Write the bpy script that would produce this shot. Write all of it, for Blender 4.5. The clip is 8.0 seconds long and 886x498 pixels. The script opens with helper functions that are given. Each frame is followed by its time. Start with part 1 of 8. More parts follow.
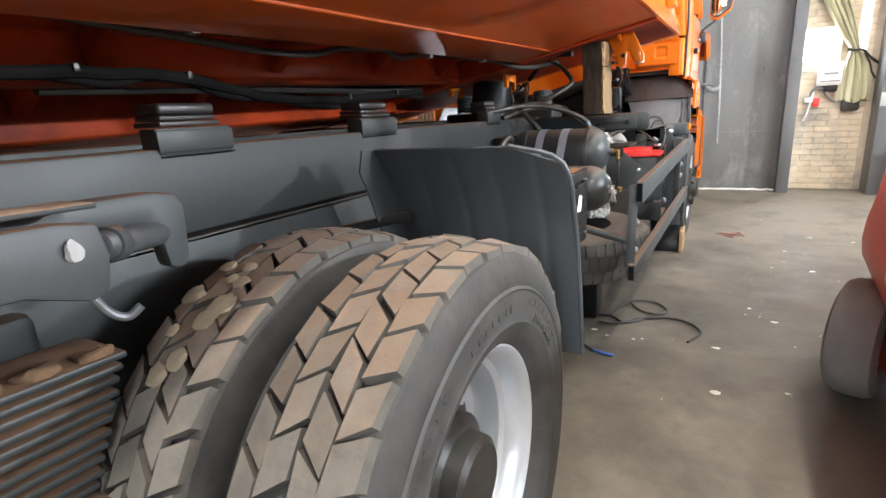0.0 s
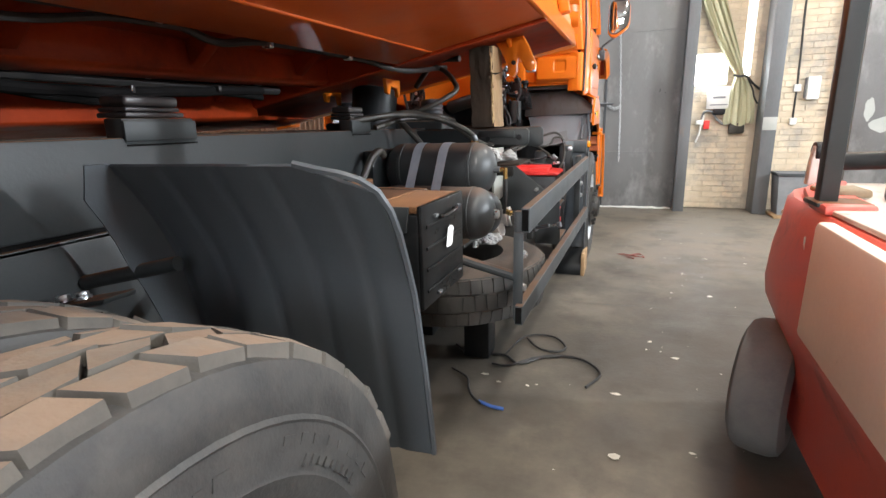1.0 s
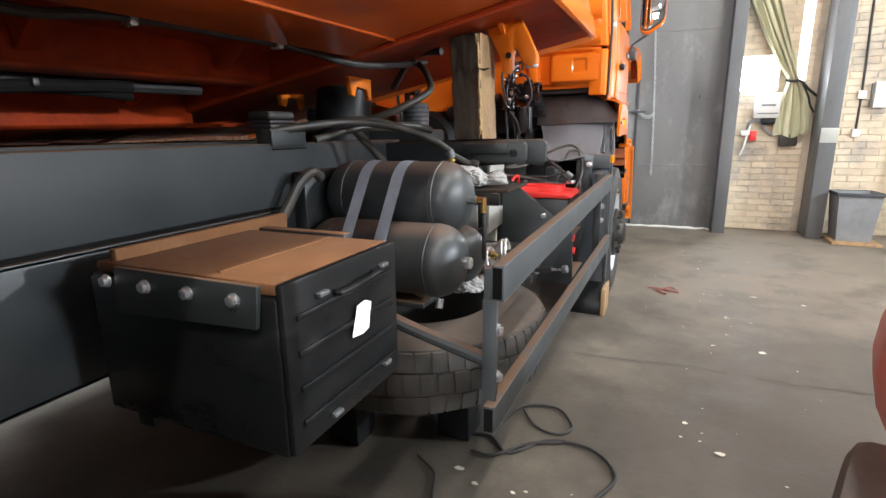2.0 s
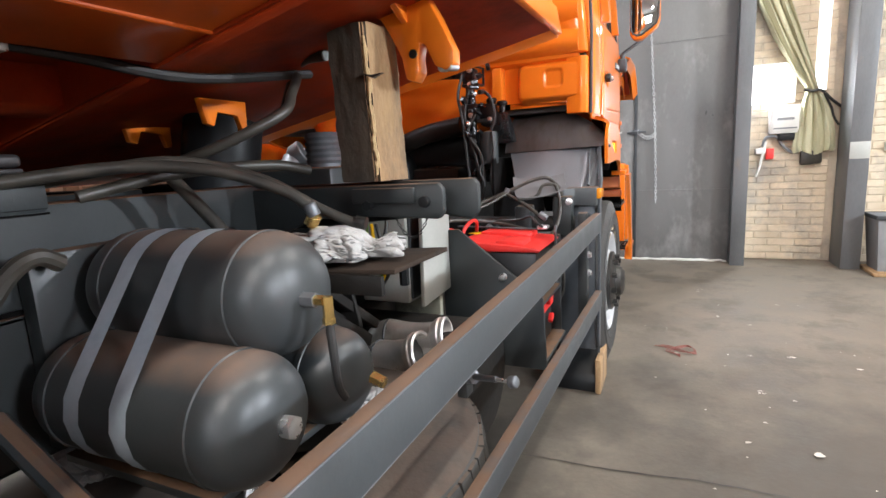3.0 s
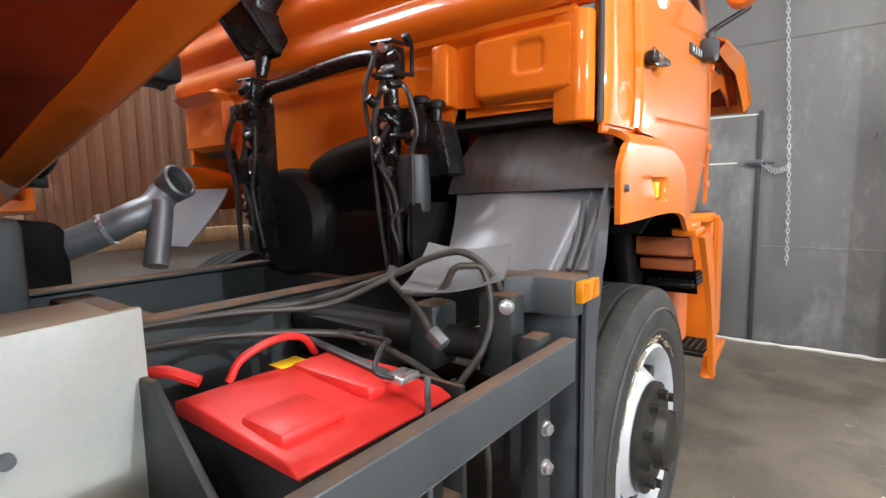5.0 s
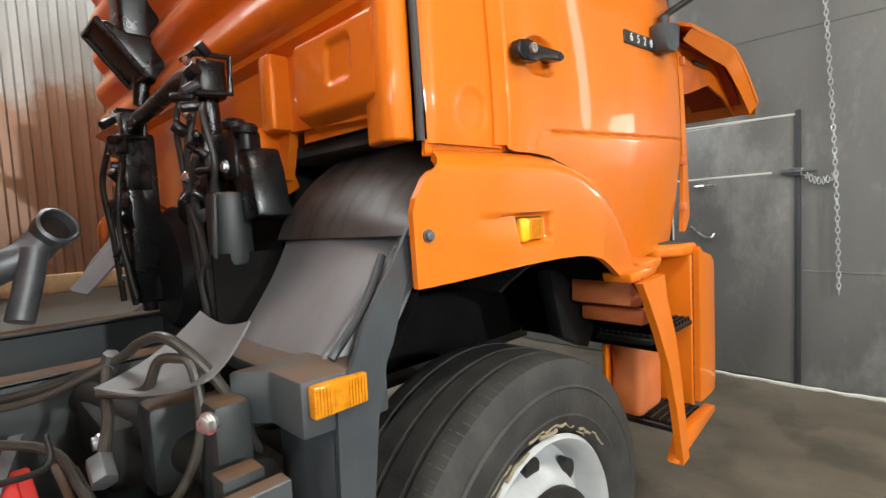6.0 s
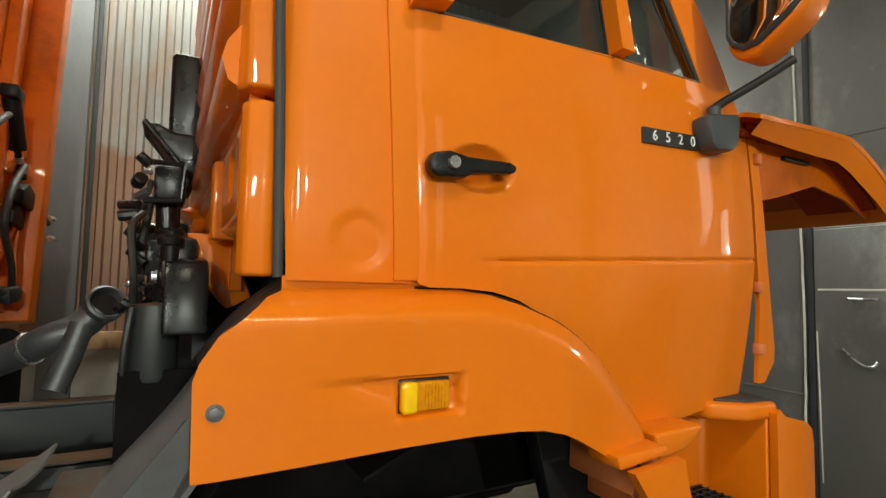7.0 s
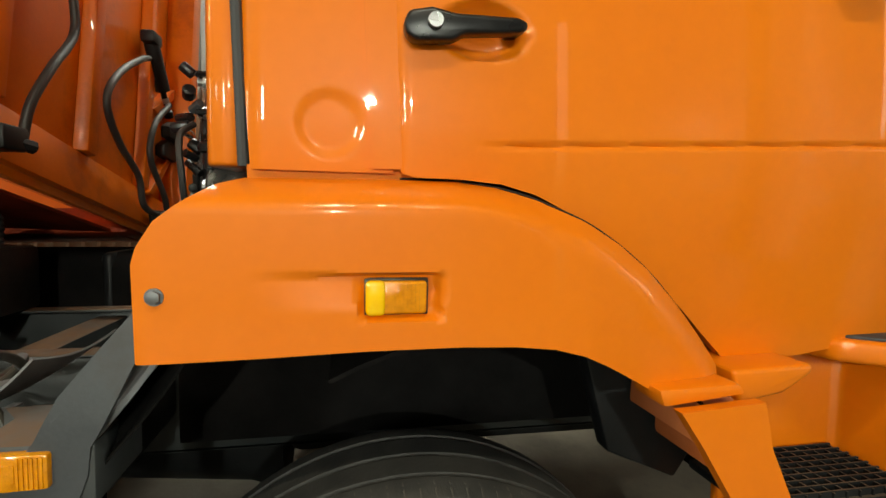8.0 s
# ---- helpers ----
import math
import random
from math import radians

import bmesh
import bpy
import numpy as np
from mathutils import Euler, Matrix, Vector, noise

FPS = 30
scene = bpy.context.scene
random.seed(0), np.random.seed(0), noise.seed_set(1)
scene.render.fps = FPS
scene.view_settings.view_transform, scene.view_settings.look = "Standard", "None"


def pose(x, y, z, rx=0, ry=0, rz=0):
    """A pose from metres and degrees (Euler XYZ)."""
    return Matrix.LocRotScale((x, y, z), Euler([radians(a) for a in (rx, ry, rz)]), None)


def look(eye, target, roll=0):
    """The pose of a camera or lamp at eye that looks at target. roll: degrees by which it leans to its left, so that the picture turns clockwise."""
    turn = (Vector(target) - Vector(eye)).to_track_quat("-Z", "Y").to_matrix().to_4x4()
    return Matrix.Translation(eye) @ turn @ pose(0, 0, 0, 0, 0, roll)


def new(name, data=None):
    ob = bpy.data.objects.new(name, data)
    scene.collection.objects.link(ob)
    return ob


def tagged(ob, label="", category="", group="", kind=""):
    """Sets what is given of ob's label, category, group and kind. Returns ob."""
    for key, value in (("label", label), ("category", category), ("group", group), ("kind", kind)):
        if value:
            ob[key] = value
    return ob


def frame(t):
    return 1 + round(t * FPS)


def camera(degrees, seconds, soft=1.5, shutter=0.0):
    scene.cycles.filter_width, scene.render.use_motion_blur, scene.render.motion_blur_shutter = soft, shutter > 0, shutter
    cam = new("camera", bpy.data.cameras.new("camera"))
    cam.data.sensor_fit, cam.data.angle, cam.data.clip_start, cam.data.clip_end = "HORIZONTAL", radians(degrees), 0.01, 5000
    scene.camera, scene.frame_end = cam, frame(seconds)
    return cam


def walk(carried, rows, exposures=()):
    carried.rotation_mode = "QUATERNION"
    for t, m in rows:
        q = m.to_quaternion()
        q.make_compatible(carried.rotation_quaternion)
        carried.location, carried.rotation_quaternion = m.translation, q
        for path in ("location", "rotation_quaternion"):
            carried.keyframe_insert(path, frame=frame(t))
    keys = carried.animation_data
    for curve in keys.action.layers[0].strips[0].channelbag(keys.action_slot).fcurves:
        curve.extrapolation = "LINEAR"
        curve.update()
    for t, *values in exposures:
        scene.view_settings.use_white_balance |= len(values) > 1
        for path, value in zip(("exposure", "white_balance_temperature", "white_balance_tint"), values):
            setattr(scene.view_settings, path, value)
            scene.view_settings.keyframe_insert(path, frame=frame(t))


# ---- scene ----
cam = camera(82.7, 8.0)
PATH = [
    (0, (-0.107, 0.097, 1.25), (-1.066, 1.777, 0.74), -3.2),
    (0.5, (-0.047, 0.316, 1.247), (-0.892, 2.062, 0.758), -2.0),
    (1, (-0.081, 0.627, 1.223), (-0.76, 2.447, 0.748), -1.3),
    (1.2, (-0.101, 0.761, 1.234), (-0.73, 2.597, 0.75), -1.6),
    (2.3, (-0.075, 1.549, 1.24), (-0.901, 3.318, 0.809), -0.7),
    (2.5, (-0.089, 1.714, 1.246), (-0.913, 3.488, 0.828), -1.0),
    (3, (-0.06, 2.141, 1.255), (-0.889, 3.929, 0.914), -3.0),
    (3.5, (-0.028, 2.526, 1.276), (-0.982, 4.254, 0.955), -2.6),
    (4, (-0.056, 2.933, 1.3), (-1.071, 4.63, 1.001), -1.3),
    (4.2, (-0.05, 3.082, 1.297), (-1.089, 4.766, 1.006), -1.9),
    (5.3, (0.093, 3.876, 1.292), (-1.189, 5.398, 1.094), -1.3),
    (5.5, (0.124, 4.029, 1.31), (-1.182, 5.532, 1.128), -2.0),
    (6, (0.263, 4.342, 1.334), (-1.16, 5.739, 1.185), -3.0),
    (6.5, (0.361, 4.605, 1.474), (-1.259, 5.778, 1.485), -1.3),
    (7, (0.366, 4.87, 1.474), (-1.389, 5.82, 1.601), 1.2),
    (7.5, (0.397, 5.085, 1.432), (-1.476, 5.786, 1.447), 0.5),
    (7.8, (0.376, 5.165, 1.455), (-1.553, 5.673, 1.316), -0.3),
    (8, (0.335, 5.177, 1.404), (-1.624, 5.555, 1.272), 0.8),
]
EXPOSURE = [(0.0, 1.22, 6250, 10), (1.2, 0.93, 6250, 10), (2.5, 0.94, 6200, 11), (3.0, 0.95, 6200, 12), (3.5, 0.90, 6200, 12), (4.2, 0.80, 6200, 11), (5.5, 0.60, 6350, 9), (6.0, 0.38, 6600, 6), (6.5, 0.0, 7050, 2), (7.0, -0.36, 7400, -1), (8.0, -0.20, 7700, -2)]
walk(cam, [(t, look(eye, target, roll)) for t, eye, target, roll in PATH], EXPOSURE)

# ---- world, daylight and lamps ----
world = bpy.data.worlds.new("world")
scene.world = world
world.use_nodes = True
wn = world.node_tree.nodes
sky = wn.new("ShaderNodeTexSky")
sky.sky_type, sky.sun_disc = "NISHITA", False
sky.sun_elevation, sky.sun_rotation = radians(38), radians(70)
wn["Background"].inputs["Strength"].default_value = 0.12
world.node_tree.links.new(sky.outputs["Color"], wn["Background"].inputs["Color"])


def area_lamp(name, eye, target, sx, sy, watts, colour):
    data = bpy.data.lights.new(name, "AREA")
    data.shape, data.size, data.size_y, data.energy, data.color = "RECTANGLE", sx, sy, watts, colour
    ob = new(name, data)
    ob.matrix_world = look(eye, target)
    return ob


DAY = (0.92, 0.97, 1.0)
WARM = (1.0, 0.94, 0.84)
RIGHT_WINDOWS = [(-2.2, 20), (1.4, 200), (5.0, 200)]
for wy, watts in RIGHT_WINDOWS:
    size = 0.11 if wy > 4 else 0.9
    bright = area_lamp("window_daylight", (6.28, wy, 2.89), (0.0, wy, 1.2), size, size, watts, DAY)
    bright.data.shape = "DISK"
area_lamp("window_daylight", (-0.5, -5.75, 3.0), (-0.5, 2.0, 1.0), 4.4, 1.9, 190, DAY)
glare = area_lamp("window_daylight", (0.80, 8.61, 1.735), (0.3, 0.0, 0.8), 0.11, 0.11, 14, DAY)
glare.data.shape = "DISK"
area_lamp("skylight_daylight", (-3.8, 4.5, 4.70), (-3.8, 4.5, 0), 1.3, 3.2, 125, DAY)
TUBES = [(1.0, -0.6, 90), (1.0, 2.4, 38), (1.9, 5.4, 78)]
for tx, ty, watts in TUBES:
    area_lamp("tube_light", (tx, ty, 4.42), (tx, ty, 0), 0.12, 1.3, watts, WARM)

# ---- materials ----
MATS = {}


def surface(name, c1, c2, rough=0.5, metal=0.0, scale=6.0, fine=90.0, bump=0.15, coat=0.0, dust=None, dust_from=0.75, dust_amount=0.7,
            stain=None, stain_scale=2.0, stain_at=0.58, stain_soft=0.12, rough_var=0.15, spec=0.5, stretch=(1, 1, 1), random_value=0.0, stain_amount=0.85, world_space=False, island=0.0):
    """A painted, dusty or raw surface: two scales of colour variation, stains with a ragged edge, dust lying on upward faces."""
    m = bpy.data.materials.new(name)
    m.use_nodes = True
    nt = m.node_tree
    nd, ln = nt.nodes, nt.links
    bs = nd["Principled BSDF"]
    tc = nd.new("ShaderNodeTexCoord")
    mp = nd.new("ShaderNodeMapping")
    mp.inputs["Scale"].default_value = stretch
    place = nd.new("ShaderNodeNewGeometry").outputs["Position"] if world_space else tc.outputs["Object"]
    ln.new(place, mp.inputs["Vector"])

    def noise_tex(sc, det=5.0, rgh=0.6):
        n = nd.new("ShaderNodeTexNoise")
        n.inputs["Scale"].default_value, n.inputs["Detail"].default_value, n.inputs["Roughness"].default_value = sc, det, rgh
        ln.new(mp.outputs["Vector"], n.inputs["Vector"])
        return n

    def mix(fac, a, b, amount=1.0):
        x = nd.new("ShaderNodeMix")
        x.data_type = "RGBA"
        if amount < 1.0:
            mu = nd.new("ShaderNodeMath")
            mu.operation = "MULTIPLY"
            ln.new(fac, mu.inputs[0])
            mu.inputs[1].default_value = amount
            fac = mu.outputs[0]
        ln.new(fac, x.inputs["Factor"])
        for sock, v in ((x.inputs["A"], a), (x.inputs["B"], b)):
            if isinstance(v, tuple):
                sock.default_value = (*v, 1)
            else:
                ln.new(v, sock)
        return x.outputs["Result"]

    def ramp(v, lo, hi):
        r = nd.new("ShaderNodeMapRange")
        r.inputs["From Min"].default_value, r.inputs["From Max"].default_value = lo, hi
        ln.new(v, r.inputs["Value"])
        return r.outputs["Result"]

    big, small = noise_tex(scale), noise_tex(fine, 3.0)
    col = mix(ramp(big.outputs["Fac"], 0.35, 0.65), c1, c2)
    grain = ramp(small.outputs["Fac"], 0.3, 0.7)
    col = mix(grain, col, tuple(min(1.0, 1.12 * v) for v in c2), 0.25)
    if stain:
        st = noise_tex(stain_scale, 8.0, 0.68)
        sm = ramp(st.outputs["Fac"], stain_at, stain_at + stain_soft)
        col = mix(sm, col, stain, stain_amount)
    rsum = ramp(big.outputs["Fac"], 0.3, 0.7)
    rm = nd.new("ShaderNodeMath")
    rm.operation = "MULTIPLY_ADD"
    ln.new(rsum, rm.inputs[0])
    rm.inputs[1].default_value, rm.inputs[2].default_value = rough_var, max(0.02, rough - rough_var / 2)
    rough_out = rm.outputs[0]
    if dust:
        ge = nd.new("ShaderNodeNewGeometry")
        sp = nd.new("ShaderNodeSeparateXYZ")
        ln.new(ge.outputs["Normal"], sp.inputs[0])
        up = ramp(sp.outputs["Z"], dust_from, min(1.0, dust_from + 0.25))
        patch = noise_tex(9.0, 6.0)
        mu = nd.new("ShaderNodeMath")
        mu.operation = "MULTIPLY"
        ln.new(up, mu.inputs[0])
        ln.new(ramp(patch.outputs["Fac"], 0.2, 0.55), mu.inputs[1])
        col = mix(mu.outputs[0], col, dust, dust_amount)
        ra = nd.new("ShaderNodeMath")
        ra.operation = "MULTIPLY_ADD"
        ln.new(mu.outputs[0], ra.inputs[0])
        ra.inputs[1].default_value = 0.4
        ln.new(rough_out, ra.inputs[2])
        rough_out = ra.outputs[0]
    if random_value or island:
        oi = nd.new("ShaderNodeNewGeometry" if island else "ShaderNodeObjectInfo")
        random_value = island or random_value
        hs = nd.new("ShaderNodeHueSaturation")
        rv = nd.new("ShaderNodeMapRange")
        rv.inputs["To Min"].default_value, rv.inputs["To Max"].default_value = 1 - random_value, 1 + random_value
        ln.new(oi.outputs["Random Per Island" if island else "Random"], rv.inputs["Value"])
        ln.new(rv.outputs["Result"], hs.inputs["Value"])
        ln.new(col, hs.inputs["Color"])
        col = hs.outputs["Color"]
    ln.new(col, bs.inputs["Base Color"])
    ln.new(rough_out, bs.inputs["Roughness"])
    bs.inputs["Metallic"].default_value = metal
    bs.inputs["Specular IOR Level"].default_value = spec
    bs.inputs["Coat Weight"].default_value = coat
    bs.inputs["Coat Roughness"].default_value = 0.035
    if bump:
        bp = nd.new("ShaderNodeBump")
        bp.inputs["Strength"].default_value, bp.inputs["Distance"].default_value = bump, 0.004
        ln.new(small.outputs["Fac"], bp.inputs["Height"])
        ln.new(bp.outputs["Normal"], bs.inputs["Normal"])
    MATS[name] = m
    return m


def glowing(name, colour, strength):
    m = bpy.data.materials.new(name)
    m.use_nodes = True
    bs = m.node_tree.nodes["Principled BSDF"]
    bs.inputs["Base Color"].default_value = (*colour, 1)
    bs.inputs["Emission Color"].default_value = (*colour, 1)
    bs.inputs["Emission Strength"].default_value = strength
    return m


DUST = (0.16, 0.115, 0.08)
ORANGE = surface("orange_paint", (0.760, 0.177, 0.009), (0.790, 0.192, 0.010), rough=0.42, scale=3, fine=40, bump=0.006, coat=0.75, rough_var=0.06, spec=0.2)
TIPPER_ORANGE = surface("dirty_orange_paint", (0.60, 0.115, 0.003), (0.70, 0.145, 0.004), rough=0.42, scale=3, fine=60, bump=0.02, coat=0.3, stain=(0.20, 0.035, 0.006), stain_scale=2.2, stain_at=0.50, stain_soft=0.2, stain_amount=0.7, spec=0.25)
# grimy orange with the shade of undersides darkened into its colour
ORANGE_SHADED = surface("orange_shaded_dark", (0.28, 0.030, 0.006), (0.39, 0.046, 0.008), rough=0.5, scale=5, fine=60, bump=0.05, spec=0.14,
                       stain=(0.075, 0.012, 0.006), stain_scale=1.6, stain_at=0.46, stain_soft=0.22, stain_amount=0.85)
# lighter partner of the shaded orange, with less shade in its colour
ORANGE_HALF_SHADED = surface("orange_half_shaded", (0.39, 0.062, 0.005), (0.48, 0.082, 0.006), rough=0.40, scale=2.5, fine=60, bump=0.02, coat=0.25, spec=0.25,
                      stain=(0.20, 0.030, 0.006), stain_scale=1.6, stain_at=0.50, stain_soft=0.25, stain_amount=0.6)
FADED_ORANGE = surface("faded_orange_plastic", (0.60, 0.15, 0.04), (0.66, 0.20, 0.07), rough=0.55, scale=9, bump=0.1)
CHASSIS = surface("dark_grey_chassis_paint", (0.019, 0.023, 0.024), (0.026, 0.030, 0.031), rough=0.5, scale=5, fine=120, bump=0.08, dust=(0.20, 0.10, 0.045), dust_from=0.85,
                  dust_amount=0.75, stain=(0.040, 0.036, 0.032), stain_scale=2.4, stain_at=0.52, stain_soft=0.25, stain_amount=0.55, rough_var=0.25)
BLACK = surface("black_painted_steel", (0.009, 0.010, 0.011), (0.015, 0.016, 0.017), rough=0.42, spec=0.22, scale=8, bump=0.08, dust=DUST, dust_from=0.8, dust_amount=0.5)
SATIN_BLACK = surface("satin_black_tank_paint", (0.030, 0.034, 0.036), (0.042, 0.046, 0.048), rough=0.42, scale=4, fine=140, bump=0.03, dust=(0.22, 0.135, 0.09), dust_from=0.66,
                      dust_amount=0.55, rough_var=0.1)
RUSTY_TOP = surface("dark_steel_with_rusty_dust", (0.024, 0.028, 0.029), (0.034, 0.037, 0.038), rough=0.5, bump=0.1, dust=(0.22, 0.10, 0.04), dust_from=0.7, dust_amount=0.95)
RAIL = surface("grey_rail_paint", (0.045, 0.052, 0.056), (0.06, 0.066, 0.07), rough=0.5, scale=7, bump=0.06, dust=(0.15, 0.085, 0.05), dust_from=0.6, dust_amount=0.85)
PLASTIC = surface("grey_mudguard_plastic", (0.118, 0.125, 0.140), (0.148, 0.156, 0.172), rough=0.40, coat=0.15, scale=3, fine=200, bump=0.05, rough_var=0.15, spec=1.0, stain=(0.045, 0.032, 0.027),
                  stain_scale=5.0, stain_at=0.56, stain_soft=0.2, stain_amount=0.35, stretch=(1.6, 1, 0.6), dust=(0.10, 0.07, 0.055), dust_from=0.9, dust_amount=0.85)
CHEEK = surface("matt_grey_plastic", (0.046, 0.052, 0.060), (0.066, 0.073, 0.082), rough=0.42, spec=0.4, scale=5, fine=160, bump=0.08, stain=(0.045, 0.038, 0.034), stain_scale=5.0, stain_at=0.56, stain_amount=0.5)
DIRTY_PLASTIC = surface("dirty_mudguard_plastic", (0.036, 0.031, 0.030), (0.062, 0.055, 0.054), rough=0.5, scale=6, fine=120, bump=0.1, rough_var=0.25, stain=(0.030, 0.020, 0.015), stain_scale=6.0, stain_at=0.46, stain_soft=0.15, stain_amount=0.9, stretch=(2.5, 1, 0.5))
GUARD = surface("black_rubber_mudguard", (0.050, 0.058, 0.066), (0.066, 0.074, 0.083), rough=0.46, scale=4, fine=120, bump=0.10, rough_var=0.2, stain=(0.075, 0.078, 0.080), stain_scale=3.0, stain_at=0.56, stain_soft=0.25, stain_amount=0.4, stretch=(1.5, 1, 0.6))
RUBBER_FLAP = surface("black_rubber_flap", (0.022, 0.020, 0.021), (0.034, 0.030, 0.030), rough=0.38, scale=5, bump=0.08, rough_var=0.2)
TYRE = surface("tyre_rubber", (0.022, 0.022, 0.022), (0.044, 0.042, 0.040), rough=0.62, scale=11, fine=70, bump=0.3, stain=(0.088, 0.079, 0.068), stain_scale=5.0, stain_at=0.52,
               stain_soft=0.2, stain_amount=0.45, stretch=(1, 1.6, 1.6))
TREAD = surface("dusty_tread_rubber", (0.110, 0.100, 0.088), (0.172, 0.155, 0.134), rough=0.9, scale=12, fine=45, bump=0.7, stain=(0.21, 0.175, 0.13), stain_scale=7.0, stain_at=0.55,
                stain_soft=0.15, stain_amount=0.5, dust=(0.205, 0.127, 0.078), dust_from=0.62, dust_amount=0.65, island=0.14)
GROOVE = surface("dark_groove_rubber", (0.058, 0.053, 0.047), (0.100, 0.090, 0.078), rough=0.85, scale=14, fine=60, bump=0.4)
DUSTY = surface("steel_under_pale_dust", (0.030, 0.034, 0.036), (0.045, 0.049, 0.051), rough=0.6, bump=0.15, dust=(0.58, 0.41, 0.27), dust_from=0.6, dust_amount=0.95)
DIRT_RUST = surface("brown_caked_dirt", (0.10, 0.052, 0.028), (0.17, 0.10, 0.055), rough=0.95, scale=22, bump=0.5)
RUST = surface("rusty_sandy_steel", (0.125, 0.050, 0.017), (0.19, 0.083, 0.030), rough=0.9, scale=5, fine=90, bump=0.35, stain=(0.26, 0.15, 0.075), stain_scale=4.5, stain_at=0.53, stain_soft=0.18, stain_amount=0.55)
BEIGE = surface("beige_engine_paint", (0.40, 0.36, 0.26), (0.48, 0.44, 0.33), rough=0.5, scale=6, bump=0.1, stain=(0.10, 0.08, 0.06), stain_scale=8, stain_at=0.58)
# stained beige, with the shading under the cabinet dimmed into its colour
DIM_BEIGE = surface("dim_beige_paint", (0.19, 0.185, 0.14), (0.25, 0.24, 0.185), rough=0.6, scale=7, bump=0.1, stain=(0.07, 0.06, 0.045), stain_scale=9, stain_at=0.5)
CLAY = surface("dried_clay", (0.25, 0.205, 0.14), (0.31, 0.26, 0.18), rough=0.95, scale=30, bump=0.4)
# near-black without sheen; puts the dark of arches and gaps into colour
DEEP_BLACK = surface("deep_black", (0.006, 0.006, 0.006), (0.012, 0.011, 0.011), rough=0.95, bump=0.1, spec=0.01)
OLD_TYRE = surface("old_grey_tyre_rubber", (0.040, 0.039, 0.037), (0.068, 0.064, 0.059), rough=0.85, scale=8, fine=70, bump=0.35, dust=(0.15, 0.10, 0.07), dust_from=0.6, dust_amount=0.45)
DUSTY_TYRE = surface("dusty_machine_tyre", (0.120, 0.118, 0.112), (0.170, 0.163, 0.152), rough=0.85, scale=8, fine=70, bump=0.35)
RIM = surface("silver_rim_paint", (0.50, 0.52, 0.55), (0.58, 0.60, 0.63), rough=0.34, metal=0.55, scale=6, bump=0.05)
WHITE_RIM = surface("white_rim_paint", (0.42, 0.43, 0.44), (0.52, 0.53, 0.54), rough=0.38, scale=6, bump=0.05, stain=(0.25, 0.2, 0.15), stain_scale=6, stain_at=0.6)
HUB = surface("greasy_black_hub", (0.012, 0.012, 0.012), (0.025, 0.023, 0.02), rough=0.38, scale=12, bump=0.25)
BOLT = surface("zinc_bolt", (0.62, 0.63, 0.64), (0.72, 0.73, 0.74), rough=0.3, metal=0.9, scale=30, bump=0.05)
STRAP = surface("galvanised_strap", (0.40, 0.47, 0.54), (0.52, 0.58, 0.64), rough=0.4, metal=0.35, scale=12, bump=0.05)
STEEL = surface("stainless_pipe", (0.62, 0.58, 0.54), (0.80, 0.77, 0.74), rough=0.36, metal=0.85, scale=10, bump=0.08, rough_var=0.2, stain=(0.34, 0.28, 0.22), stain_scale=9, stain_at=0.6, stain_soft=0.2, stain_amount=0.4)
CAST = surface("cast_aluminium", (0.115, 0.122, 0.132), (0.175, 0.182, 0.192), rough=0.45, metal=0.6, scale=14, bump=0.2)
CAST_BRIGHT = surface("worn_chain_steel", (0.42, 0.43, 0.44), (0.56, 0.57, 0.57), rough=0.4, metal=0.4, scale=20, bump=0.1)
HANDLE_BLACK = surface("black_handle_plastic", (0.006, 0.006, 0.007), (0.010, 0.010, 0.011), rough=0.3, spec=0.4, scale=20, bump=0.03)
BRASS = surface("brass_fitting", (0.62, 0.42, 0.14), (0.70, 0.50, 0.20), rough=0.25, metal=0.9, scale=20, bump=0.05)
HOSE = surface("black_rubber_hose", (0.016, 0.016, 0.017), (0.030, 0.028, 0.026), rough=0.5, scale=15, bump=0.1)
OLD_HOSE = surface("worn_hydraulic_hose", (0.020, 0.019, 0.017), (0.055, 0.048, 0.038), rough=0.42, scale=12, bump=0.15)
WOOD = surface("rough_wood_beam", (0.27, 0.165, 0.080), (0.39, 0.25, 0.125), rough=0.85, scale=6, fine=70, bump=0.6, stretch=(1.6, 1.6, 0.7), stain=(0.11, 0.078, 0.052), stain_scale=3.2,
               stain_at=0.52, stain_soft=0.14, stain_amount=0.75)
SPLIT_WOOD = surface("fresh_split_wood", (0.42, 0.28, 0.13), (0.55, 0.39, 0.20), rough=0.85, scale=12, fine=80, bump=0.6, stretch=(1.6, 1.6, 0.5))
# darker copy of the weathered wood, shade put into its colour
SHADE_SIDE_WOOD = surface("shade_side_wood", (0.050, 0.038, 0.027), (0.090, 0.068, 0.047), rough=0.85, scale=7, fine=70, bump=0.6, stretch=(1.6, 1.6, 0.7), stain=(0.045, 0.036, 0.028), stain_scale=3.0,
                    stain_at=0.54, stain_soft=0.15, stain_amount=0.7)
GREY_SHEET = surface("grey_rubber_sheet", (0.095, 0.095, 0.100), (0.135, 0.135, 0.14), rough=0.5, scale=4, bump=0.1)
RED = surface("red_battery_plastic", (0.62, 0.022, 0.018), (0.70, 0.035, 0.028), rough=0.42, scale=8, bump=0.05)
BATTERY_BLACK = surface("black_battery_case", (0.012, 0.012, 0.013), (0.02, 0.02, 0.021), rough=0.45, bump=0.05)
AMBER = surface("amber_reflector_plastic", (0.58, 0.20, 0.004), (0.78, 0.30, 0.010), rough=0.18, scale=60, fine=200, bump=0.2, coat=0.5)
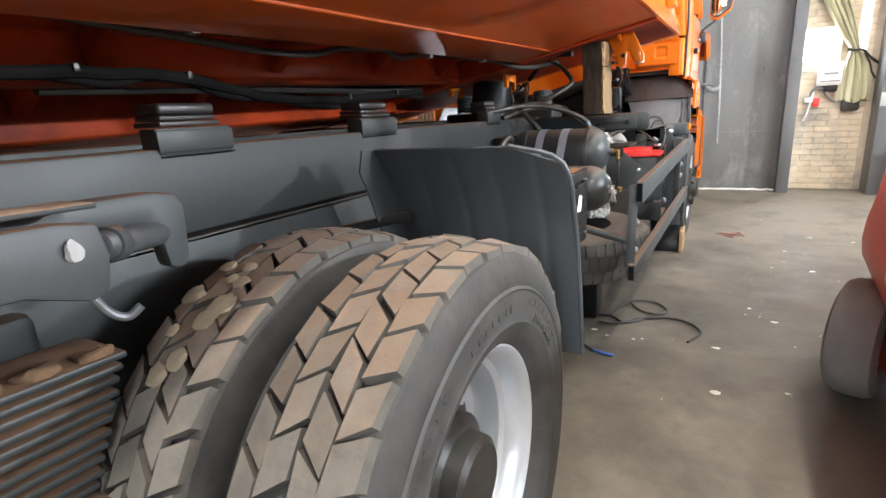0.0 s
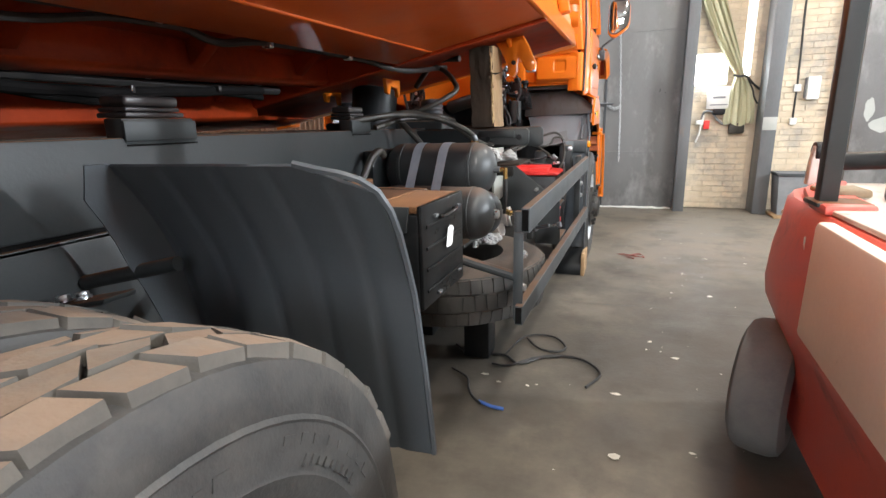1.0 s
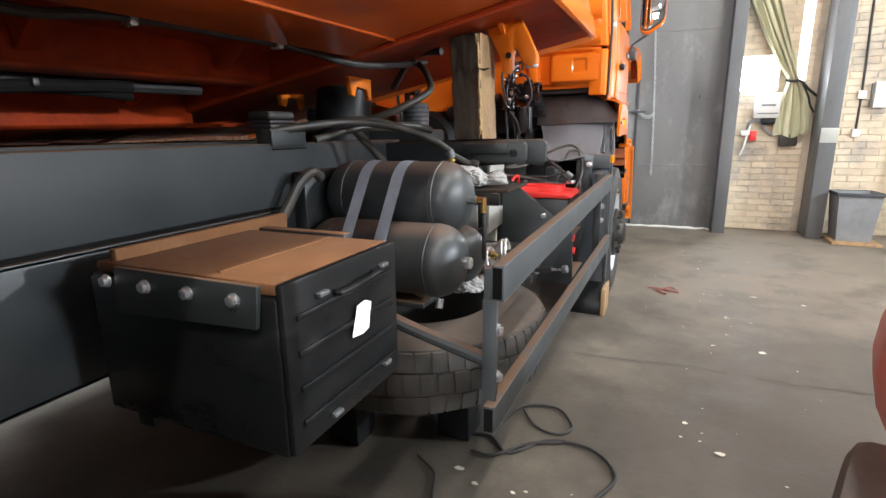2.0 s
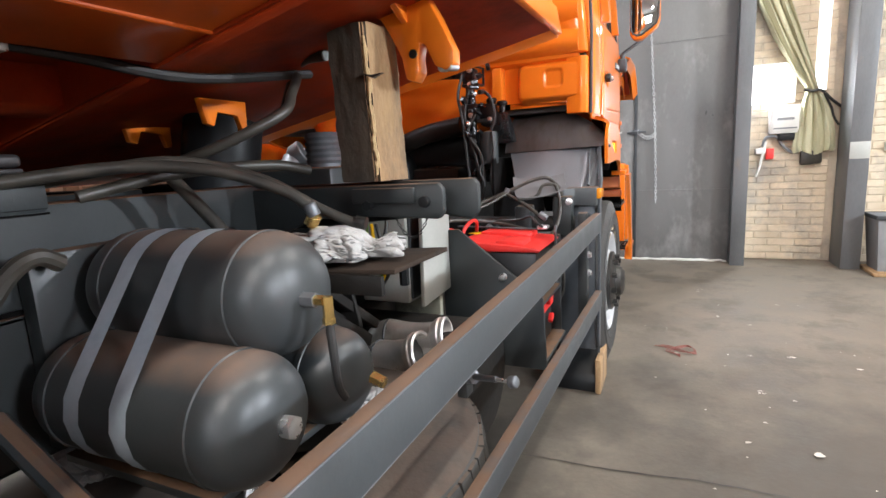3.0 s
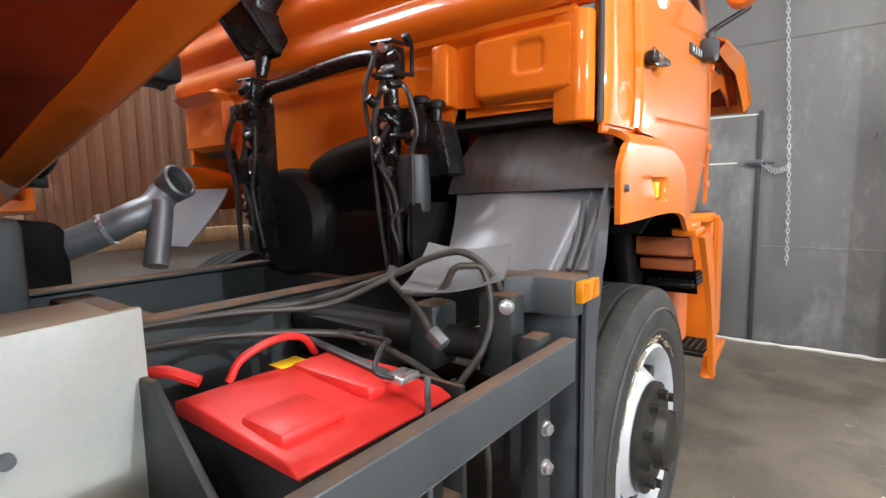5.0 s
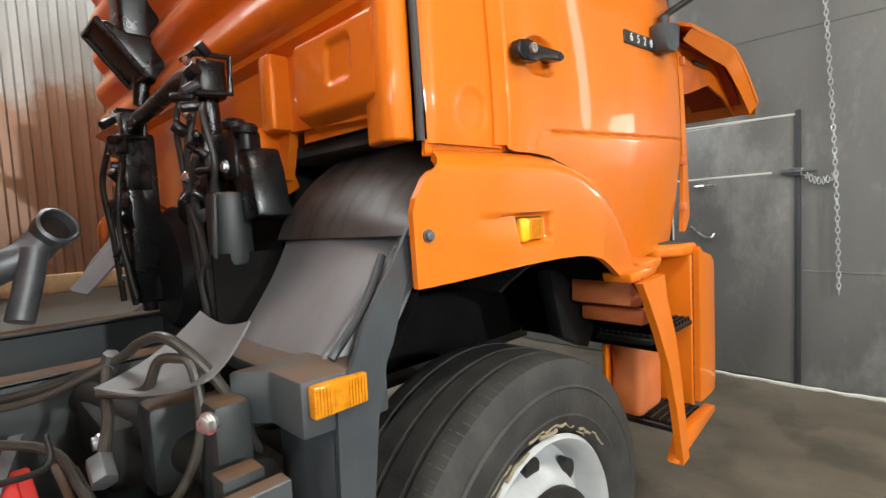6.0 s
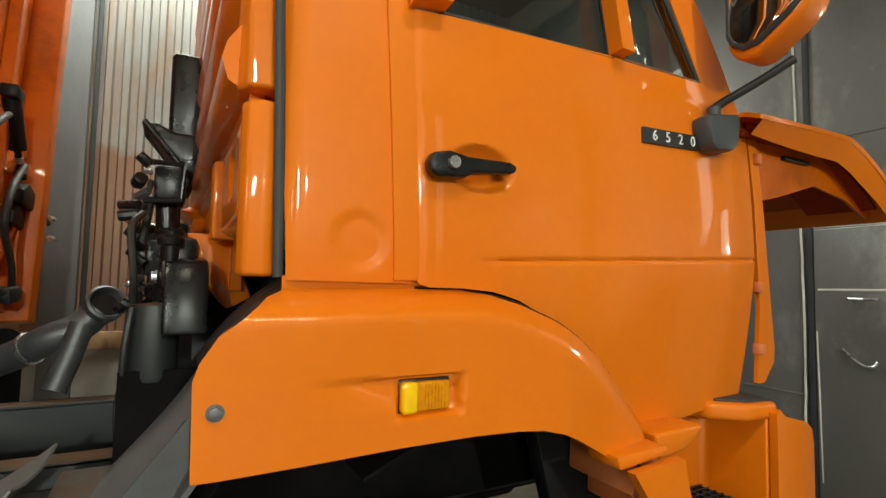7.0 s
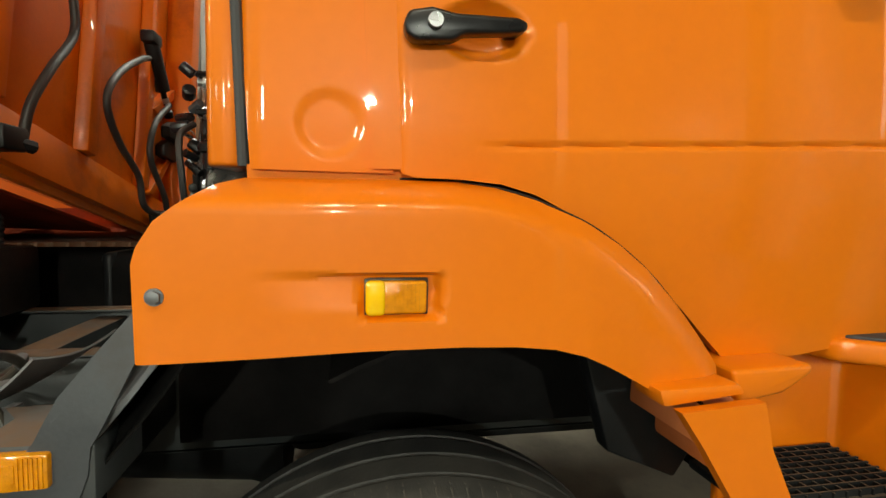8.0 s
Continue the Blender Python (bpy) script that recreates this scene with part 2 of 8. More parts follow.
YELLOW_LENS = surface("bright_yellow_lens", (0.95, 0.52, 0.01), (1.0, 0.6, 0.02), rough=0.2, scale=60, bump=0.1, coat=0.6)
CABINET = surface("light_grey_cabinet_paint", (0.33, 0.34, 0.31), (0.40, 0.40, 0.37), rough=0.45, scale=4, bump=0.04, stain=(0.22, 0.19, 0.14), stain_scale=3, stain_at=0.6, dust=(0.36, 0.24, 0.14), dust_from=0.8)
CLOTH = surface("grubby_white_rag", (0.24, 0.235, 0.23), (0.37, 0.365, 0.355), rough=0.95, scale=14, fine=160, bump=0.4, stain=(0.12, 0.11, 0.10), stain_scale=8, stain_at=0.58, stain_soft=0.1, stain_amount=0.7)
GLOSS_BLACK = surface("smeared_black_enamel", (0.006, 0.0065, 0.007), (0.010, 0.0105, 0.011), rough=0.34, spec=0.2, scale=6, bump=0.03, rough_var=0.25, stain=(0.05, 0.046, 0.042), stain_scale=3.0, stain_at=0.6, stain_soft=0.12, stain_amount=0.45, stretch=(1, 1, 2.5))
SOOT = surface("greasy_sooted_steel", (0.010, 0.0095, 0.009), (0.018, 0.016, 0.014), rough=0.6, spec=0.2, scale=7, bump=0.3, stain=(0.055, 0.032, 0.02), stain_scale=5, stain_at=0.58, stain_amount=0.6)
BROWN_PLATE = surface("dark_brown_rusted_plate", (0.022, 0.015, 0.011), (0.040, 0.026, 0.018), rough=0.8, spec=0.2, scale=8, bump=0.4, stain=(0.014, 0.012, 0.011), stain_scale=5, stain_at=0.52)
PAPER = surface("white_paper", (0.78, 0.78, 0.77), (0.84, 0.84, 0.83), rough=0.8, bump=0.05)
CONCRETE = surface("oily_concrete_floor", (0.142, 0.120, 0.092), (0.215, 0.183, 0.143), rough=0.70, scale=3.2, fine=42, bump=0.45, stain=(0.098, 0.085, 0.067), stain_scale=2.1, stain_at=0.50,
                   stain_soft=0.12, stain_amount=0.6, rough_var=0.35)


def oil_shade_patch(m, centre, radii, strength):
    """One broad ragged dark patch on the floor, for oil stains and painted shade."""
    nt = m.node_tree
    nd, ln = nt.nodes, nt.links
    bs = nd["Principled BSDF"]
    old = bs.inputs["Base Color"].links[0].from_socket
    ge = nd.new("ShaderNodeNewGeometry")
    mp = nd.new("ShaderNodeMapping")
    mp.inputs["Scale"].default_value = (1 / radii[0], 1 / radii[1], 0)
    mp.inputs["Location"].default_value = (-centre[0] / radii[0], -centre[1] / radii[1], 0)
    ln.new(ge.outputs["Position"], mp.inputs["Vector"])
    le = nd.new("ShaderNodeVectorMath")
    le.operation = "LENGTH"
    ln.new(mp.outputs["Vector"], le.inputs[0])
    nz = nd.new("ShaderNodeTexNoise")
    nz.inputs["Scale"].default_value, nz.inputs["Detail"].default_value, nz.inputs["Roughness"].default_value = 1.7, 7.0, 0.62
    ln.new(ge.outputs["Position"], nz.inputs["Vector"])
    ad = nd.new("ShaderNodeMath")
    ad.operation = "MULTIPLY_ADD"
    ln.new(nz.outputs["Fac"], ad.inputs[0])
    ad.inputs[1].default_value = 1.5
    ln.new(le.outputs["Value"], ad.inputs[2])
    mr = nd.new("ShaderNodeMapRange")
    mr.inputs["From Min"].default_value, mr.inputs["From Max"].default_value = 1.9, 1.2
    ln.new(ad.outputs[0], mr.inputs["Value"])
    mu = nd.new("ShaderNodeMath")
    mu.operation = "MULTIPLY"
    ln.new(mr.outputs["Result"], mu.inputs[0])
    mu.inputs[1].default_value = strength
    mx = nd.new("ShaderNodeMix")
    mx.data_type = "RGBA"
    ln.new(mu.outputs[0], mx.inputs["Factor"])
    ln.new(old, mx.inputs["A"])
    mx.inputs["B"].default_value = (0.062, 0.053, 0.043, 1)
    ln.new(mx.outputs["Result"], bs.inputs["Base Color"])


oil_shade_patch(CONCRETE, (0.70, 3.5), (1.6, 2.1), 0.80)
# under the truck: shade and oil together, painted dark into the floor
oil_shade_patch(CONCRETE, (-1.75, 2.4), (1.55, 5.2), 0.9)
oil_shade_patch(CONCRETE, (-1.25, 3.5), (0.95, 1.5), 0.7)
LITTER = surface("pale_chips", (0.40, 0.36, 0.30), (0.60, 0.56, 0.50), rough=0.9, bump=0.2, random_value=0.4)
BRICK = surface("whitewashed_sand_brick", (0.57, 0.46, 0.32), (0.67, 0.57, 0.43), rough=0.9, scale=7, fine=90, bump=0.6, random_value=0.08, stain=(0.27, 0.255, 0.24), stain_scale=1.7, stain_at=0.50,
                stain_soft=0.16, stain_amount=0.75, world_space=True)
MORTAR = surface("pale_mortar", (0.54, 0.45, 0.33), (0.62, 0.53, 0.40), rough=0.95, scale=9, bump=0.5, stain=(0.25, 0.235, 0.22), stain_scale=1.7, stain_at=0.50, stain_soft=0.16, stain_amount=0.75, world_space=True)
GATE = surface("dark_gate_steel", (0.124, 0.121, 0.117), (0.178, 0.175, 0.170), rough=0.46, metal=0.25, scale=1.2, fine=50, bump=0.1, stain=(0.37, 0.365, 0.355), stain_scale=1.9, stain_at=0.52,
               stain_soft=0.2, stain_amount=0.72, rough_var=0.4, stretch=(1, 1, 0.55))
POST = surface("steel_column_paint", (0.10, 0.103, 0.105), (0.15, 0.152, 0.155), rough=0.5, metal=0.2, scale=3, bump=0.12, stain=(0.24, 0.18, 0.12), stain_scale=2.0, stain_at=0.62, stretch=(1, 1, 0.3))
SEAL = surface("pale_sealant", (0.66, 0.65, 0.60), (0.80, 0.79, 0.75), rough=0.8, bump=0.3)
CORRUGATED = surface("galvanised_corrugated_sheet", (0.22, 0.21, 0.20), (0.30, 0.29, 0.275), rough=0.40, metal=0.4, scale=1.0, bump=0.08, stretch=(1, 1, 0.25), stain=(0.25, 0.125, 0.06), stain_scale=0.8,
                     stain_at=0.56, stain_soft=0.08, stain_amount=0.6)


def rusted_foot(m, height, spread, colour):
    """A ragged brown rust bloom that has crept up the sheets from their foot."""
    nt = m.node_tree
    nd, ln = nt.nodes, nt.links
    bs = nd["Principled BSDF"]
    old = bs.inputs["Base Color"].links[0].from_socket
    ge = nd.new("ShaderNodeNewGeometry")
    sp = nd.new("ShaderNodeSeparateXYZ")
    ln.new(ge.outputs["Position"], sp.inputs[0])
    nz = nd.new("ShaderNodeTexNoise")
    nz.inputs["Scale"].default_value, nz.inputs["Detail"].default_value, nz.inputs["Roughness"].default_value = 1.3, 7.0, 0.6
    ln.new(ge.outputs["Position"], nz.inputs["Vector"])
    ad = nd.new("ShaderNodeMath")
    ad.operation = "MULTIPLY_ADD"
    ln.new(nz.outputs["Fac"], ad.inputs[0])
    ad.inputs[1].default_value = -spread
    ln.new(sp.outputs["Z"], ad.inputs[2])
    mr = nd.new("ShaderNodeMapRange")
    mr.inputs["From Min"].default_value, mr.inputs["From Max"].default_value = height - spread / 2 + 0.08, height - spread / 2 - 0.08
    mr.inputs["To Max"].default_value = 0.85
    ln.new(ad.outputs[0], mr.inputs["Value"])
    mx = nd.new("ShaderNodeMix")
    mx.data_type = "RGBA"
    ln.new(mr.outputs["Result"], mx.inputs["Factor"])
    ln.new(old, mx.inputs["A"])
    mx.inputs["B"].default_value = (*colour, 1)
    ln.new(mx.outputs["Result"], bs.inputs["Base Color"])


rusted_foot(CORRUGATED, 2.45, 1.5, (0.20, 0.095, 0.045))
PLASTER = surface("grey_plaster", (0.20, 0.19, 0.17), (0.26, 0.245, 0.22), rough=0.95, scale=1.5, bump=0.3)
CURTAIN = surface("olive_canvas_curtain", (0.40, 0.38, 0.24), (0.52, 0.50, 0.34), rough=0.95, scale=3, fine=150, bump=0.3, stretch=(3, 3, 0.5))
WHITE_BOX = surface("white_box_plastic", (0.68, 0.67, 0.63), (0.76, 0.75, 0.71), rough=0.45, bump=0.04)
GREY_BOX = surface("grey_plastic", (0.16, 0.165, 0.17), (0.22, 0.225, 0.23), rough=0.5, bump=0.1)
MACHINE_RED = surface("worn_red_machine_paint", (0.60, 0.098, 0.076), (0.68, 0.135, 0.104), rough=0.45, scale=4, bump=0.12, stain=(0.16, 0.06, 0.045), stain_scale=5, stain_at=0.56, stain_soft=0.2, stain_amount=0.7, coat=0.1)
MACHINE_CREAM = surface("scuffed_cream_paint", (0.80, 0.71, 0.63), (0.85, 0.78, 0.70), rough=0.5, scale=3, bump=0.1, stain=(0.24, 0.17, 0.12), stain_scale=7, stain_at=0.66, stain_amount=0.7)
MACHINE_TOP = surface("speckled_white_deck", (0.60, 0.55, 0.50), (0.72, 0.68, 0.63), rough=0.5, scale=9, bump=0.2, stain=(0.30, 0.06, 0.05), stain_scale=12, stain_at=0.6)
BADGE_BLACK = surface("badge_black", (0.02, 0.02, 0.022), (0.03, 0.03, 0.032), rough=0.4, bump=0.02)
BADGE_WHITE = surface("badge_white", (0.80, 0.80, 0.80), (0.85, 0.85, 0.85), rough=0.4, bump=0.0)
RUBBER_SEAL = surface("dark_rubber_seal", (0.030, 0.033, 0.036), (0.045, 0.048, 0.052), rough=0.6, bump=0.05)
CABIN_DARK = surface("dark_cab_lining", (0.035, 0.034, 0.032), (0.05, 0.048, 0.045), rough=0.8, bump=0.1)
RED_WIRE = surface("red_wire", (0.20, 0.06, 0.05), (0.26, 0.09, 0.07), rough=0.6, bump=0.05)
BLUE_WIRE = surface("blue_wire", (0.05, 0.12, 0.40), (0.07, 0.15, 0.45), rough=0.5, bump=0.05)
LAMP_GLOW = glowing("lit_lamp", (1.0, 0.97, 0.90), 16.0)
SKY_GLOW = glowing("daylight_outside", (0.93, 0.97, 1.0), 5.0)

glass = bpy.data.materials.new("window_glass")
glass.use_nodes = True
gb = glass.node_tree.nodes["Principled BSDF"]
gb.inputs["Base Color"].default_value = (0.62, 0.68, 0.66, 1)
gb.inputs["Roughness"].default_value = 0.02
gb.inputs["Transmission Weight"].default_value = 1.0
gb.inputs["IOR"].default_value = 1.45
mirror_mat = bpy.data.materials.new("mirror_glass")
mirror_mat.use_nodes = True
mb = mirror_mat.node_tree.nodes["Principled BSDF"]
mb.inputs["Base Color"].default_value = (0.85, 0.87, 0.88, 1)
mb.inputs["Metallic"].default_value, mb.inputs["Roughness"].default_value = 1.0, 0.03

# ---- builders ----
BASE = {}


def thing(name, at, label, category, group="", kind=""):
    """An empty at the base of a thing; its parts are built in world metres."""
    ob = new(name)
    ob.location = at
    ob.empty_display_size = 0.1
    BASE[ob.name] = Matrix.Translation(Vector(at)).inverted()
    return tagged(ob, label, category, group, kind)


def finish(name, bm, material, sharp=32):
    bmesh.ops.remove_doubles(bm, verts=bm.verts, dist=0.00005)
    bmesh.ops.recalc_face_normals(bm, faces=bm.faces)
    me = bpy.data.meshes.new(name)
    bm.to_mesh(me)
    bm.free()
    me.materials.append(material)
    me.polygons.foreach_set("use_smooth", [True] * len(me.polygons))
    me.set_sharp_from_angle(angle=radians(sharp))
    return me


def part(name, bm, material, parent, label="", sharp=32):
    ob = new(name, finish(name, bm, material, sharp))
    ob.parent = parent
    if parent.name in BASE:
        ob.matrix_parent_inverse = BASE[parent.name]
    if label:
        ob["label"] = label
    return ob


def single(name, bm, material, label, category, group="", kind="", sharp=32):
    return tagged(new(name, finish(name, bm, material, sharp)), label, category, group, kind)


def bev(bm, w, seg=2, ang=30, edges=None):
    if w <= 0:
        return bm
    es = edges or [e for e in bm.edges if len(e.link_faces) == 2 and e.calc_face_angle(0) > radians(ang)]
    if es:
        bmesh.ops.bevel(bm, geom=es, offset=w, segments=seg, affect="EDGES", clamp_overlap=True, profile=0.5)
    return bm


def box(x0, x1, y0, y1, z0, z1, w=0.0, seg=2, bm=None):
    out = bm if bm is not None else bmesh.new()
    b = bmesh.new()
    r = bmesh.ops.create_cube(b, size=1.0)
    for v in r["verts"]:
        v.co = ((x0 + x1) / 2 + v.co.x * (x1 - x0), (y0 + y1) / 2 + v.co.y * (y1 - y0), (z0 + z1) / 2 + v.co.z * (z1 - z0))
    bev(b, w, seg)
    return merge(out, b)


def merge(out, b, m=None):
    """Adds the mesh b to out, moved by m."""
    if m is not None:
        bmesh.ops.transform(b, matrix=m, verts=b.verts)
    made = [out.verts.new(v.co) for v in b.verts]
    b.verts.index_update()
    for fc in b.faces:
        try:
            out.faces.new([made[v.index] for v in fc.verts])
        except ValueError:
            pass
    b.free()
    return out


def frame_of(p0, p1):
    d = (Vector(p1) - Vector(p0))
    return Matrix.Translation(p0) @ d.to_track_quat("Z", "Y").to_matrix().to_4x4(), d.length


def cyl(p0, p1, r, r2=None, n=20, w=0.0, bm=None):
    out = bm if bm is not None else bmesh.new()
    m, h = frame_of(p0, p1)
    b = bmesh.new()
    bmesh.ops.create_cone(b, cap_ends=True, segments=n, radius1=r, radius2=r if r2 is None else r2, depth=h, matrix=Matrix.Translation((0, 0, h / 2)))
    if w:
        bev(b, w, 2, 50)
    return merge(out, b, m)


def lathe(profile, p0, p1, n=32, bm=None, closed=False):
    """Turns a profile of (radius, distance along the axis from p0 towards p1) round that axis."""
    out = bm if bm is not None else bmesh.new()
    m, _ = frame_of(p0, p1)
    b = bmesh.new()
    rings = []
    for r, h in profile:
        if r < 1e-6:
            rings.append([b.verts.new((0, 0, h))])
        else:
            rings.append([b.verts.new((r * math.cos(2 * math.pi * k / n), r * math.sin(2 * math.pi * k / n), h)) for k in range(n)])
    pairs = list(zip(rings, rings[1:])) + ([(rings[-1], rings[0])] if closed else [])
    for a, c in pairs:
        for k in range(n):
            j = (k + 1) % n
            if len(a) == 1 and len(c) == 1:
                continue
            if len(a) == 1:
                b.faces.new((a[0], c[j], c[k]))
            elif len(c) == 1:
                b.faces.new((a[k], a[j], c[0]))
            else:
                b.faces.new((a[k], a[j], c[j], c[k]))
    return merge(out, b, m)


def smooth_path(points, steps=8):
    """A Catmull-Rom curve through the points."""
    p = [Vector(q) for q in points]
    p = [p[0] * 2 - p[1]] + p + [p[-1] * 2 - p[-2]]
    out = []
    for i in range(1, len(p) - 2):
        for s in range(steps):
            t = s / steps
            a, b, c, d = p[i - 1], p[i], p[i + 1], p[i + 2]
            out.append(0.5 * ((2 * b) + (c - a) * t + (2 * a - 5 * b + 4 * c - d) * t * t + (3 * b - a - 3 * c + d) * t ** 3))
    out.append(p[-2])
    return out


def tube(points, r, n=10, steps=8, bm=None, smooth=True):
    out = bm if bm is not None else bmesh.new()
    pts = smooth_path(points, steps) if smooth and len(points) > 2 else [Vector(q) for q in points]
    up = Vector((0.13, 0.21, 0.97)).normalized()
    rings = []
    for i, q in enumerate(pts):
        d = (pts[min(i + 1, len(pts) - 1)] - pts[max(i - 1, 0)]).normalized()
        if abs(d.dot(up)) > 0.95:
            up = Vector((0.9, 0.3, 0.1)).normalized()
        s = d.cross(up).normalized()
        u = s.cross(d).normalized()
        up = u
        rr = r(i / max(1, len(pts) - 1)) if callable(r) else r
        rings.append([out.verts.new(q + s * rr * math.cos(2 * math.pi * k / n) + u * rr * math.sin(2 * math.pi * k / n)) for k in range(n)])
    for a, c in zip(rings, rings[1:]):
        for k in range(n):
            j = (k + 1) % n
            out.faces.new((a[k], a[j], c[j], c[k]))
    out.faces.new(rings[0])
    out.faces.new(rings[-1])
    return out


AX = {"x": lambda a, b, c: (c, a, b), "y": lambda a, b, c: (a, c, b), "z": lambda a, b, c: (a, b, c)}


def prism(poly, axis, lo, hi, w=0.0, seg=2, bm=None):
    """A polygon of (y, z), (x, z) or (x, y) pulled along the axis from lo to hi."""
    out = bm if bm is not None else bmesh.new()
    b = bmesh.new()
    f0 = b.faces.new([b.verts.new(AX[axis](p, q, lo)) for p, q in poly])
    r = bmesh.ops.extrude_face_region(b, geom=[f0])
    d = Vector(AX[axis](0, 0, hi - lo))
    for v in r["geom"]:
        if isinstance(v, bmesh.types.BMVert):
            v.co += d
    bmesh.ops.recalc_face_normals(b, faces=b.faces)
    bev(b, w, seg)
    return merge(out, b)


def sheet(poly, fn, thick, du=0.08, dv=0.08, bm=None, face=None):
    """A shaped panel: the polygon (u, v) is cut into a grid, laid out by fn(u, v) and given its thickness, away from face."""
    out = bm if bm is not None else bmesh.new()
    b = bmesh.new()
    b.faces.new([b.verts.new((u, v, 0)) for u, v in poly])
    bmesh.ops.triangulate(b, faces=b.faces[:])
    us, vs = [u for u, _ in poly], [v for _, v in poly]
    for lo, hi, step, no in ((min(us), max(us), du, (1, 0, 0)), (min(vs), max(vs), dv, (0, 1, 0))):
        k = lo + step
        while k < hi - step * 0.2:
            bmesh.ops.bisect_plane(b, geom=b.verts[:] + b.edges[:] + b.faces[:], dist=1e-5, plane_co=(k * no[0], k * no[1], 0), plane_no=no)
            k += step
    bmesh.ops.dissolve_degenerate(b, dist=1e-5, edges=b.edges[:])
    for v in b.verts:
        v.co = fn(v.co.x, v.co.y)
    bmesh.ops.recalc_face_normals(b, faces=b.faces)
    if face and sum((f.normal * f.calc_area() for f in b.faces), Vector()).dot(Vector(face)) < 0:
        bmesh.ops.reverse_faces(b, faces=b.faces[:])
    if thick:
        bmesh.ops.solidify(b, geom=b.faces[:], thickness=thick)
    return merge(out, b)


def panel(nu, nv, fn, thick, face=None, bm=None):
    """A quad-grid panel: fn takes two numbers from 0 to 1."""
    out_bm = bm if bm is not None else bmesh.new()
    b = bmesh.new()
    g = [[b.verts.new(fn(i / nu, j / nv)) for j in range(nv + 1)] for i in range(nu + 1)]
    for i in range(nu):
        for j in range(nv):
            b.faces.new((g[i][j], g[i + 1][j], g[i + 1][j + 1], g[i][j + 1]))
    bmesh.ops.recalc_face_normals(b, faces=b.faces)
    if face and sum((f.normal * f.calc_area() for f in b.faces), Vector()).dot(Vector(face)) < 0:
        bmesh.ops.reverse_faces(b, faces=b.faces[:])
    bmesh.ops.solidify(b, geom=b.faces[:], thickness=thick)
    return merge(out_bm, b)


def bolt(at, axis, r=0.012, h=0.012, parent=None, name="bolt", material=None):
    p = Vector(at)
    d = Vector(axis)
    b = cyl(p, p + d * h * 0.35, r * 1.25, n=16)
    cyl(p + d * h * 0.3, p + d * h, r, n=6, w=0.001, bm=b)
    return part(name, b, material or BOLT, parent)


def wobble(bm, amount, sc):
    for v in bm.verts:
        v.co += noise.noise_vector(v.co * sc) * amount
    return bm

# ---- the hall ----
XL, XR, YB, YF, ZC = -4.7, 6.5, -6.0, 8.43, 4.8


def structure(name, bm, material, label, category, sharp=32):
    return single(name, bm, material, label, category, kind="structure", sharp=sharp)


floor_bm = bmesh.new()
bmesh.ops.create_grid(floor_bm, x_segments=40, y_segments=50, size=0.5)
for fv in floor_bm.verts:
    fv.co = (XL - 0.2 + (fv.co.x + 0.5) * (XR - XL + 0.4), YB - 0.2 + (fv.co.y + 0.5) * (YF - YB + 0.8), 0)
    fv.co.z = 0.003 * noise.noise(fv.co * 0.8)
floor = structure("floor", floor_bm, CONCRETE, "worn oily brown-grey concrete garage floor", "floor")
ceiling = structure("ceiling", box(XL - 0.2, XR + 0.2, YB - 0.2, YF + 0.6, ZC, ZC + 0.15), PLASTER, "plain grey hall ceiling", "ceiling")
wall_back = structure("wall_back", box(XL - 0.2, XR + 0.2, YB - 0.2, YB, 0, ZC), PLASTER, "plain grey rear wall of the hall", "wall")

# wall with daylight windows on the open side of the hall
wall_right = structure("wall_right", box(XR - 0.12, XR + 0.1, YB, YF, 0, 2.79), PLASTER, "plain grey side wall with windows", "wall")
wr = bmesh.new()
box(XR - 0.12, XR + 0.1, YB, YF, 2.99, ZC, bm=wr)
edges_y = [YB] + [e for wy, _ in RIGHT_WINDOWS for e in (wy - 0.10, wy + 0.10)] + [YF]
for a, b in zip(edges_y[::2], edges_y[1::2]):
    box(XR - 0.12, XR + 0.1, a, b, 2.79, 2.99, bm=wr)
part("window_wall", wr, PLASTER, wall_right)
for n, (wy, _) in enumerate(RIGHT_WINDOWS):
    w_ob = structure("window_%d" % (n + 1), box(XR + 0.04, XR + 0.06, wy - 0.10, wy + 0.10, 2.79, 2.99), SKY_GLOW, "bright daylight window in a steel frame", "window")
    part("mullion", box(XR - 0.04, XR + 0.03, wy - 0.006, wy + 0.006, 2.79, 2.99), POST, w_ob)
    part("transom", box(XR - 0.035, XR + 0.025, wy - 0.10, wy + 0.10, 2.884, 2.896), POST, w_ob)
wb_ob = structure("window_4", box(-2.8, 1.8, YB + 0.005, YB + 0.02, 2.0, 4.0), SKY_GLOW, "bright daylight window in the rear wall", "window")
for k in range(5):
    part("mullion", box(-2.8 + k * 1.14, -2.76 + k * 1.14, YB + 0.02, YB + 0.06, 2.0, 4.0), POST, wb_ob)

# corrugated sheet wall beyond the truck
cw = bmesh.new()
PITCH, DEPTH = 0.125, 0.028
prof = []
y = YB
while y < YF:
    prof += [(y, 0.0), (y + PITCH * 0.42, 0.0), (y + PITCH * 0.52, DEPTH), (y + PITCH * 0.88, DEPTH)]
    y += PITCH
rows_z = [0.9, 1.6, 2.3, 3.2, 4.1, ZC]
grid_v = [[cw.verts.new((XL + d, yy, z)) for yy, d in prof] for z in rows_z]
for ra, rb in zip(grid_v, grid_v[1:]):
    for k in range(len(prof) - 1):
        cw.faces.new((ra[k], ra[k + 1], rb[k + 1], rb[k]))
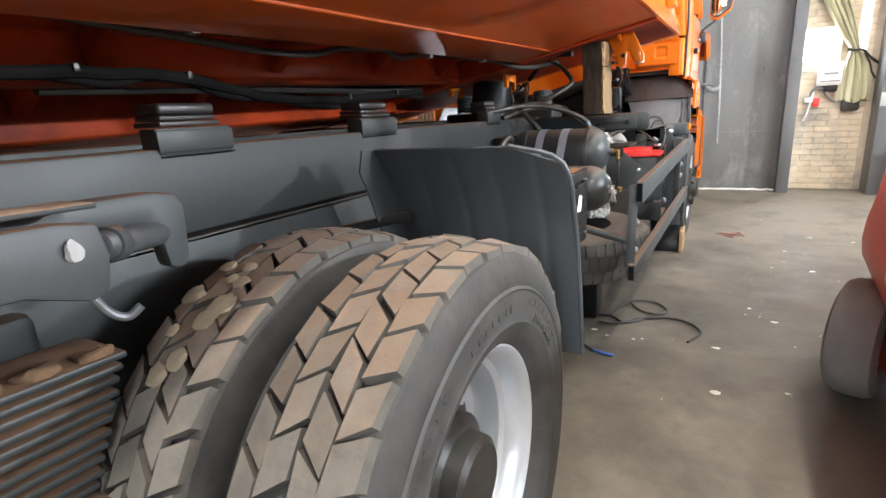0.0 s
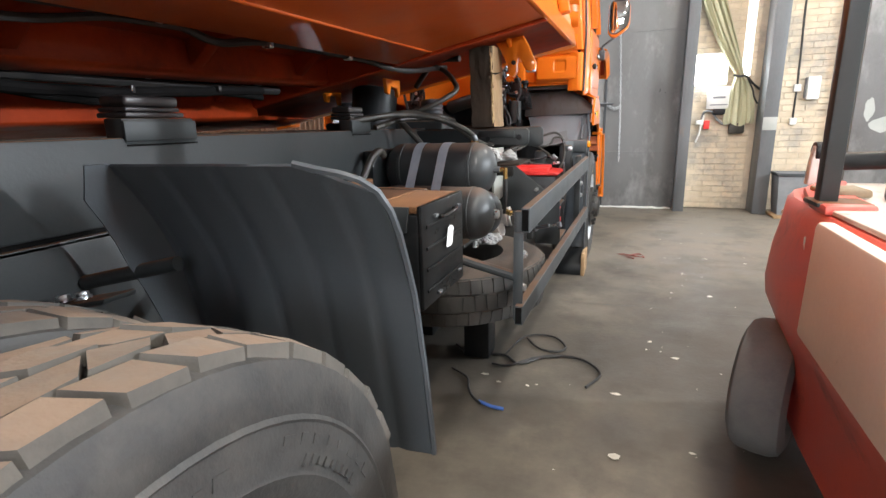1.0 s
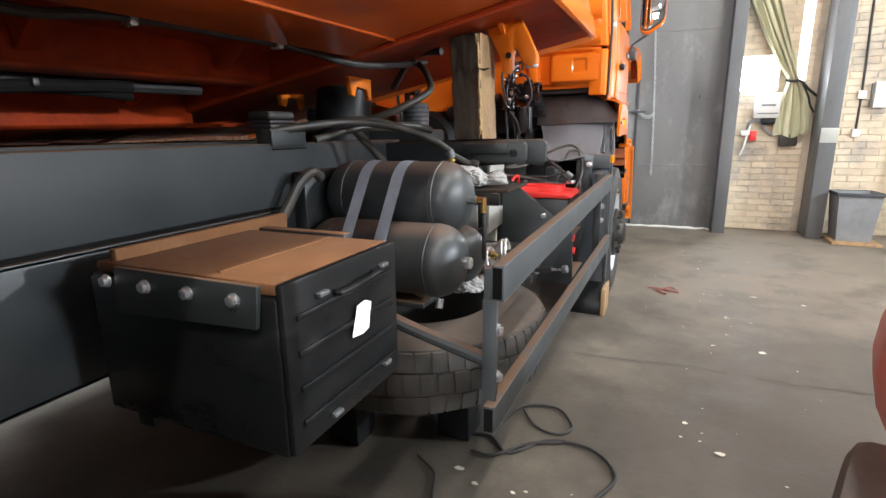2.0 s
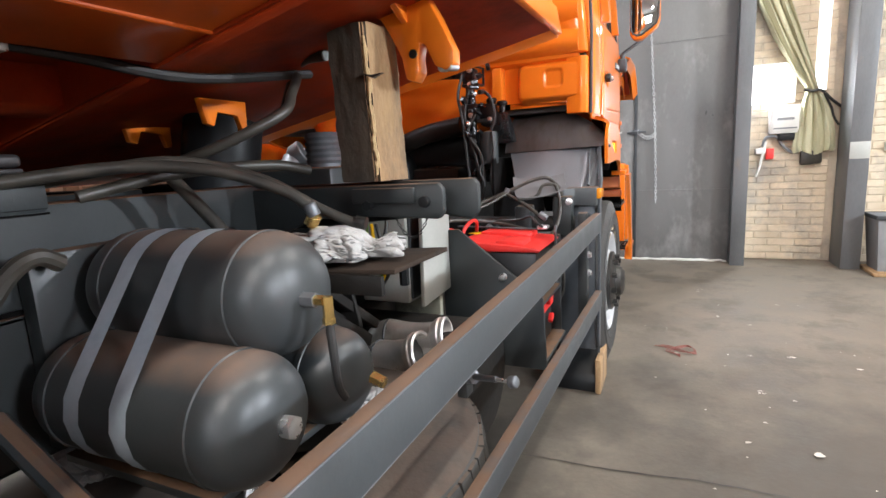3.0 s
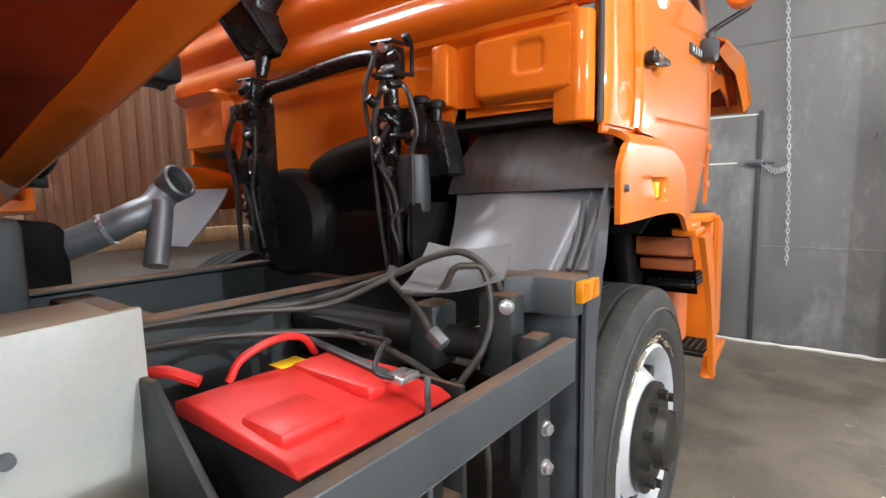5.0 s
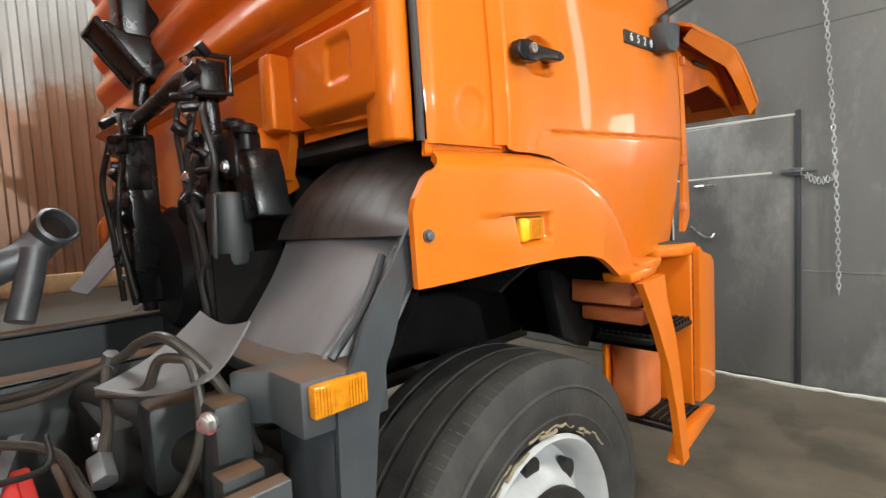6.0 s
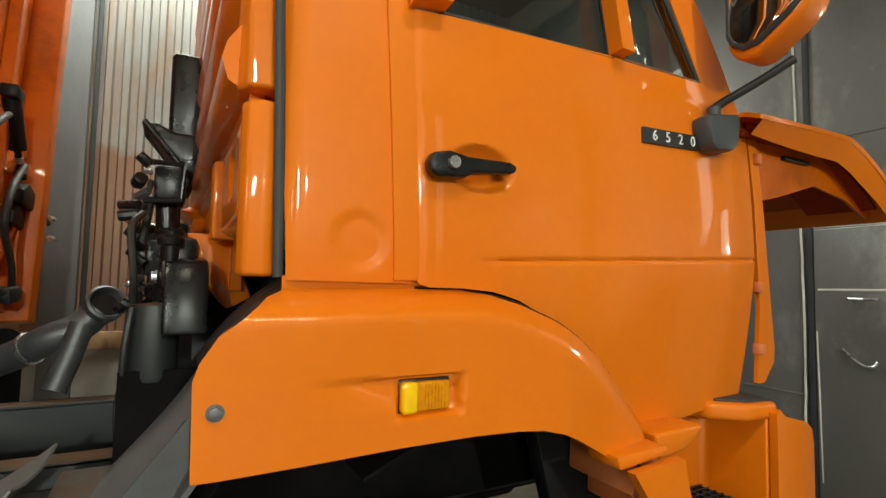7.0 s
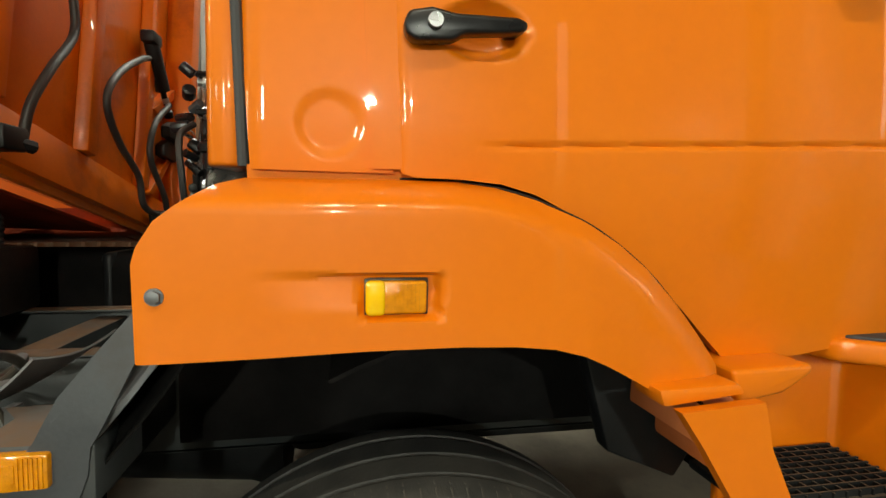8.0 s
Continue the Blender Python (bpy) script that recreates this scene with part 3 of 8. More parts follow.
wall_left = structure("wall_left", cw, CORRUGATED, "galvanised corrugated sheet wall with brown rusty splashes", "wall", sharp=20)
part("backing", box(XL - 0.2, XL - 0.02, YB, YF, 0, ZC), PLASTER, wall_left)
part("plinth", box(XL - 0.02, XL + 0.05, YB, YF, 0, 0.86, 0.01), PLASTER, wall_left)
part("wooden_rail", box(XL + 0.0, XL + 0.09, YB, YF, 0.86, 1.0, 0.008), WOOD, wall_left, "rough wooden rail along the foot of the sheets")
part("steel_stanchion", box(XL + 0.03, XL + 0.13, 4.0, 4.22, 0.0, ZC, 0.006), POST, wall_left)
part("cover_strip", box(XL + 0.028, XL + 0.045, 4.24, 4.275, 0.9, ZC, 0.004), RUBBER_SEAL, wall_left)

# gate wall
wall_front = structure("wall_front", box(-4.7, 0.5, YF + 0.06, YF + 0.2, 0, ZC), PLASTER, "wall behind the steel gate", "wall")
gate = structure("gate", box(-4.6, 0.5, YF, YF + 0.05, 0.012, 4.4, 0.004), GATE, "tall dark steel hall gate with scuffed grey paint", "gate")
GY = YF
for a, b, c, d, nm in ((-4.6, 0.5, 0.80, 0.812, "sheet_seam"), (-4.6, 0.5, 2.40, 2.412, "sheet_seam")):
    part(nm, box(a, b, GY - 0.006, GY + 0.002, c, d, 0.001), GATE, gate)
part("wicket_door", box(-1.30, -0.485, GY - 0.014, GY - 0.001, 0.03, 1.86, 0.004), GATE, gate, "small dark steel door let into the gate")
part("frame_bar", box(-0.485, -0.455, GY - 0.032, GY - 0.001, 0.03, 1.88, 0.004), RUBBER_SEAL, gate)
part("frame_bar", box(-1.335, -1.302, GY - 0.026, GY - 0.001, 0.03, 3.6, 0.004), RUBBER_SEAL, gate)
for pts, rr in (([(-1.30, 1.862), (-0.49, 1.855)], 0.010), ([(-0.472, 1.865), (-0.468, 1.52)], 0.008), ([(-1.28, 1.47), (-0.62, 1.478)], 0.010),
                ([(-1.375, 0.1), (-1.36, 1.3), (-1.40, 3.3)], 0.009), ([(-1.29, 1.22), (-1.285, 0.3)], 0.007), ([(-1.29, 1.84), (-0.6, 1.85)], 0.006)):
    seal_pts = [(px + random.uniform(-0.004, 0.004), GY - 0.012, pz) for px, pz in pts]
    part("daylight_gap_sealant", wobble(tube(seal_pts, rr * 0.8, n=6, steps=14), 0.008, 14.0), SEAL, gate)
part("bottom_sealant", wobble(tube([(-1.3, GY - 0.02, 0.012), (-0.5, GY - 0.022, 0.01), (0.0, GY - 0.02, 0.014), (0.49, GY - 0.02, 0.01)], 0.014, n=6, steps=14), 0.012, 11.0), SEAL, gate,
     "pale strip along the gate foot")
latch = box(-0.53, -0.42, GY - 0.05, GY - 0.02, 1.45, 1.50, 0.006)
cyl((-0.56, GY - 0.05, 1.475), (-0.36, GY - 0.05, 1.475), 0.012, bm=latch)
part("latch", latch, CAST, gate, "steel bolt latch")
part("pull_handle", tube([(-1.10, GY - 0.01, 1.42), (-1.10, GY - 0.06, 1.42), (-0.98, GY - 0.06, 1.42), (-0.98, GY - 0.01, 1.42)], 0.009, steps=4), BOLT, gate, "welded bright handle")
hook_pts = [(-1.15, GY - 0.03, 1.12), (-1.06, GY - 0.05, 1.05), (-1.00, GY - 0.05, 1.04), (-0.98, GY - 0.04, 1.07)]
part("hook_rod", tube(hook_pts, 0.007), BOLT, gate)


def chain_link(bm, at, turn):
    b = bmesh.new()
    pts = []
    for k in range(13):
        a = 2 * math.pi * k / 12
        pts.append(Vector((0.0105 * math.cos(a), 0, 0.023 * math.sin(a))))
    tube(pts, 0.0038, n=6, bm=b, smooth=False)
    merge(bm, b, Matrix.Translation(at) @ Matrix.Rotation(turn, 4, "Z"))


chain = bmesh.new()
z = 3.1
k = 0
while z > 0.66:
    chain_link(chain, (-0.262 + 0.02 * math.sin(z * 1.4) - 0.028 * (z - 0.6), GY - 0.045, z), (k % 2) * math.pi / 2 + 0.3 * math.sin(k * 1.7))
    z -= 0.036
    k += 1
for j in range(9):
    chain_link(chain, (-0.44 + 0.022 * j, GY - 0.05, 1.47 - 0.05 * math.sin(j / 8 * math.pi) - 0.004 * j), (j % 2) * math.pi / 2 + 0.8)
single("chain", chain, CAST_BRIGHT, "dull steel chain hanging down the dark gate", "chain")


def channel_post(name, x0, x1, y0, y1, label):
    b = box(x0, x1, y0, y0 + 0.012, 0, ZC, 0.003)
    box(x0, x0 + 0.012, y0 + 0.012, y1, 0, ZC, 0.003, bm=b)
    box(x1 - 0.012, x1, y0 + 0.012, y1, 0, ZC, 0.003, bm=b)
    return structure(name, b, POST, label, "column")


channel_post("column_1", 0.50, 0.635, 8.22, 8.62, "grey steel channel column beside the gate")
channel_post("column_2", 1.46, 1.62, 8.22, 8.62, "grey steel channel column between brick panels")
part("paint_patch", box(1.462, 1.618, 8.2165, 8.2195, 1.08, 1.24, 0.001), CABINET, bpy.data.objects["column_2"], "pale scuffed patch")
BY = 8.66
mortar_1 = structure("brick_wall_1", box(0.62, 1.47, BY, BY + 0.2, 0, ZC), MORTAR, "sooty yellow brick wall panel beside the gate", "wall")
mortar_2 = structure("brick_wall_2", box(1.60, 2.50, BY, BY + 0.2, 0, ZC), MORTAR, "yellow brick wall panel with a cable run", "wall")
structure("wall_front_right", box(2.50, XR, BY, BY + 0.2, 0, ZC), PLASTER, "plain front wall beyond the brick panels", "wall")
steel_leaf = structure("gate_2", box(2.46, 4.6, 8.40, 8.46, 0.02, 3.6, 0.005), GATE, "second dark grey steel gate leaf with pale patches", "gate")
for px, pz, sx, sz in ((2.62, 1.12, 0.36, 0.22), (3.1, 1.3, 0.5, 0.2), (2.55, 1.3, 0.12, 0.3), (3.0, 0.95, 0.4, 0.1)):
    pb = bmesh.new()
    pv = [pb.verts.new((px + sx * (0.5 + 0.5 * math.cos(a) * random.uniform(0.75, 1.0)), 8.3975, pz + sz * 0.5 * math.sin(a) * random.uniform(0.7, 1.0))) for a in np.linspace(0, 2 * math.pi, 18)[:-1]]
    pb.faces.new(pv)
    bmesh.ops.solidify(pb, geom=pb.faces[:], thickness=0.002)
    part("whitewash_patch", pb, CABINET, steel_leaf)

# window niche with the glare of daylight, curtain tied aside
niche = structure("window_5", box(0.67, 1.06, BY - 0.03, BY - 0.012, 1.69, 2.08, 0.004), glowing("window_glare", (1.0, 0.98, 0.92), 3.0), "small glaring window in the brick wall", "window")
part("bright_pane", cyl((0.80, BY - 0.030, 1.735), (0.80, BY - 0.034, 1.735), 0.055, n=20), glowing("sun_glare", (1.0, 0.98, 0.93), 60.0), niche, "dazzling sunlit corner of the window")
part("frame", box(0.655, 1.075, BY - 0.02, BY - 0.002, 1.675, 2.095, 0.004), WHITE_BOX, niche)
slit = structure("window_6", box(1.235, 1.33, BY - 0.02, BY - 0.006, 1.78, 3.6, 0.003), glowing("slit_glare", (0.97, 0.98, 1.0), 2.6), "tall narrow bright window slit", "window")
cur = bmesh.new()
NC = 26
rows = []
for z, xa, xb in ((3.3, 0.55, 0.80), (2.9, 0.62, 0.90), (2.66, 0.70, 0.98), (2.3, 0.86, 1.10), (2.0, 1.02, 1.20), (1.82, 1.13, 1.25), (1.76, 1.14, 1.27), (1.70, 1.12, 1.32), (1.55, 1.09, 1.38),
                  (1.35, 1.07, 1.42), (1.19, 1.06, 1.43), (1.15, 1.08, 1.41)):
    row = []
    for k in range(NC):
        u = k / (NC - 1)
        fold = 0.022 * math.sin(u * 26 + z * 1.3) + 0.012 * math.sin(u * 47 + z * 3)
        row.append(cur.verts.new((xa + (xb - xa) * u, BY - 0.09 + fold, z + (0.02 * math.sin(u * 9) if z < 1.25 else 0))))
    rows.append(row)
for ra, rb in zip(rows, rows[1:]):
    for k in range(NC - 1):
        cur.faces.new((ra[k], ra[k + 1], rb[k + 1], rb[k]))
bmesh.ops.subdivide_edges(cur, edges=cur.edges[:], cuts=1, use_grid_fill=True, smooth=0.6)
bmesh.ops.solidify(cur, geom=cur.faces[:], thickness=0.006)
curtain = thing("curtain", (1.25, BY - 0.09, 1.15), "faded olive canvas curtain tied aside with a dark cord", "curtain")
part("cloth", cur, CURTAIN, curtain, sharp=80)
part("cord", tube([(1.12, BY - 0.13, 1.79), (1.19, BY - 0.14, 1.77), (1.27, BY - 0.13, 1.77), (1.36, BY - 0.10, 1.68), (1.44, BY - 0.05, 1.62), (1.47, BY - 0.03, 1.60)], 0.014), HOSE, curtain, "dark tie cord")
part("cord_end", tube([(1.30, BY - 0.10, 1.74), (1.37, BY - 0.09, 1.60), (1.40, BY - 0.08, 1.50), (1.45, BY - 0.06, 1.42)], 0.011), HOSE, curtain)
part("underlayer", wobble(box(1.14, 1.33, BY - 0.08, BY - 0.03, 1.03, 1.18, 0.02), 0.02, 9), OLD_HOSE, curtain, "dirty rag end")

fuse_box = thing("fuse_box", (0.98, BY, 1.37), "white fuse box with a dark label strip on the brick wall", "fuse box")
part("case", box(0.845, 1.125, BY - 0.10, BY - 0.004, 1.365, 1.655, 0.012), WHITE_BOX, fuse_box)
part("door", box(0.868, 1.105, BY - 0.112, BY - 0.10, 1.39, 1.625, 0.006), WHITE_BOX, fuse_box)
part("label_bar", box(0.91, 1.06, BY - 0.1145, BY - 0.1125, 1.50, 1.525), GREY_BOX, fuse_box, "dark print bar")
part("label_bar", box(0.88, 1.09, BY - 0.1145, BY - 0.1125, 1.41, 1.425), GREY_BOX, fuse_box)
part("cable_gland", box(0.93, 1.12, BY - 0.09, BY - 0.004, 1.29, 1.364, 0.01), BLACK, fuse_box)
sw = thing("wall_switch", (0.82, BY, 1.15), "red and white power switch with a hanging white cable", "switch")
part("socket", box(0.735, 0.83, BY - 0.07, BY - 0.004, 1.16, 1.22, 0.01), WHITE_BOX, sw)
part("red_knob", box(0.83, 0.905, BY - 0.075, BY - 0.004, 1.10, 1.215, 0.012), RED, sw, "red switch cover")
part("cable", tube([(0.83, BY - 0.05, 1.29), (0.80, BY - 0.06, 1.15), (0.78, BY - 0.05, 1.02), (0.75, BY - 0.04, 0.92)], 0.012), WHITE_BOX, sw)
part("conduit", tube([(0.80, BY - 0.03, 1.24), (0.83, BY - 0.05, 1.33), (0.92, BY - 0.05, 1.33), (0.98, BY - 0.05, 1.24), (1.06, BY - 0.05, 1.17), (1.12, BY - 0.05, 1.17)], 0.016), GREY_BOX, sw)
wb = thing("wall_light_box", (2.05, BY, 1.44), "white plastic box on the yellow brick wall", "box")
part("case", box(1.985, 2.125, BY - 0.08, BY - 0.004, 1.45, 1.735, 0.012), WHITE_BOX, wb)
# grey strip standing in for the shadow at the box's side
part("side_shadow_plate", box(1.965, 1.985, BY - 0.05, BY - 0.004, 1.47, 1.72, 0.004), GREY_BOX, wb)
for zz, nm in ((1.60, "junction_box"), (1.18, "wall_socket")):
    jb = thing(nm, (1.88, BY, zz - 0.04), "small white electrical box on the cable run", "electrical box")
    part("case", box(1.845, 1.925, BY - 0.05, BY - 0.004, zz - 0.045, zz + 0.045, 0.008), WHITE_BOX, jb)
run = single("wall_cable", tube([(1.855, BY - 0.012, 4.2), (1.86, BY - 0.012, 2.6), (1.875, BY - 0.012, 2.1), (1.885, BY - 0.012, 1.65), (1.885, BY - 0.012, 1.2)], 0.012, n=8), HOSE,
             "black cable clipped up the brick wall", "cable")


def open_bin(name, x0, x1, y0, y1, z1, taper, label, mat):
    b = bmesh.new()
    t = 0.012
    lo = [(x0 + taper, y0 + taper), (x1 - taper, y0 + taper), (x1 - taper, y1 - taper), (x0 + taper, y1 - taper)]
    hi = [(x0, y0), (x1, y0), (x1, y1), (x0, y1)]
    hin = [(x0 + t, y0 + t), (x1 - t, y0 + t), (x1 - t, y1 - t), (x0 + t, y1 - t)]
    lon = [(px + (t if px < (x0 + x1) / 2 else -t), py + (t if py < (y0 + y1) / 2 else -t)) for px, py in lo]
    L = [[b.verts.new((px, py, zz)) for px, py in ring] for ring, zz in ((lo, 0.03), (hi, z1), (hin, z1), (lon, 0.045))]
    for ra, rb in zip(L, L[1:]):
        for k in range(4):
            b.faces.new((ra[k], ra[(k + 1) % 4], rb[(k + 1) % 4], rb[k]))
    b.faces.new(L[0])
    b.faces.new(L[3])
    ob = thing(name, ((x0 + x1) / 2, (y0 + y1) / 2, 0), label, "bin")
    part("body", b, mat, ob)
    rim = bmesh.new()
    for a, c, d, e in ((x0 - 0.015, x1 + 0.015, y0 - 0.015, y0 + 0.004), (x0 - 0.015, x1 + 0.015, y1 - 0.004, y1 + 0.015)):
        box(a, c, d, e, z1 - 0.03, z1 + 0.006, 0.004, bm=rim)
    for a, c, d, e in ((x0 - 0.015, x0 + 0.004, y0 + 0.004, y1 - 0.004), (x1 - 0.004, x1 + 0.015, y0 + 0.004, y1 - 0.004)):
        box(a, c, d, e, z1 - 0.03, z1 + 0.006, 0.004, bm=rim)
    part("rim", rim, RUBBER_SEAL, ob)
    part("plank", box(x0 - 0.02, x1 + 0.03, y0 - 0.08, y1, 0.0, 0.03, 0.004), WOOD, ob, "weathered board under the bin")
    return ob


open_bin("waste_bin", 1.66, 2.05, 7.98, 8.36, 0.55, 0.04, "dark grey steel waste bin on a board by the wall", GREY_BOX)

# skylight over the far side
skl = structure("skylight", box(-4.45, -3.15, 2.9, 6.1, 4.76, 4.79), SKY_GLOW, "bright ceiling skylight above the far aisle", "skylight")
part("frame", box(-4.49, -4.45, 2.86, 6.14, 4.70, 4.79, 0.004), POST, skl)
part("frame", box(-3.15, -3.11, 2.86, 6.14, 4.70, 4.79, 0.004), POST, skl)

# ceiling lamps
for tx, ty, _ in TUBES:
    lamp = thing("ceiling_lamp", (tx, ty, 4.45), "long white fluorescent ceiling lamp, lit", "lamp", "hall lamps")
    part("housing", box(tx - 0.09, tx + 0.09, ty - 0.7, ty + 0.7, 4.47, ZC, 0.008), WHITE_BOX, lamp)
    part("tube", cyl((tx, ty - 0.66, 4.45), (tx, ty + 0.66, 4.45), 0.018, n=10), LAMP_GLOW, lamp, "glowing tube")

# floor joint, litter and cords
crack = bmesh.new()
cp = [(-0.9, 4.05), (-0.56, 4.06), (-0.25, 4.07), (0.18, 4.115), (0.57, 4.095), (1.1, 4.12), (2.2, 4.08)]
pl = smooth_path([(a, b, 0.002) for a, b in cp], 10)
prev = None
for q in pl:
    hw = 0.0015 + 0.003 * abs(noise.noise(q * 9))
    jit = 0.008 * noise.noise(q * 14)
    cur_pair = (crack.verts.new((q.x, q.y + jit - hw, 0.0045)), crack.verts.new((q.x, q.y + jit + hw, 0.0045)))
    if prev:
        crack.faces.new((prev[0], cur_pair[0], cur_pair[1], prev[1]))
    prev = cur_pair
part("expansion_joint", crack, HUB, floor, "dark dirt-filled joint in the concrete")
SPOTS = [(-0.024, 5.433, .04), (0.587, 5.54, .03), (0.367, 4.98, .025), (0.502, 4.443, .055), (0.255, 4.455, .03), (0.084, 3.512, .025), (0.203, 3.326, .04), (-0.084, 2.855, .05), (0.204, 2.493, .03),
         (-0.068, 2.381, .05), (0.348, 4.66, .022), (0.383, 4.977, .02), (0.374, 5.51, .022), (0.607, 5.549, .03), (0.37, 5.006, .03), (0.509, 4.935, .03), (0.265, 5.49, .02), (0.388, 5.508, .02),
         (0.454, 6.13, .02), (0.602, 5.553, .03), (0.264, 6.282, .02), (-0.70, 2.86, .05), (-0.62, 2.80, .03), (-0.48, 2.81, .025), (-0.44, 2.83, .02), (0.9, 5.46, .04), (0.7, 6.7, .04), (0.15, 7.0, .03)]
for n in range(40):
    SPOTS.append((random.uniform(-0.3, 1.0), random.uniform(2.0, 7.8), random.uniform(0.006, 0.016)))
for sx, sy, sr in SPOTS:
    sr *= 0.62
    b = bmesh.new()
    kk = random.randint(5, 7)
    a0 = random.uniform(0, 6)
    ring = [b.verts.new((sx + sr * random.uniform(0.45, 1.0) * math.cos(a0 + 2 * math.pi * q / kk), sy + sr * random.uniform(0.3, 0.7) * math.sin(a0 + 2 * math.pi * q / kk),
                         0.006 + random.uniform(0, 0.004))) for q in range(kk)]
    b.faces.new(ring)
    bmesh.ops.solidify(b, geom=b.faces[:], thickness=0.003)
    single("floor_litter", b, LITTER, "pale scrap chip lying on the concrete floor", "litter", "floor litter")
FZ = 0.008
CORDS = [("black_cable", [(-0.95, 3.15), (-0.84, 3.05), (-0.67, 3.10), (-0.56, 3.02), (-0.43, 3.16), (-0.26, 3.16), (-0.16, 3.03), (-0.215, 2.87)], 0.007, HOSE),
         ("black_cable", [(-0.66, 3.10), (-0.60, 3.36), (-0.45, 3.42), (-0.36, 3.30), (-0.40, 3.22), (-0.50, 3.24), (-0.58, 3.34)], 0.006, HOSE),
         ("black_cable", [(-0.88, 2.87), (-0.78, 2.80), (-0.74, 2.70), (-0.70, 2.63), (-0.65, 2.585)], 0.006, HOSE),
         ("black_cable", [(-0.70, 2.98), (-0.61, 2.98), (-0.50, 3.10), (-0.38, 3.16)], 0.006, HOSE),
         ("blue_cable", [(-0.66, 2.60), (-0.60, 2.575), (-0.54, 2.566)], 0.008, BLUE_WIRE)]
for nm, pts, rr, mt in CORDS:
    cb = single(nm, tube([(a, b, FZ + 0.008 * abs(noise.noise(Vector((a * 7, b * 7, 0))))) for a, b in pts], rr, n=8, steps=10), mt, "loose thin cable end lying on the concrete floor", "cable", "floor cables")
rw = bmesh.new()
for k in range(3):
    o = 0.02 * k
    tube([(-0.15 + o, 5.53, FZ + o / 5), (-0.05, 5.50 + o, FZ), (0.02 + o, 5.43, FZ + 0.01), (0.09, 5.50 - o, FZ), (0.04, 5.56, FZ + o / 4), (-0.04 - o, 5.46, FZ), (0.0, 5.37 + o, FZ)], 0.0025, n=6, bm=rw)
single("red_wire_tangle", rw, RED_WIRE, "tangle of thin dull red wire on the floor", "wire")

# ---- the truck ----
XC = -1.62
truck = thing("dump_truck", (XC, 3.1, 0.0), "orange tipper truck with dark grey chassis parked in the hall", "truck")


def P(name, bm, mat, label="", parent=None, sharp=32):
    return part(name, bm, mat, parent or truck, label, sharp)


def mirror_x(bm):
    for v in bm.verts:
        v.co.x = 2 * XC - v.co.x
    bmesh.ops.reverse_faces(bm, faces=bm.faces[:])
    return bm


# wheels
def tyre_mesh(c, side, R, W, blocks, tread_h=0.02):
    """A tyre with its axle along x. side: +1 when its outer face looks to +x."""
    cx, cy, cz = c
    Rc = R - (tread_h if blocks else 0.0)
    rb, h = 0.292, W / 2
    prof = [(rb, h * 0.62), (rb + 0.012, h * 0.80), (rb + 0.03, h * 0.92), (rb + 0.05, h * 0.965), (rb + 0.055, h * 0.985), (rb + 0.06, h * 0.97), (rb + 0.09, h * 1.0), (rb + 0.12, h * 0.99), (rb + 0.124, h * 1.01), (rb + 0.130, h * 0.975), (Rc - 0.075, h * 0.955), (Rc - 0.07, h * 0.97), (Rc - 0.03, h * 0.92),
            (Rc - 0.006, h * 0.86), (Rc, h * 0.74)]
    if not blocks:
        for g in (0.48, 0.0, -0.48):
            prof += [(Rc + 0.002, h * (g + 0.05)), (Rc - 0.013, h * (g + 0.035)), (Rc - 0.013, h * (g - 0.035)), (Rc + 0.002, h * (g - 0.05))]
    full = prof + [(r, -x) for r, x in reversed(prof[:15])]
    full += [(rb - 0.004, -h * 0.6), (rb - 0.004, h * 0.6)]
    b = lathe(full, (cx, cy, cz), (cx + 1, cy, cz), n=72, closed=True)
    return b


def tread_mesh(c, R, W, h=0.012, n=40):
    """Chunky worn lug blocks in four rows round the crown, with open grooves between."""
    cx, cy, cz = c
    b = bmesh.new()
    w = W / 2
    step = 2 * math.pi / n
    rows = [(-1.0, -0.535, 0.34, 0.885, 0.0), (-0.475, -0.025, -0.44, 0.88, 0.42), (0.025, 0.475, 0.44, 0.88, 0.75), (0.535, 1.0, -0.34, 0.885, 0.2)]
    for k in range(n):
        for xa, xb, skew, ln, ph in rows:
            if k % 2 and abs(xa) < 0.5:
                xa, xb = (xa - 0.03, xb - 0.01) if xa < 0 else (xa + 0.01, xb + 0.03)
            a0 = (k + ph + random.uniform(-0.03, 0.03)) * step
            corners = []
            for (fx, fa) in ((xa, 0), (xb, 0), (xb, ln), (xa, ln)):
                sk = skew * ((fx - xa) / (xb - xa) - 0.5) * step
                corners.append((fx * w + random.uniform(-0.0035, 0.0035), a0 + fa * step + sk + random.uniform(-0.045, 0.045) * step))
            jit = random.uniform(-0.0025, 0.0025)
            lo, hi = [], []
            cxm = sum(p[0] for p in corners) / 4
            cam_ = sum(p[1] for p in corners) / 4
            for px, pa in corners:
                edge = abs(px) > 0.9 * w
                drop = 0.008 if edge else 0.0
                rl = R - h - (0.045 if edge else 0.004)
                lo.append(b.verts.new((cx + px * (1.10 if edge else 1.0), cy + rl * math.cos(pa), cz + rl * math.sin(pa))))
                qx, qa = cxm + (px - cxm) * 0.965, cam_ + (pa - cam_) * 0.955
                hi.append(b.verts.new((cx + qx, cy + (R + jit - drop) * math.cos(qa), cz + (R + jit - drop) * math.sin(qa))))
            b.faces.new(hi)
            for q in range(4):
                b.faces.new((lo[q], lo[(q + 1) % 4], hi[(q + 1) % 4], hi[q]))
    return wobble(b, 0.0035, 31.0)


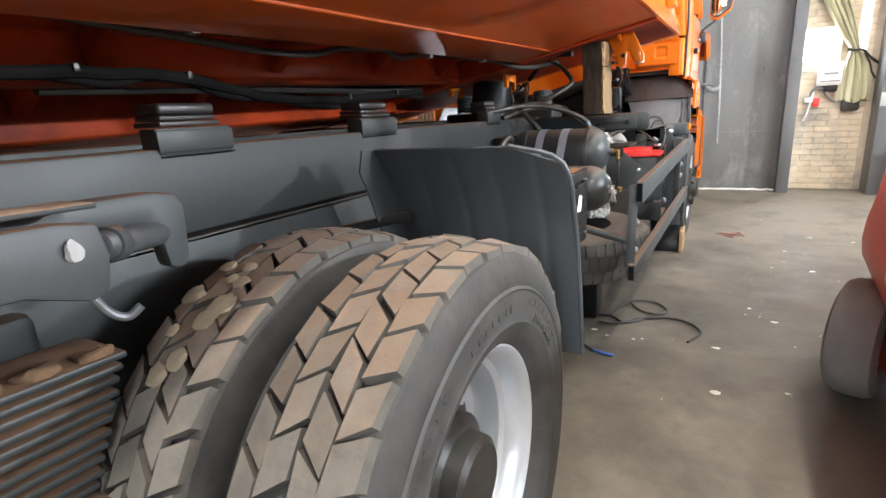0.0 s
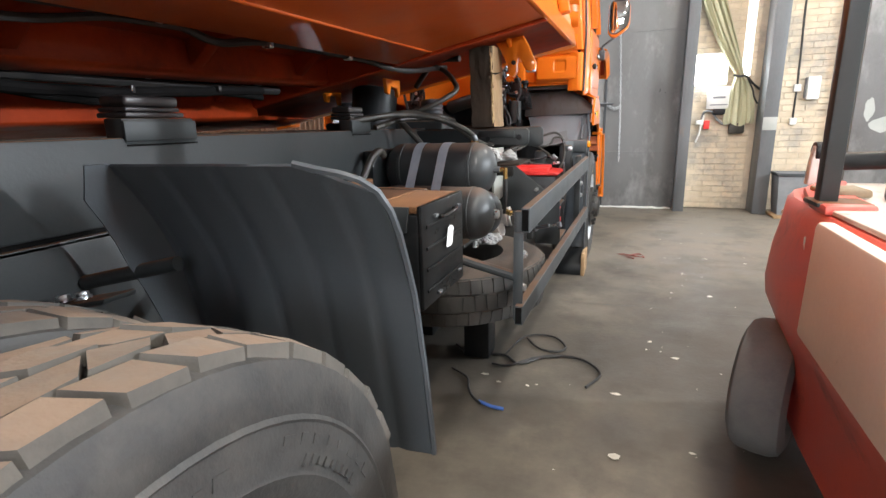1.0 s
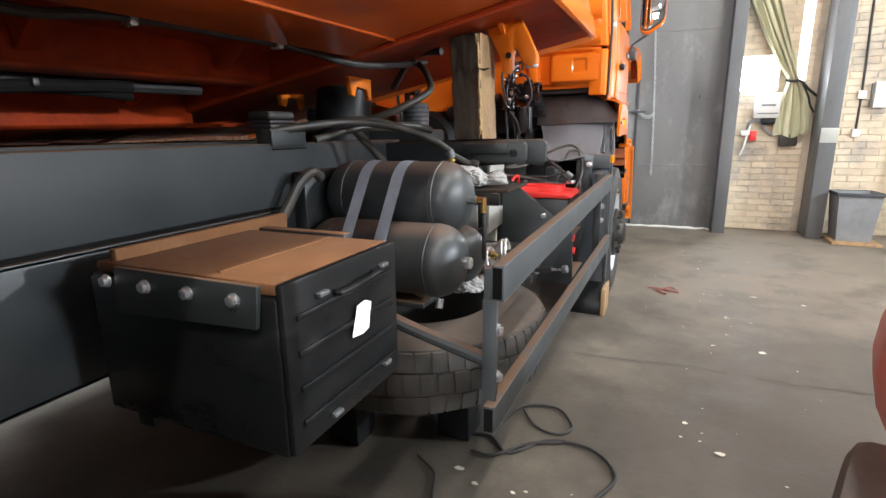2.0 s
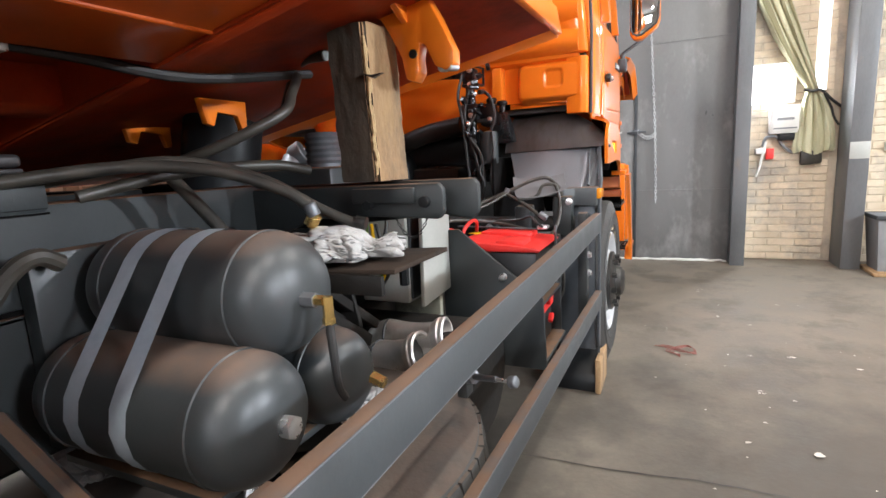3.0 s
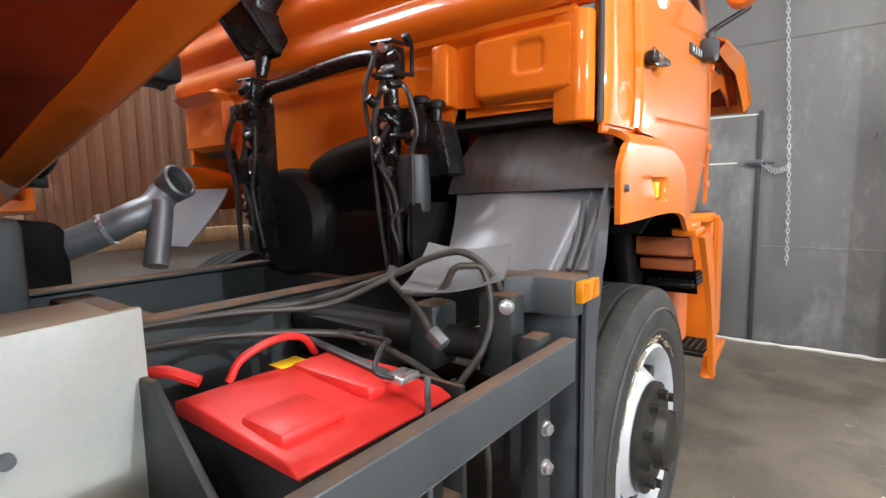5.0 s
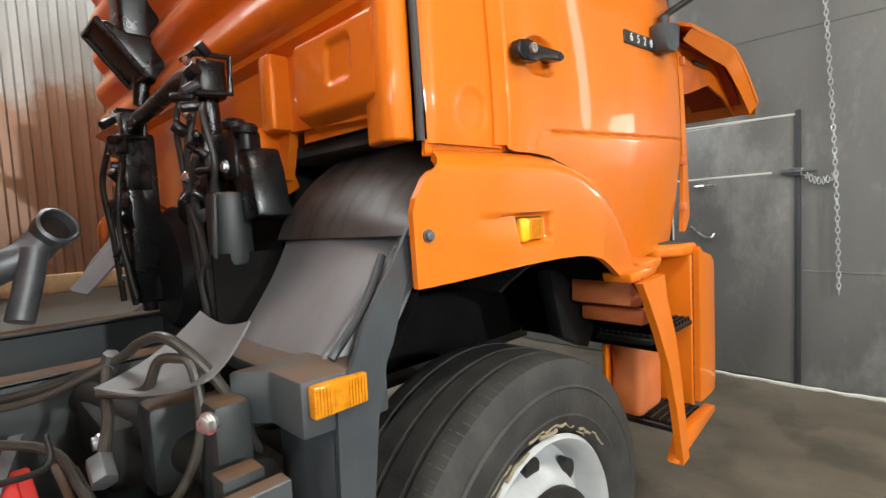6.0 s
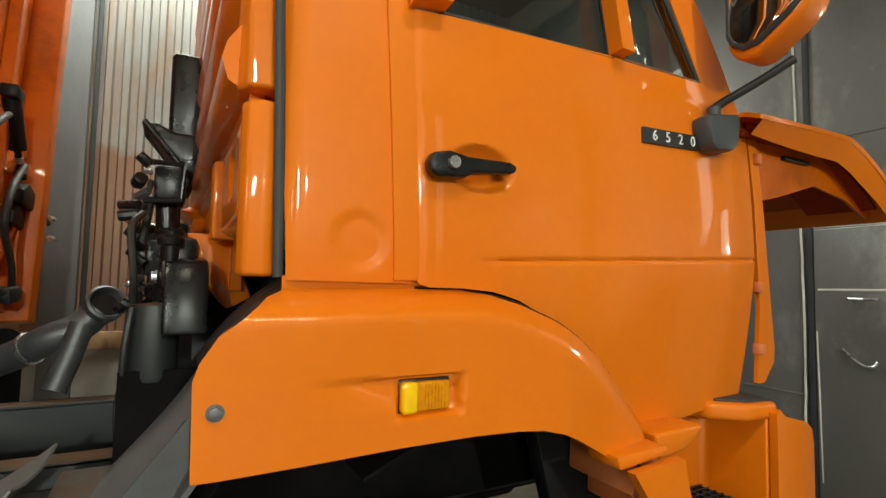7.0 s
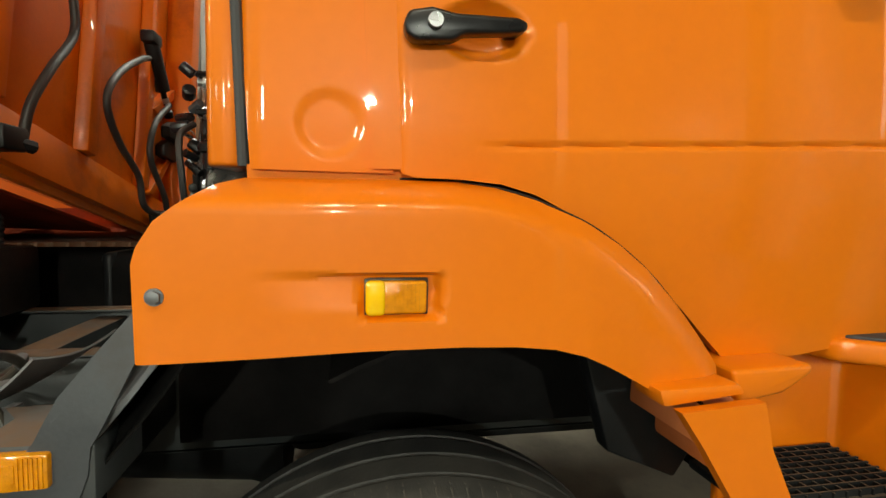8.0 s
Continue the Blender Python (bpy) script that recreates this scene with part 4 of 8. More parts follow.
def tread_part(c, R, W, label, parent):
    """The lug blocks: dusty worn tops, darker rubber in the grooves."""
    ob = P("tread", tread_mesh(c, R, W), TREAD, label, parent, sharp=20)
    ob.data.materials.append(GROOVE)
    for poly in ob.data.polygons:
        radial = Vector((0, poly.center.y - c[1], poly.center.z - c[2])).normalized()
        if poly.normal.dot(radial) < 0.75:
            poly.material_index = 1
    return ob


def sidewall_marking(cx, cy, cz, side, r0, a0, a1, n, seed):
    """Raised bars of worn moulded print along the sidewall."""
    b = bmesh.new()
    rng = random.Random(seed)
    for k in range(n):
        am = a0 + (a1 - a0) * (k + 0.5) / n
        wd = (a1 - a0) / n * rng.uniform(0.35, 0.75) / 2
        ht = rng.uniform(0.010, 0.016)
        vv = []
        for dx in (-0.004, 0.0018):
            for rr, aa in ((r0 - ht / 2, am - wd), (r0 - ht / 2, am + wd), (r0 + ht / 2, am + wd), (r0 + ht / 2, am - wd)):
                vv.append(b.verts.new((cx + side * dx, cy + rr * math.cos(aa), cz + rr * math.sin(aa))))
        b.faces.new(vv[4:])
        for q in range(4):
            b.faces.new((vv[q], vv[(q + 1) % 4], vv[4 + (q + 1) % 4], vv[4 + q]))
    return b


def rear_wheel(cx, cy, cz, side, dished):
    """Dual-wheel disc rim: a deep dish on the outer wheel."""
    s = side
    if dished:
        prof = [(0.302, 0.072), (0.302, 0.080), (0.290, 0.083), (0.278, 0.073), (0.270, 0.055), (0.264, 0.03), (0.262, 0.02), (0.248, 0.01), (0.245, -0.04), (0.238, -0.055), (0.215, -0.065), (0.13, -0.066), (0.13, -0.076),
                (0.23, -0.078), (0.252, -0.06), (0.262, -0.02), (0.275, 0.03), (0.287, 0.062)]
    else:
        prof = [(0.300, 0.125), (0.290, 0.135), (0.27, 0.10), (0.262, 0.0), (0.27, -0.10), (0.29, -0.135), (0.300, -0.125), (0.285, -0.09), (0.280, 0.0), (0.285, 0.09)]
    b = lathe(prof, (cx, cy, cz), (cx + s, cy, cz), n=64, closed=True)
    return b


RT, RW_, TREAD_W = 0.512, 0.25, 0.20
REAR_Y, REAR_Z = 0.89, 0.506
for side in (1, -1):
    xo = XC + side * (1.62 - 0.575)
    xi = XC + side * (1.62 - 0.885)
    wheel = P("rear_wheel", rear_wheel(xo, REAR_Y, REAR_Z, side, True), RIM, "silver-painted dished rear wheel rim")
    P("tyre", tyre_mesh((xo, REAR_Y, REAR_Z), side, RT, RW_, True), TYRE, "black lug tyre", wheel)
    for sd, (s0, s1, cnt, rm) in enumerate(((0.45, 1.15, 8, 0.392), (0.55, 1.0, 9, 0.366), (1.35, 1.9, 7, 0.380), (2.1, 2.6, 7, 0.392), (3.6, 4.3, 8, 0.392))):
        P("sidewall_marking", sidewall_marking(xo + side * RW_ / 2 * 0.995, REAR_Y, REAR_Z, side, rm, s0, s1, cnt, sd), TYRE, "", wheel)
    tread_part((xo, REAR_Y, REAR_Z), RT, TREAD_W, "dusty brown tread lugs", wheel)
    hub = lathe([(0.0, 0.075), (0.085, 0.075), (0.10, 0.065), (0.105, 0.03), (0.115, 0.02), (0.135, 0.012), (0.14, -0.05), (0.205, -0.06), (0.205, -0.075), (0.0, -0.075)], (xo, REAR_Y, REAR_Z), (xo + side, REAR_Y, REAR_Z), n=40)
    P("hub", hub, HUB, "greasy black hub", wheel)
    for k in range(10):
        a = 2 * math.pi * k / 10
        p = Vector((xo - side * 0.062, REAR_Y + 0.168 * math.cos(a), REAR_Z + 0.168 * math.sin(a)))
        part("wheel_nut", cyl(p, p + Vector((side * 0.03, 0, 0)), 0.015, n=6), BOLT, wheel)
    inner = P("inner_wheel", rear_wheel(xi, REAR_Y, REAR_Z, side, False), RIM, "inner rim of the dual pair")
    if side == 1:
        inner_near = inner
    P("tyre", tyre_mesh((xi, REAR_Y, REAR_Z), side, RT, RW_, True), TYRE, "black lug tyre", inner)
    tread_part((xi, REAR_Y, REAR_Z), RT, TREAD_W, "dusty tread lugs with caked clay", inner)
P("rear_axle", cyl((XC - 1.0, REAR_Y, REAR_Z), (XC + 1.0, REAR_Y, REAR_Z), 0.09, n=20), BLACK)
# dried clay on the inner tyre
for k in range(10):
    a = radians(random.uniform(108, 142))
    c = Vector((random.uniform(-0.96, -0.86), REAR_Y + (RT + 0.003) * math.cos(a), REAR_Z + (RT + 0.003) * math.sin(a)))
    b = bmesh.new()
    bmesh.ops.create_icosphere(b, subdivisions=2, radius=random.uniform(0.012, 0.030))
    out_dir = Vector((0, math.cos(a), math.sin(a)))
    for v in b.verts:
        v.co *= 1 + 0.6 * noise.noise(v.co * 90 + c * 9)
        v.co -= out_dir * v.co.dot(out_dir) * 0.86
    clay_lump = bmesh.new()
    merge(clay_lump, b, Matrix.Translation(c))
    P("clay_lump", clay_lump, CLAY, "dried pale clay on the tread" if k == 0 else "", inner_near)

FRONT_Y, FRONT_Z, FR = 5.292, 0.487, 0.487
for side in (1, -1):
    xf = XC + side * (1.62 - 0.535)
    fw = P("front_wheel", lathe([(0.300, 0.13), (0.290, 0.14), (0.276, 0.125), (0.268, 0.09), (0.258, 0.06), (0.245, 0.055), (0.225, 0.075), (0.19, 0.12), (0.165, 0.135), (0.10, 0.14), (0.10, 0.125), (0.16, 0.12), (0.21, 0.06),
                                         (0.24, 0.035), (0.262, 0.0), (0.275, 0.06), (0.288, 0.11)], (xf, FRONT_Y, FRONT_Z), (xf + side, FRONT_Y, FRONT_Z), n=64, closed=True), WHITE_RIM, "white-painted front wheel rim")
    if side == 1:
        near_front = fw
    P("tyre", tyre_mesh((xf, FRONT_Y, FRONT_Z), side, FR, 0.30, False), TYRE, "smooth ribbed black front tyre", fw)
    P("hub", lathe([(0.0, 0.215), (0.06, 0.215), (0.085, 0.20), (0.095, 0.17), (0.125, 0.165), (0.165, 0.155), (0.178, 0.15), (0.178, 0.132), (0.0, 0.13)], (xf, FRONT_Y, FRONT_Z), (xf + side, FRONT_Y, FRONT_Z), n=40), HUB,
      "black wheel hub", fw)
    for k in range(10):
        a = 2 * math.pi * (k + 0.3) / 10
        p = Vector((xf + side * 0.15, FRONT_Y + 0.145 * math.cos(a), FRONT_Z + 0.145 * math.sin(a)))
        P("wheel_nut", cyl(p, p + Vector((side * 0.035, 0, 0)), 0.016, n=6), HUB, "", fw)
    for k in range(8):
        a = 2 * math.pi * k / 8
        p = Vector((xf + side * 0.09, FRONT_Y + 0.219 * math.cos(a), FRONT_Z + 0.219 * math.sin(a)))
        P("rim_hole", cyl(p - Vector((side * 0.02, 0, 0)), p + Vector((side * 0.008, 0, 0)), 0.029, n=16), HUB, "", fw)
sipes = bmesh.new()
for k in range(120):
    a = 2 * math.pi * k / 120
    for xs, rs, ln_, tilt in ((-0.535 + 0.1195, 0.4838, 0.010, 0.32), (-0.535 + 0.090, 0.4872, 0.009, 0.0), (-0.535 - 0.090, 0.4872, 0.009, 0.0)):
        m = Matrix.Translation((xs, FRONT_Y + rs * math.cos(a), FRONT_Z + rs * math.sin(a))) @ Matrix.Rotation(a - math.pi / 2, 4, "X") @ Matrix.Rotation(tilt, 4, "Y")
        merge(sipes, box(-ln_, ln_, -0.0011, 0.0011, -0.006, 0.0008), m)
tagged(P("tread_texture", sipes, GROOVE, "", near_front), "fine dark slits across the tread ribs", kind="stuff")
for k in range(14):
    a = radians(40 + 9 * k + random.uniform(-3, 3))
    ln_, r0 = random.uniform(0.03, 0.09), random.uniform(0.305, 0.33)
    xd = -0.535 + 0.30 * 0.475 - 0.004
    arc = [Vector((xd, FRONT_Y + (r0 + random.uniform(-0.004, 0.004)) * math.cos(a + ln_ * q / 0.31 / 4), FRONT_Z + (r0 + random.uniform(-0.004, 0.004)) * math.sin(a + ln_ * q / 0.31 / 4))) for q in range(5)]
    P("dirt_crust", wobble(tube(arc, random.uniform(0.0015, 0.0045), n=6, steps=3), 0.003, 40.0), CLAY, "dried beige mud at the rim edge" if k == 0 else "", near_front)
P("front_axle", box(XC - 0.95, XC + 0.95, FRONT_Y - 0.07, FRONT_Y + 0.07, 0.38, 0.55, 0.02), BLACK)

# frame
for side, nm in ((1, "frame_rail"), (-1, "frame_rail")):
    xo = XC + side * 0.405
    xi = xo - side * 0.09
    lo, hi = min(xo, xi), max(xo, xi)
    web = (lo, lo + 0.012) if side < 0 else (hi - 0.012, hi)
    b = box(web[0], web[1], -2.4, 6.35, 0.70, 1.0, 0.004)
    box(lo, hi, -2.4, 6.35, 0.988, 1.0, 0.003, bm=b)
    box(lo, hi, -2.4, 6.35, 0.70, 0.712, 0.003, bm=b)
    rail = P(nm, b, CHASSIS, "dark grey frame rail with dusty top flange")
    b = box(xo - side * 0.13 if side > 0 else xo, xo if side > 0 else xo - side * 0.13, -2.4, 3.42, 1.012, 1.212, 0.006)
    P("subframe_rail", b, RUSTY_TOP, "dark grey tipper subframe rail with rusty top")
    # black filler painting the shade in the gap under the subframe
    P("packing_strip", box(lo + 0.012, hi - 0.009, -2.39, 3.41, 1.0005, 1.0115), DEEP_BLACK)
for yy in (-1.6, -0.2, 1.4, 3.0, 4.2, 5.0, 6.2):
    P("cross_member", box(XC - 0.40, XC + 0.40, yy - 0.06, yy + 0.06, 0.74, 0.96, 0.01), CHASSIS)
# rubber-faced support pads on the subframe
for py, lx in ((0.885, 0.20), (1.622, 0.215), (2.655, 0.165)):
    pad = P("support_pad", box(-1.275, -1.213, py - lx / 2, py + lx / 2, 1.195, 1.258, 0.006), CHASSIS, "bolted pad carrier on the subframe")
    P("pad_plate", box(-1.325, -1.222, py - lx * 0.40, py + lx * 0.40, 1.260, 1.272, 0.004), RUBBER_FLAP, "", pad)
    P("rubber_pad", box(-1.325, -1.228, py - lx * 0.37, py + lx * 0.37, 1.274, 1.285, 0.004), RUBBER_FLAP, "layered rubber pad", pad)
    P("rubber_pad", box(-1.322, -1.231, py - lx * 0.36, py + lx * 0.38, 1.287, 1.313, 0.009, 3), RUBBER_FLAP, "", pad)
    P("carrier_seam", box(-1.2125, -1.209, py - lx * 0.48, py + lx * 0.5, 1.192, 1.196), DEEP_BLACK, "", pad)
    P("shim", box(-1.213, -1.207, py - lx * 0.5, py + lx * 0.5, 1.203, 1.252, 0.003), CHASSIS, "", pad)
# balance spring and bracket behind the wheel
spring = P("leaf_spring", box(-1.10, -1.0, 0.02, 0.60, 0.70, 0.72, 0.002), CHASSIS, "stack of dark leaf springs")
for k in range(11):
    zz = 0.905 - 0.0195 * k
    end = 0.500 - 0.008 * k
    P("leaf", prism([(-0.5, zz + 0.02), (0.1, zz), (end, zz - 0.010), (end, zz + 0.002), (0.1, zz + 0.013), (-0.5, zz + 0.033)], "x", -1.09, -0.945 - 0.003 * (k % 3), 0.004), CHASSIS, "", spring)
br = P("pivot_bracket", prism([(-0.4, 1.168), (0.60, 1.152), (0.642, 1.144), (0.655, 1.120), (0.650, 1.020), (0.632, 1.008), (0.608, 1.016), (0.600, 1.075), (0.575, 1.100), (-0.4, 1.110)], "x", -1.000, -0.955, 0.010), RAIL, "grey cast pivot bracket with scuffed edges")
P("arm", prism([(-0.4, 1.165), (0.40, 1.145), (0.450, 1.136), (0.458, 1.09), (0.448, 1.040), (0.425, 1.032), (0.35, 1.060), (-0.4, 1.09)], "x", -0.87, -0.838, 0.008), RAIL, "", br)
P("top_flange", prism([(-0.875, 1.166), (-0.838, 1.164), (-0.838, 1.170), (-0.875, 1.172)], "y", -0.4, 0.35, 0.003), DUSTY, "flange under pale dust", br)
for k in range(6):
    lump = wobble(box(-1.00, -0.955, 0.065 + 0.074 * k, 0.118 + 0.074 * k, 0.895, 0.930 - 0.006 * (k % 3), 0.012, 3), 0.014, 34.0)
    P("rust_lump", lump, DIRT_RUST, "rusty dirt caked on the spring" if k == 0 else "", spring)
P("paint_smear", wobble(cyl((-0.8375, 0.41, 1.108), (-0.833, 0.412, 1.108), 0.014, n=14), 0.008, 60.0), CAST_BRIGHT, "", br)
P("top_flange", prism([(-1.005, 1.169), (-0.952, 1.167), (-0.952, 1.173), (-1.005, 1.175)], "y", -0.4, 0.30, 0.003), DUSTY, "", br)
P("web", prism([(-0.4, 1.168), (0.47, 1.152), (0.47, 1.160), (-0.4, 1.176)], "x", -0.955, -0.872, 0.003), DUSTY, "web plate under pale dust", br)
P("pivot_pin", cyl((-0.985, 0.625, 1.076), (-0.865, 0.455, 1.100), 0.021, n=24, w=0.004), CAST, "worn bare steel pin", br)
P("pin_collar", cyl((-0.893, 0.495, 1.094), (-0.878, 0.473, 1.097), 0.027, n=20, w=0.003), RAIL, "", br)
P("grease_nipple", tube([(-0.875, 0.435, 1.035), (-0.872, 0.455, 1.00), (-0.866, 0.475, 0.988), (-0.858, 0.492, 1.000)], 0.0065), CAST, "", br)
P("lower_bracket", box(-0.99, -0.90, 0.25, 0.42, 0.66, 0.70, 0.015), CHASSIS, "", spring)
P("bolster", box(-1.16, -1.10, -0.6, 0.45, 0.72, 0.97, 0.02), BLACK)

# rear mudguard: arch-shaped rubber sheet in front of the dual wheels
def guard_y(z):
    if z > 0.95:
        t = (1.165 - z) / 0.215
        return 1.33 + 0.125 * (1.35 * t - 0.35 * t * t)
    return 1.455 + 0.085 * min(1.0, (0.95 - z) / 0.45) ** 0.8


def guard_fn(u, v):
    # u is the height, v runs across from the frame to the outer side
    ripple = 0.0065 * math.exp(-(((v + 0.02) % 0.12 - 0.06) / 0.010) ** 2)
    return Vector((-1.06 + v, guard_y(u) + ripple + 0.02 * max(0.0, v - 0.5) * 4, u))


guard_poly = [(1.165, 0.03), (1.168, 0.46), (1.12, 0.59), (0.95, 0.60), (0.70, 0.605), (0.51, 0.605), (0.51, 0.03)]
guard = P("rear_mudguard", sheet(guard_poly, guard_fn, 0.007, 0.05, 0.0125), GUARD, "black moulded rubber mudguard with faint ribs", sharp=60)
P("inner_flange", sheet([(1.165, 0.0), (0.60, 0.0), (0.60, 0.05), (0.95, 0.10), (1.10, 0.09), (1.165, 0.04)], lambda u, v: Vector((-1.032 - 0.25 * v, guard_y(u) - v, u)), 0.006, 0.05, 0.04), GUARD, "", guard, sharp=60)
P("outer_lip", tube([guard_fn(z_, v_) + Vector((0, -0.004, 0)) for z_, v_ in ((1.168, 0.46), (1.12, 0.59), (0.95, 0.60), (0.80, 0.603), (0.65, 0.605), (0.51, 0.605))], 0.007, n=6, steps=4), GUARD, "", guard)
P("guard_stay", cyl((-1.2, 1.56, 0.84), (-0.62, 1.53, 0.80), 0.02), BLACK)
stay = P("guard_stay", prism([(-1.21, 0.862), (-0.99, 0.912), (-0.985, 0.924), (-1.21, 0.876)], "y", 1.24, 1.31, 0.004), RUSTY_TOP, "rusty steel stay bolted to the frame")
P("stay_tube", cyl((-1.21, 1.36, 0.90), (-0.96, 1.39, 0.955), 0.016, n=14), RUSTY_TOP, "", stay)
for bx, bz in ((-1.15, 0.890), (-1.09, 0.903)):
    bolt((bx, 1.272, bz), (-0.2, 0, 1), 0.013, 0.014, stay)

# battery-style stowage box with rusty open tray top
BX0, BX1, BYA, BYB, BZ0, BZ1 = -1.10, -0.635, 1.91, 2.29, 0.69, 1.015
sb = P("stowage_box", box(BX0, BX1, BYA, BYB, BZ0, BZ1 - 0.035, 0.008), GLOSS_BLACK, "black pressed steel stowage box with a rusty dusty lid")
lid_s = P("lid", box(BX0 + 0.01, BX1 - 0.006, BYA + 0.01, BYB - 0.006, BZ1 - 0.034, BZ1 - 0.012, 0.006), RUST, "lid covered in rusty brown sand", sb)
for fx in (0.68,):
    xx = BX0 + (BX1 - BX0) * fx
    P("lid_seam", box(xx - 0.006, xx + 0.006, BYA + 0.03, BYB - 0.03, BZ1 - 0.0125, BZ1 - 0.008, 0.002), RUST, "", lid_s)
P("lid_lip", box(BX0 + 0.04, BX0 + 0.06, BYA + 0.02, BYB + 0.13, BZ1 - 0.034, BZ1 + 0.012, 0.004), RUST, "", sb)
P("back_flange", box(BX0 + 0.02, BX1 - 0.14, BYB + 0.02, BYB + 0.05, BZ1 - 0.05, BZ1 - 0.012, 0.004), RUSTY_TOP, "", sb)
P("apron", prism([(BX0 + 0.1, BZ1 - 0.01), (BX1 - 0.02, BZ1 - 0.01), (BX1 - 0.03, BZ1 - 0.085), (BX0 + 0.1, BZ1 - 0.10)], "y", BYA - 0.016, BYA - 0.004, 0.003), CHASSIS, "", sb)
for k in range(4):
    bolt((BX1 - 0.07 - 0.105 * k, BYA - 0.016, BZ1 - 0.038), (0, -1, 0), 0.010, 0.012, sb)
face = P("face_panel", box(BX1 - 0.004, BX1 + 0.012, BYA + 0.004, BYB - 0.004, BZ0 + 0.004, BZ1 - 0.01, 0.006), GLOSS_BLACK, "ribbed black face panel", sb)
for zz in (BZ0 + 0.05, BZ0 + 0.115, BZ0 + 0.18, BZ0 + 0.245):
    P("rib", box(BX1 + 0.012, BX1 + 0.018, BYA + 0.03, BYB - 0.03, zz, zz + 0.012, 0.003), GLOSS_BLACK, "", sb)
for yy, zz in ((BYA + 0.10, BZ1 - 0.05), (BYB - 0.07, BZ1 - 0.05), (BYB - 0.07, BZ0 + 0.05), (BYA + 0.12, BZ0 + 0.03)):
    lt = P("latch", box(BX1 + 0.012, BX1 + 0.024, yy - 0.014, yy + 0.014, zz - 0.005, zz + 0.004, 0.002), CAST, "small steel toggle latch", sb)
P("grab_bar", tube([(BX1 + 0.012, BYA + 0.14, BZ1 - 0.06), (BX1 + 0.03, BYA + 0.15, BZ1 - 0.06), (BX1 + 0.03, BYB - 0.12, BZ1 - 0.055), (BX1 + 0.012, BYB - 0.11, BZ1 - 0.055)], 0.006, steps=4), GLOSS_BLACK, "", sb)
st = bmesh.new()
st.faces.new([st.verts.new((BX1 + 0.0195, yy, zz)) for yy, zz in ((2.09, 0.848), (2.13, 0.843), (2.152, 0.848), (2.156, 0.872), (2.165, 0.90), (2.14, 0.911), (2.112, 0.908), (2.102, 0.88))])
bmesh.ops.solidify(st, geom=st.faces[:], thickness=-0.001)
P("torn_sticker", st, PAPER, "torn white paper sticker", sb)
P("box_leg", box(BX0, BX0 + 0.05, BYA + 0.05, BYB - 0.05, 0.62, BZ0, 0.004), BLACK, "", sb)
P("box_bracket", box(-1.215, BX0, BYA + 0.08, BYB - 0.08, 0.78, 0.84, 0.006), CHASSIS, "", sb)


# compressed-air tanks
def air_tank(cx0, cx1, cy, cz, r, label):
    L = cx1 - cx0
    prof = [(0.0, 0.0)]
    for k in range(1, 9):
        a = math.pi / 2 * k / 8
        prof.append((r * math.sin(a) ** 0.85, 0.085 * (1 - math.cos(a))))
    body_prof = prof + [(r, 0.09), (r + 0.0025, 0.092), (r + 0.0025, 0.104), (r, 0.106), (r, L - 0.106), (r + 0.0025, L - 0.104), (r + 0.0025, L - 0.092), (r, L - 0.09)] + [(a, L - b) for a, b in reversed(prof)]
    ob = P("air_tank", lathe(body_prof, (cx0, cy, cz), (cx1, cy, cz), n=48), SATIN_BLACK, label)
    return ob


tank_a = air_tank(-1.17, -0.645, 2.836, 1.03, 0.117, "satin black compressed-air tank with two galvanised straps")
tank_b = air_tank(-1.17, -0.618, 2.710, 0.850, 0.114, "satin black compressed-air tank, lower row")
tank_c = air_tank(-1.17, -0.655, 2.985, 0.806, 0.106, "satin black compressed-air tank, rear of the lower row")


def strap_loop(x, wd):
    b = bmesh.new()
    pts = []
    for k in range(12):
        a = radians(25 + 117 * k / 11)
        pts.append((2.836 + 0.1195 * math.cos(a), 1.03 + 0.1195 * math.sin(a)))
    ring = pts + [(2.710 + 0.1165 * math.cos(radians(t)), 0.850 + 0.1165 * math.sin(radians(t))) for t in (142, 160, 180, 200, 220, 240, 255)]
    prev_q = None
    for yy, zz in ring:
        q = (b.verts.new((x - wd / 2, yy, zz)), b.verts.new((x + wd / 2, yy, zz)))
        if prev_q:
            b.faces.new((prev_q[0], prev_q[1], q[1], q[0]))
        prev_q = q
    bmesh.ops.solidify(b, geom=b.faces[:], thickness=0.002)
    return b


for sx in (-0.985, -0.862):
    P("tank_strap", strap_loop(sx, 0.042), STRAP, "galvanised steel strap", tank_a)
P("end_port", cyl((-0.648, 2.815, 1.03), (-0.62, 2.815, 1.03), 0.014, n=6), CAST, "", tank_a)
el = cyl((-0.622, 2.815, 1.03), (-0.602, 2.815, 1.03), 0.010, n=6)
cyl((-0.596, 2.815, 1.038), (-0.596, 2.815, 0.998), 0.0095, n=6, bm=el)
cyl((-0.596, 2.815, 1.0), (-0.596, 2.815, 0.99), 0.0115, n=6, bm=el)
P("elbow_valve", el, BRASS, "brass elbow fitting", tank_a)
P("drain_hose", tube([(-0.596, 2.815, 0.995), (-0.594, 2.817, 0.93), (-0.60, 2.83, 0.87), (-0.61, 2.86, 0.83)], 0.0075), HOSE, "", tank_a)
P("end_plug", cyl((-0.62, 2.710, 0.850), (-0.598, 2.710, 0.850), 0.020, n=6, w=0.002), BOLT, "zinc end plug", tank_b)
P("drain_cock", cyl((-0.70, 2.70, 0.728), (-0.70, 2.69, 0.70), 0.012, n=6), BOLT, "", tank_b)
